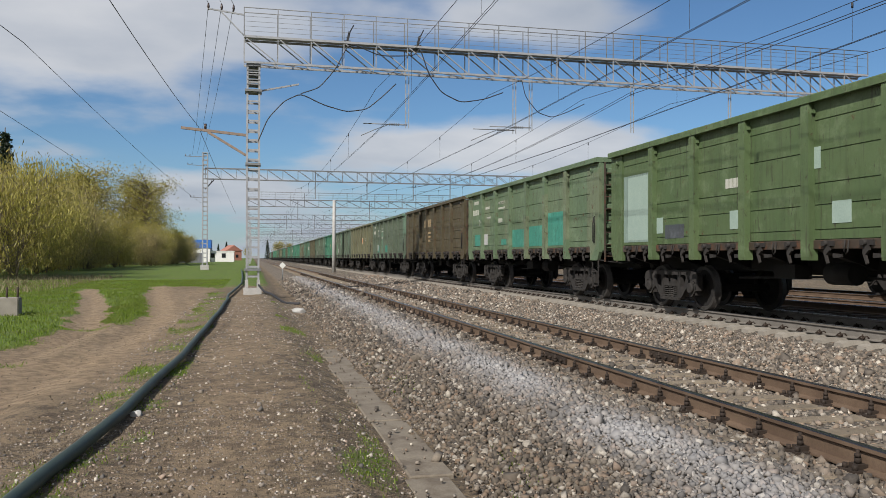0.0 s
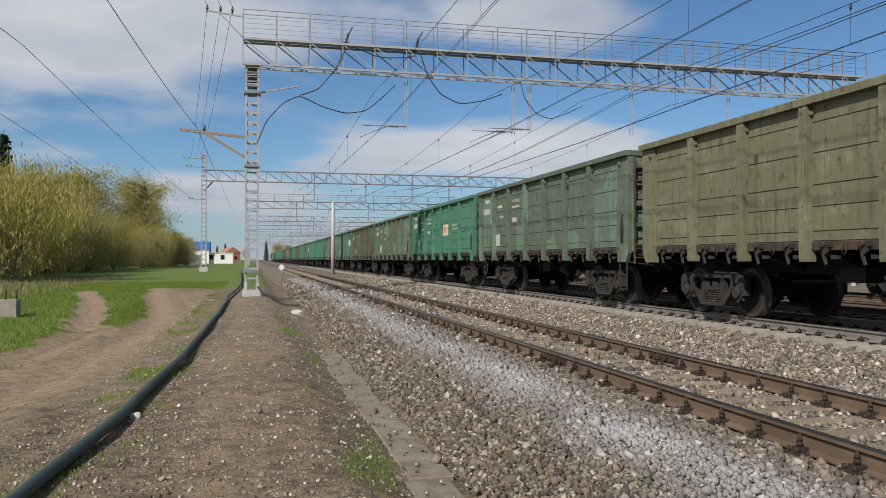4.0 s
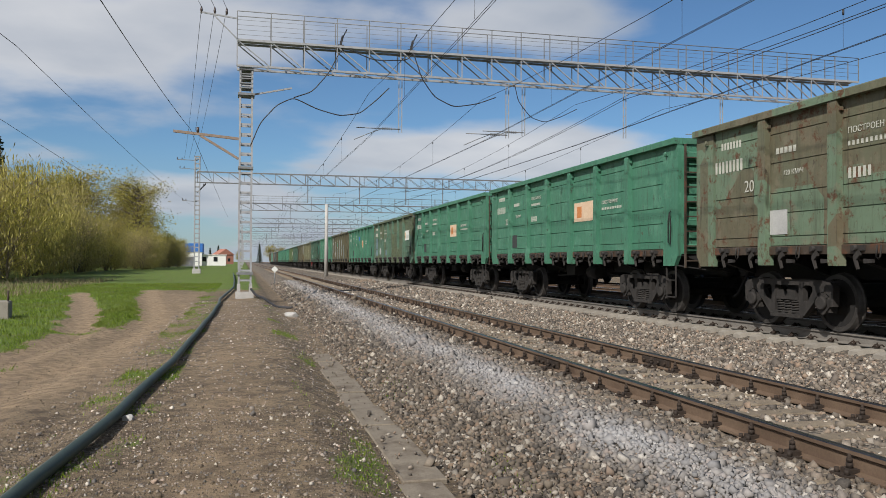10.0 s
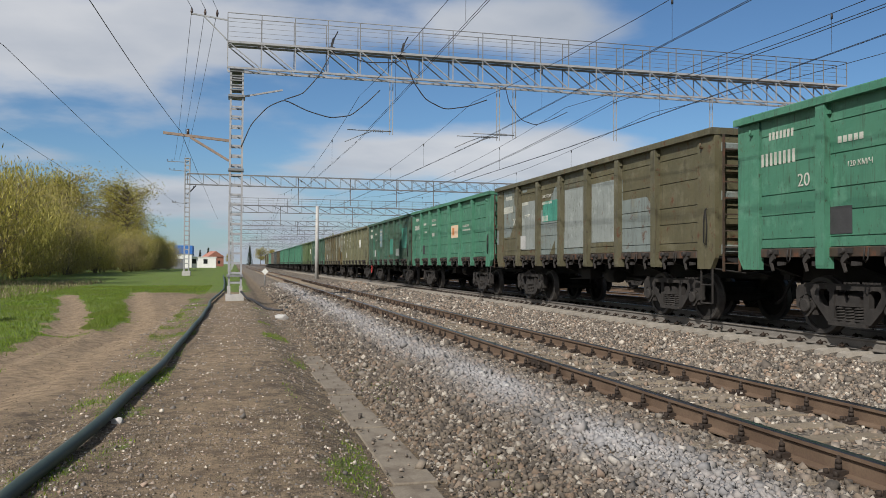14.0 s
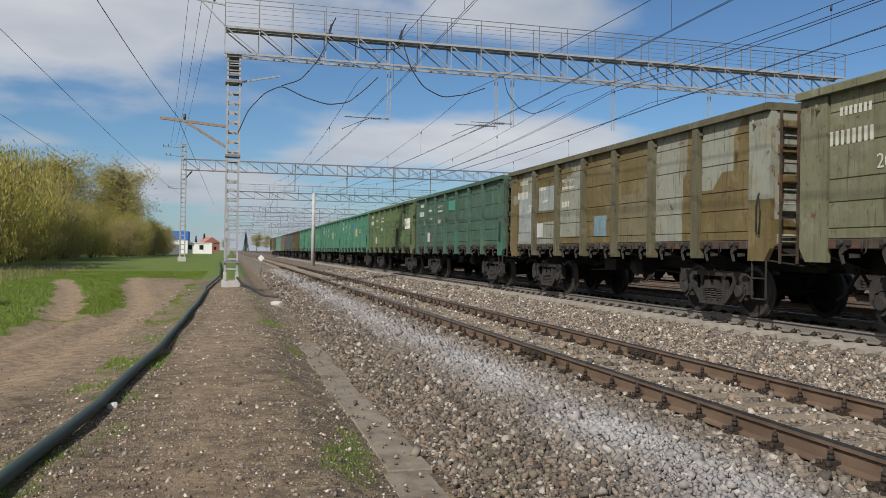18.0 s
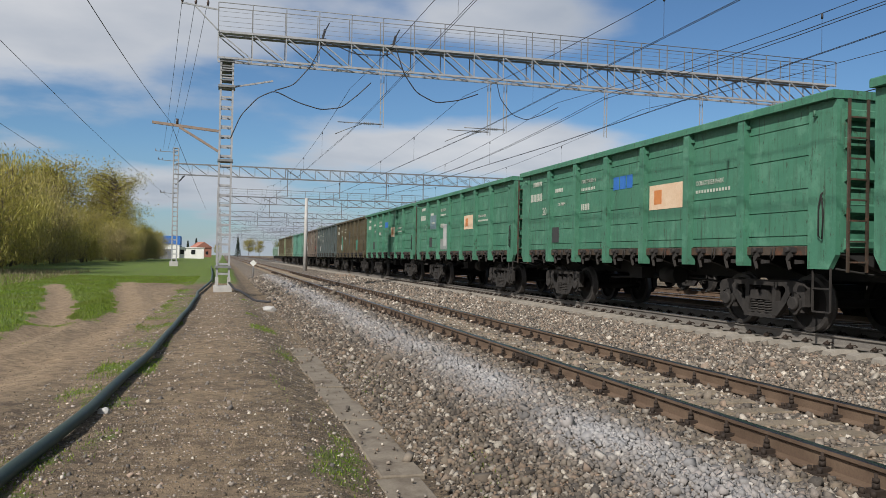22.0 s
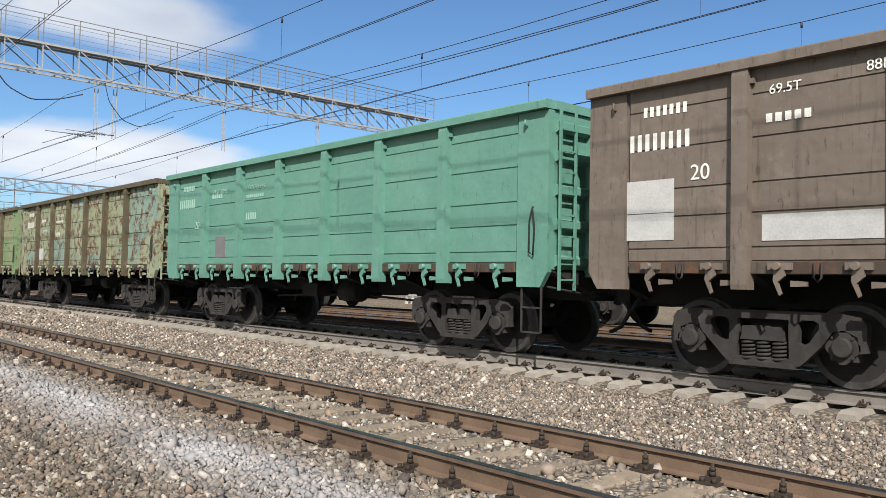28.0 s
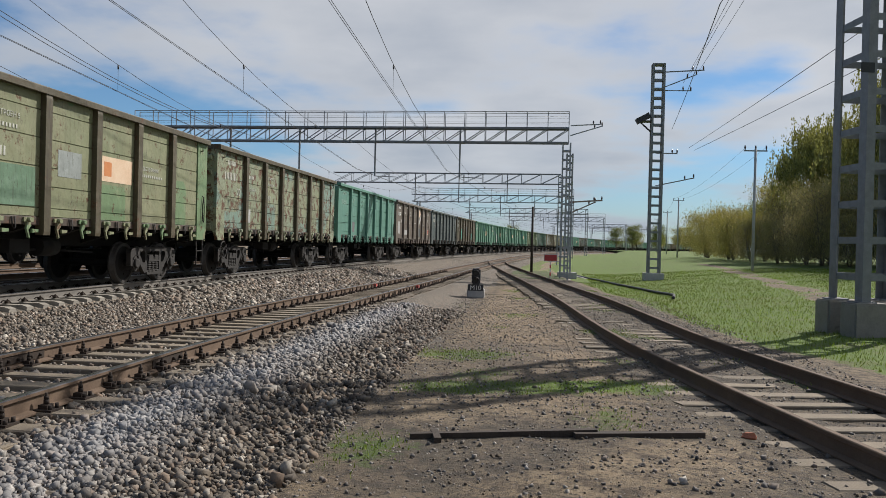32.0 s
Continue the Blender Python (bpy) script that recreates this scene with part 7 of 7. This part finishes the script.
def planks():
    for (x0, y0, x1, y1, w, lab) in ((1.05, -7.42, -0.55, -7.72, 0.07, "long dark weathered board lying in the dirt"), (-0.35, -7.62, -1.5, -7.9, 0.09, "broken dark board lying in the dirt"), (0.86, -7.56, 0.8, -7.3, 0.06, "short end of board"),
                                     (-3.2, -62, -4.2, -50, 0.5, "concrete strip lying in the grass")):
        bm = bmesh.new()
        beam(bm, (x0, y0, ground_z(x0, y0) + 0.02), (x1, y1, ground_z(x1, y1) + 0.02), w, 0.06)
        mat = M_conc if w > 0.4 else M_timber
        ob = new("plank" if w < 0.4 else "concrete_strip", bm_mesh("plank", bm, mat))
        tagged(ob, lab, "plank" if w < 0.4 else "slab")


planks()


def ground_cable(pts, r, label):
    bm = bmesh.new()
    full = []
    for (a, b) in zip(pts, pts[1:]):
        for k in range(8):
            t = k / 8
            x, y = a[0] + (b[0] - a[0]) * t, a[1] + (b[1] - a[1]) * t
            full.append((x, y, ground_z(x, y) + r * 0.8 + (a[2] + (b[2] - a[2]) * t)))
    full = [full[0]] + [tuple((full[i - 1][k] + 2 * full[i][k] + full[i + 1][k]) / 4 for k in range(3)) for i in range(1, len(full) - 1)] + [full[-1]]
    tube(bm, full, r, 7)
    ob = new("cable", bm_mesh("cable", bm, M_wire))
    tagged(ob, label, "cable")


ground_cable([(0.2, 36, 0.4), (0.5, 34.5, 0.1), (1.2, 32, 0.0), (1.8, 31.5, 0), (2.4, 33, 0), (2.9, 36.5, 0), (3.4, 39, 0), (4.0, 40, 0)], 0.05, "thick black cable running from the portal leg to the track")
ground_cable([(4.5, 41, 0), (6.4, 42, 0), (8.0, 43.5, 0), (9.2, 45, 0)], 0.05, "thick black cable crossing under the rails")
ground_cable([(-3.4, -58, 0), (-4.3, -49, 0), (-5.3, -40, 0), (-6.0, -33, 0), (-5.6, -31.0, 0)], 0.06, "black pipe snaking through the grass")

# ---------------------------------------------------------------- houses far off
def house(x, y, w, d, h, roof, wall, label, rot=0, flat=0.0):
    th = thing("house", label, "house", pose(x, y, 0.2, 0, 0, rot), "houses")
    bm = bmesh.new()
    box(bm, -w / 2, w / 2, -d / 2, d / 2, -0.3, h)
    part("wall", bm, wall, th)
    bm = bmesh.new()
    if flat:
        box(bm, -w / 2 - 0.2, w / 2 + 0.2, -d / 2 - 0.2, d / 2 + 0.2, h, h + flat)
    else:
        prism(bm, [(-w / 2 - 0.4, h - 0.1), (w / 2 + 0.4, h - 0.1), (0, h + w * 0.35)], "y", -d / 2 - 0.3, d / 2 + 0.3)
    part("roof", bm, roof, th)
    for k in range(max(1, int(w / 3.5))):
        bm = bmesh.new()
        cx = -w / 2 + 1.6 + k * 3.3
        box(bm, cx - 0.6, cx + 0.6, -d / 2 - 0.04, -d / 2 + 0.02, 1.0, 2.4)
        part("window", bm, M_glass, th)


house(-15.2, 262, 5, 9, 3.9, M_blue, M_housew, "white house with a bright blue top storey", 0, 2.6)
house(-9.6, 262, 8, 6, 2.9, M_housew, M_housew, "low white flat-roofed building", 0, 0.25)
house(-9.5, 380, 7, 8, 4.2, M_brickw, M_brickw, "brick house with a red roof", 20)


def fence():
    th = thing("fence", "dark grey sheet metal fence by the bushes", "fence", pose(-14.2, 190, 0.1, 0, 0, 0))
    for k in range(6):
        bm = bmesh.new()
        box(bm, k * 1.1 - 3.2, k * 1.1 - 2.12, -0.03, 0.03, 0, 2.2)
        part("panel", bm, M_fence, th)


fence()

# ---------------------------------------------------------------- trees and bushes
def leaf_cloud(rng, centres, n, size, spread, droop=0.0, slim=1.0):
    """Many small leaf clumps (bent quads) round branch ends; numpy arrays of vertices and faces."""
    c = np.array(centres)[rng.integers(0, len(centres), n)]
    off = rng.normal(0, 1, (n, 3)) * np.array([spread, spread, spread * 0.8])
    p = c + off
    if droop:
        cnt = 4200
        lump = rng.normal(0, 1, (70, 3))
        lump /= np.linalg.norm(lump, axis=1, keepdims=True)
        lump = lump * np.array([4.6, 4.6, 5.2]) * rng.uniform(0.55, 1.0, (70, 1)) + np.array([0, 0, 8.6])
        roots = lump[rng.integers(0, 70, cnt)] + rng.normal(0, 0.75, (cnt, 3))
        roots = roots[roots[:, 2] > 2.2]
        cnt = len(roots)
        hang = rng.uniform(0.4, 2.4, cnt) * droop
        k = rng.integers(0, cnt, n)
        p = roots[k] + rng.normal(0, 0.09, (n, 3))
        p[:, 2] -= rng.uniform(0, 1, n) * hang[k]
    u = rng.normal(0, 1, (n, 3))
    u /= np.linalg.norm(u, axis=1, keepdims=True)
    w = np.cross(u, rng.normal(0, 1, (n, 3)))
    w /= np.linalg.norm(w, axis=1, keepdims=True) + 1e-9
    s = size * rng.uniform(0.5, 1.3, (n, 1))
    if droop:
        u = u * 0.4 + np.array([0, 0, -1.0])
    if slim < 1:
        u = u * 0.55 + np.array([0, 0, 0.7])
    q = np.stack([p - u * s - w * s * 0.3 * slim, p + u * s * 0.2 - w * s * 0.6 * slim, p + u * s, p + u * s * 0.1 + w * s * 0.55 * slim], 1)
    return q.reshape(-1, 3), [(4 * i, 4 * i + 1, 4 * i + 2, 4 * i + 3) for i in range(n)]


def tree_meshes(seed, h, w, leafmat, stems=1, n=2600, size=0.16, clear=0.15, droop=0.0, twigs=26, slim=1.0):
    """Trunk or stems with limbs, and a crown of leaf clumps; returns the two meshes."""
    rng = np.random.default_rng(seed)
    bm = bmesh.new()
    ends = []
    for s in range(stems):
        a0 = rng.uniform(0, 6.28)
        lean = rng.uniform(0.02, 0.1) * h if stems == 1 else rng.uniform(0.1, 0.32) * w
        top = Vector((math.cos(a0) * lean, math.sin(a0) * lean, h * rng.uniform(0.78, 0.95)))
        base = Vector((math.cos(a0) * 0.15 * (stems > 1), math.sin(a0) * 0.15 * (stems > 1), 0))
        r0 = h * (0.02 if stems == 1 else 0.009)
        pts = [base.lerp(top, t) + Vector((rng.normal(0, 0.02) * h * (0 < t < 1), rng.normal(0, 0.02) * h * (0 < t < 1), 0)) for t in np.linspace(0, 1, 6)]
        tube(bm, pts, [r0 * (1 - 0.8 * t) for t in np.linspace(0, 1, 6)], 6)
        for k in range(twigs // stems + 2):
            t = rng.uniform(clear + 0.1, 1.0)
            st = base.lerp(top, t)
            a, up = rng.uniform(0, 6.28), rng.uniform(0.15, 0.8)
            reach = w * 0.5 * (1.15 - 0.7 * abs(t - 0.45)) * rng.uniform(0.5, 1.0)
            en = st + Vector((math.cos(a) * reach, math.sin(a) * reach, up * reach))
            mid = st.lerp(en, 0.5) + Vector((0, 0, 0.08 * reach))
            tube(bm, [st, mid, en], [r0 * 0.35, r0 * 0.2, r0 * 0.06], 4, cap=False)
            ends += [tuple(en), tuple(st.lerp(en, 0.7)), tuple(mid)]
    trunk = bm_mesh("trunk", bm, M_bark)
    v, f = leaf_cloud(rng, ends, n, size, w * 0.085, droop, slim)
    v[:, 2] = np.maximum(v[:, 2], 0.1)
    crown = mesh_from("crown", v.tolist(), f, leafmat)
    return trunk, crown


KINDS = {
    "bush_brown": [tree_meshes(s, 6.0, 6.0, M_leaf_b, 9, 12000, 0.16, -0.1, 0, 130, 0.28) for s in (1, 2, 3)],
    "bush_yellow": [tree_meshes(s, 6.6, 6.0, M_leaf_y, 8, 12000, 0.155, -0.1, 0, 110, 0.34) for s in (4, 5, 6)],
    "green": [tree_meshes(s, 9.0, 6.0, M_leaf_g, 1, 12000, 0.085, 0.2, 0, 60) for s in (7, 8, 9)],
    "yellow": [tree_meshes(s, 9.0, 6.5, M_leaf_y, 1, 12000, 0.085, 0.2, 0, 60) for s in (10, 11)],
    "willow": [tree_meshes(s, 13.0, 7.0, M_leaf_w, 3, 56000, 0.11, 0.02, 1.0, 60) for s in (12, 13)],
}


def fir_meshes(seed, h):
    rng = np.random.default_rng(seed)
    bm = bmesh.new()
    tube(bm, [(0, 0, 0), (0, 0, h)], [h * 0.018, h * 0.003], 6)
    trunk = bm_mesh("trunk", bm, M_bark)
    cs = []
    for k in range(26):
        t = 0.12 + 0.86 * k / 26
        r = h * 0.17 * (1 - t) + 0.1
        for a in np.linspace(0, 6.28, 9)[:-1] + rng.uniform(0, 1):
            for q in (0.35, 0.7, 1.0):
                cs.append((math.cos(a) * r * q, math.sin(a) * r * q, h * t - r * q * 0.35))
    v, f = leaf_cloud(rng, cs, 2600, 0.2, 0.12)
    return trunk, mesh_from("crown", v.tolist(), f, M_fir)


KINDS["fir"] = [fir_meshes(21, 12.0)]
TEXT = {"bush_brown": ("bush", "brown-green budding thicket bush with many thin stems", "bush"), "bush_yellow": ("bush", "yellow-green spring bush with many stems", "bush"), "green": ("tree", "young broadleaf tree with fresh green leaves", "tree"),
        "yellow": ("tree", "spring tree with yellow-green leaves", "tree"), "willow": ("willow_tree", "tall drooping willow with fresh leaves", "tree"), "fir": ("fir_tree", "dark narrow fir tree", "tree")}


def plant(kind, x, y, z, s, turn=0.0):
    name, label, cat = TEXT[kind]
    tr, cr = random.choice(KINDS[kind])
    th = thing(name, label, cat, pose(x, y, z, 0, 0, turn) @ Matrix.Scale(s, 4), "trees and bushes along the line")
    part("trunk", tr, None, th)
    part("crown", cr, None, th)


# west thicket, north of the camera
for k in range(34):
    t = k / 33
    y = 62 + 120 * t + random.uniform(-4, 4)
    x = -17.5 + 3.0 * t + random.uniform(-2.5, 1.5)
    plant("bush_yellow" if random.random() < 0.35 + 0.3 * t else "bush_brown", x, y, 0.0, random.uniform(0.85, 1.15) * (1.0 - 0.22 * t), random.uniform(0, 360))
for k in range(16):
    plant("bush_brown" if k % 3 else "bush_yellow", -24 + random.uniform(-3, 2), 66 + 8 * k, 0.0, random.uniform(1.35, 1.6) * (1.05 if k < 8 else 0.72), random.uniform(0, 360))
for (x, y, s, kd) in ((-18.8, 152, 1.7, "yellow"), (-28.5, 150, 1.95, "yellow"), (-31, 160, 1.8, "green"), (-30, 110, 1.45, "fir"), (-33.5, 118, 1.4, "fir"), (-21.5, 160, 1.6, "yellow"), (-33, 150, 1.3, "yellow"), (-20.5, 175, 0.95, "yellow"), (-22.5, 190, 1.0, "green"), (-17.5, 200, 0.8, "yellow"), (-19, 215, 0.95, "green"),
                      (-15.6, 205, 0.75, "yellow"), (-40, 140, 1.5, "fir"), (-31, 92, 1.2, "fir"), (-27.5, 218, 0.9, "fir"), (-24.5, 225, 0.9, "fir"), (32, 380, 1.2, "green"), (30, 250, 1.1, "green"), (44, 260, 1.2, "yellow"), (54, 270, 1.1, "green")):
    plant(kd, x, y, 0.0, s, random.uniform(0, 360))
for k in range(13):
    plant(random.choice(("green", "yellow", "fir")), -62 + 8.5 * k + random.uniform(-3, 3), 470 + random.uniform(-40, 60), 0.0, random.uniform(0.8, 1.15), random.uniform(0, 360))
# south: willow clump and a hedge along the grass
for (x, y, s, kd) in ((-29.5, -80, 1.0, "willow"), (-30.0, -66, 1.15, "willow"), (-34, -74, 1.15, "willow"), (-33, -58, 1.2, "willow"), (-29, -52, 1.0, "willow"), (-22.5, -88, 0.8, "bush_yellow"), (-23.5, -94, 0.85, "bush_yellow"), (-25, -100, 0.9, "bush_brown"), (-24, -106, 0.85, "bush_yellow"), (-26, -116, 0.9, "bush_yellow"), (-21.5, -78, 0.6, "bush_brown"), (-22.0, -72, 0.55, "bush_brown"), (-27.5, -90, 0.9, "yellow"), (-30.5, -98, 0.95, "yellow"), (-32, -110, 0.85, "green"), (-36, -128, 0.8, "yellow"),
                      (-25, -80, 0.75, "bush_brown"), (-24.5, -84, 0.7, "bush_yellow"), (-23, -68, 0.65, "bush_brown"), (-24, -62, 0.6, "bush_brown"), (-25.5, -56, 0.6, "bush_brown"), (-40, -150, 0.9, "green"), (-23.5, -66, 1.0, "bush_brown"), (-26.5, -61, 1.1, "bush_brown"), (-29, -56, 1.1, "bush_brown"), (-26, -71, 1.1, "bush_brown"), (-24.5, -76, 0.95, "bush_brown"), (-28, -66, 1.2, "bush_brown"), (-44, -175, 0.9, "yellow")):
    plant(kd, x, y, 0.35, s, random.uniform(0, 360))
for k in range(20):
    y = -250 - 14 * k
    plant(random.choice(("green", "yellow", "yellow")), -36 - 0.3 * (-250 - y) - random.uniform(-6, 8) * 1.5, y, 0.0, random.uniform(0.8, 1.15), random.uniform(0, 360))
for k in range(8):
    plant(random.choice(("green", "yellow")), 2 + k * 6 + random.uniform(-2, 2), -330 - random.uniform(0, 60), 0.0, random.uniform(0.9, 1.2), random.uniform(0, 360))

# ---------------------------------------------------------------- grass and crushed stone
def grass_patch(name, label, pts, n, h, mat, rng, slack=0.35):
    """Tufts of upright blades, three-cornered, scattered where pts() says."""
    xy = pts(n)
    k = len(xy)
    a = rng.uniform(0, 6.28, k)
    hh = h * rng.uniform(0.4, 1.2, k)
    wd = 0.006 + hh * 0.05
    z = on_sheet("z", xy[:, 0], xy[:, 1]) - 0.01
    px, py = bend_all(xy[:, 0], xy[:, 1])
    dx, dy = np.cos(a) * wd, np.sin(a) * wd
    lean = rng.normal(0, slack, (k, 2)) * hh[:, None]
    v = np.stack([np.stack([px - dx, py - dy, z], 1), np.stack([px + dx, py + dy, z], 1), np.stack([px + lean[:, 0], py + lean[:, 1], z + hh * (1.0 if slack < 1 else 0.35)], 1)], 1).reshape(-1, 3)
    me = mesh_from(name, v.tolist(), [(3 * i, 3 * i + 1, 3 * i + 2) for i in range(k)], mat)
    return tagged(new(name, me), label, "grass", kind="stuff")


def scatter(rng, x0, x1, y0, y1, thresh):
    def pts(n):
        x, y = rng.uniform(x0, x1, n * 6), rng.uniform(y0, y1, n * 6)
        ok = on_sheet("g", x, y) + 0.1 * rng.normal(0, 1, n * 6) > thresh
        return np.stack([x[ok], y[ok]], 1)[:n]
    return pts


rg = np.random.default_rng(5)
grass_patch("meadow_grass", "fresh spring grass beside the dirt road", scatter(rg, -14, -1.5, 12, 60, 0.62), 80000, 0.1, M_grass, rg)
grass_patch("meadow_grass", "fresh spring grass by the pipe and the drain", scatter(rg, -4.5, 2.2, 2.5, 34, 0.47), 30000, 0.045, M_grass, rg)
grass_patch("meadow_grass", "bright spring grass south of the camera", scatter(rg, -22, -3, -60, -8, 0.58), 100000, 0.085, M_grass, rg)
grass_patch("meadow_grass", "sparse grass between the sidings", scatter(rg, -3, 2.6, -45, -6, 0.52), 16000, 0.045, M_grass, rg)
grass_patch("dry_litter", "dry grass litter lying on the path", scatter(rg, -4.5, 1.3, 2, 34, -2.0), 14000, 0.05, M_drygr, rg, 1.6)
grass_patch("dry_litter", "dry grass litter lying by the siding", scatter(rg, -4.5, 2.2, -24, -3, -2.0), 5000, 0.045, M_drygr, rg, 1.6)
grass_patch("dry_stalks", "dry stalks along the thicket", scatter(rg, -18, -10, 40, 70, 0.5), 3500, 0.28, M_drygr, rg)


def stones(name, label, x0, x1, y0, y1, per, size, dust_f, rng, lift=0.0, mat=None):
    """Crushed stone: one mesh of many separate angular stones."""
    n = int((x1 - x0) * (y1 - y0) * per)
    x, y = rng.uniform(x0, x1, n), rng.uniform(y0, y1, n)
    cube = np.array([(a, b, c) for a in (-1, 1) for b in (-1, 1) for c in (-1, 1)], float)
    fq = np.array([(0, 1, 3, 2), (4, 6, 7, 5), (0, 4, 5, 1), (2, 3, 7, 6), (0, 2, 6, 4), (1, 5, 7, 3)])
    s = size * rng.lognormal(-0.1, 0.33, (n, 1, 1))
    v = cube[None] * (1 + rng.uniform(-0.55, 0.3, (n, 8, 3))) * s * rng.uniform(0.6, 1.15, (n, 1, 3))
    q = rng.normal(0, 1, (n, 4))
    q /= np.linalg.norm(q, axis=1, keepdims=True)
    w, a, b, c = q.T
    R = np.stack([1 - 2 * (b * b + c * c), 2 * (a * b - c * w), 2 * (a * c + b * w), 2 * (a * b + c * w), 1 - 2 * (a * a + c * c), 2 * (b * c - a * w), 2 * (a * c - b * w), 2 * (b * c + a * w), 1 - 2 * (a * a + b * b)], 1).reshape(n, 3, 3)
    v = np.einsum("nij,nkj->nki", R, v)
    z = on_sheet("z", x, y) + lift + s[:, 0, 0] * rng.uniform(-0.35, 1.1, n)
    bx, by = bend_all(x, y)
    v += np.stack([bx, by, z], 1)[:, None]
    faces = (np.arange(n)[:, None, None] * 8 + fq[None]).reshape(-1, 4)
    me = bpy.data.meshes.new(name)
    me.vertices.add(n * 8)
    me.vertices.foreach_set("co", v.ravel())
    me.loops.add(len(faces) * 4)
    me.loops.foreach_set("vertex_index", faces.ravel())
    me.polygons.add(len(faces))
    me.polygons.foreach_set("loop_start", np.arange(len(faces)) * 4)
    me.update(calc_edges=True)
    me.materials.append(mat or M_stone)
    at = me.attributes.new("dust", "FLOAT", "POINT")
    at.data.foreach_set("value", np.repeat(np.array([dust_f(p, r) for p, r in zip(x, y)], dtype=np.float32), 8))
    return tagged(new(name, me), label, "gravel", kind="stuff")


def pale_band(x, y):
    return 0.75 * math.exp(-((x - 3.2) / 0.45) ** 2) * (0.6 + 0.4 * noise.noise((x, y * 0.7, 1)))


rs = np.random.default_rng(9)
grey = lambda x, y: 0.05
worn = lambda x, y: 0.14
stones("ballast_shoulder", "crushed stone shoulder with a whitish dusty band along the rail", 1.7, 4.15, -8, 12, 1150, 0.0175, pale_band, rs)
stones("ballast_shoulder", "crushed stone shoulder beside the path", 1.7, 4.15, 12, 28, 620, 0.023, pale_band, rs)
stones("ballast_shoulder", "crushed stone shoulder south of the camera", 1.7, 4.15, -22, -8, 680, 0.022, pale_band, rs)
stones("ballast_shoulder", "crushed stone shoulder further along the line", 1.8, 4.15, 28, 62, 300, 0.034, pale_band, rs)
stones("ballast_between", "crushed stone between the two tracks", 6.25, 8.95, -5, 8, 1150, 0.0138, grey, rs, -0.003, M_stone_tan)
stones("ballast_between", "crushed stone between the two tracks ahead", 6.25, 8.95, 8, 26, 480, 0.02, grey, rs, -0.003, M_stone_tan)
stones("ballast_between", "crushed stone between the two tracks behind", 6.25, 8.95, -18, -5, 560, 0.0185, grey, rs, -0.003, M_stone_tan)
stones("ballast_between", "crushed stone between the tracks further along", 6.25, 8.95, 26, 62, 260, 0.034, grey, rs, 0.0, M_stone_tan)
stones("ballast_between", "crushed stone between the tracks south of the camera", 6.25, 8.95, -46, -18, 260, 0.034, grey, rs, 0.0, M_stone_tan)
stones("ballast_cribs", "crushed stone between the timber sleepers", 4.1, 6.3, -14, 20, 260, 0.02, grey, rs, -0.01, M_stone_tan)
stones("ballast_cribs", "crushed stone between the timber sleepers ahead", 4.1, 6.3, 20, 48, 130, 0.03, grey, rs, -0.01, M_stone_tan)
stones("path_pebbles", "small stones trodden into the path", -2.1, 1.75, 2, 34, 95, 0.0105, worn, rs, -0.0085, M_pebble)
stones("soil_clods", "dark crumbs of soil on the path", -4.5, 1.3, 2, 26, 70, 0.006, grey, rs, -0.004, M_clod)
stones("path_pebbles", "small stones and grit on the trodden path", -2.4, 1.25, 1.8, 9, 260, 0.0065, worn, rs, -0.004, M_pebble)
stones("soil_clods", "loose crumbs of soil on the trodden path", -2.4, 1.25, 1.8, 9, 420, 0.0055, grey, rs, -0.002, M_clod)
stones("drain_grit", "stones fallen onto the drain slabs", 1.15, 1.75, 2, 26, 28, 0.012, grey, rs, 0.045, M_stone_tan)
stones("yard_pebbles", "small stones strewn over the dirt by the siding", -4.5, 2.4, -32, -3, 120, 0.0105, worn, rs, -0.005)
stones("soil_clods", "dark crumbs of soil by the siding", -4.5, 2.2, -24, -3, 60, 0.007, grey, rs, -0.003, M_clod)


# ---------------------------------------------------------------- motion of the train
def wagon_pose(i, t):
    y = Y0 + PITCH * i - SPEED * t
    bx, by, a = bend(B_X, y)
    return pose(bx, by, B_Z, 0, 0, math.degrees(a)), y


def motions():
    for i, wg in train:
        walk(wg, [(t, wagon_pose(i, t)[0]) for t in [*range(0, 33, 2)]])
    index = {wg: i for i, wg in train}
    step = 0.045
    for wg, w, k in wheelsets:
        i = index[wg]
        # each wheel turns while it passes within sight of its spokeless disc
        t_pass = (Y0 + PITCH * i) / SPEED
        t0, t1 = max(0.0, t_pass - 0.9), min(32.0, t_pass + 0.9)
        base = Matrix.Translation((0, k, 0.475))
        rows = [(0.0, base)]
        if t1 > 0.1 and t0 < 31.9 and i >= 27:
            n = int((t1 - t0) / step)
            for j in range(n + 1):
                t = t0 + j * step
                if t - rows[-1][0] > 0.03:
                    rows.append((t, base @ Matrix.Rotation(SPEED * j * step / 0.475, 4, "X")))
        if len(rows) > 1:
            rows.append((32.0, rows[-1][1]) if rows[-1][0] < 31.95 else rows.pop())
            walk(w, rows)


motions()
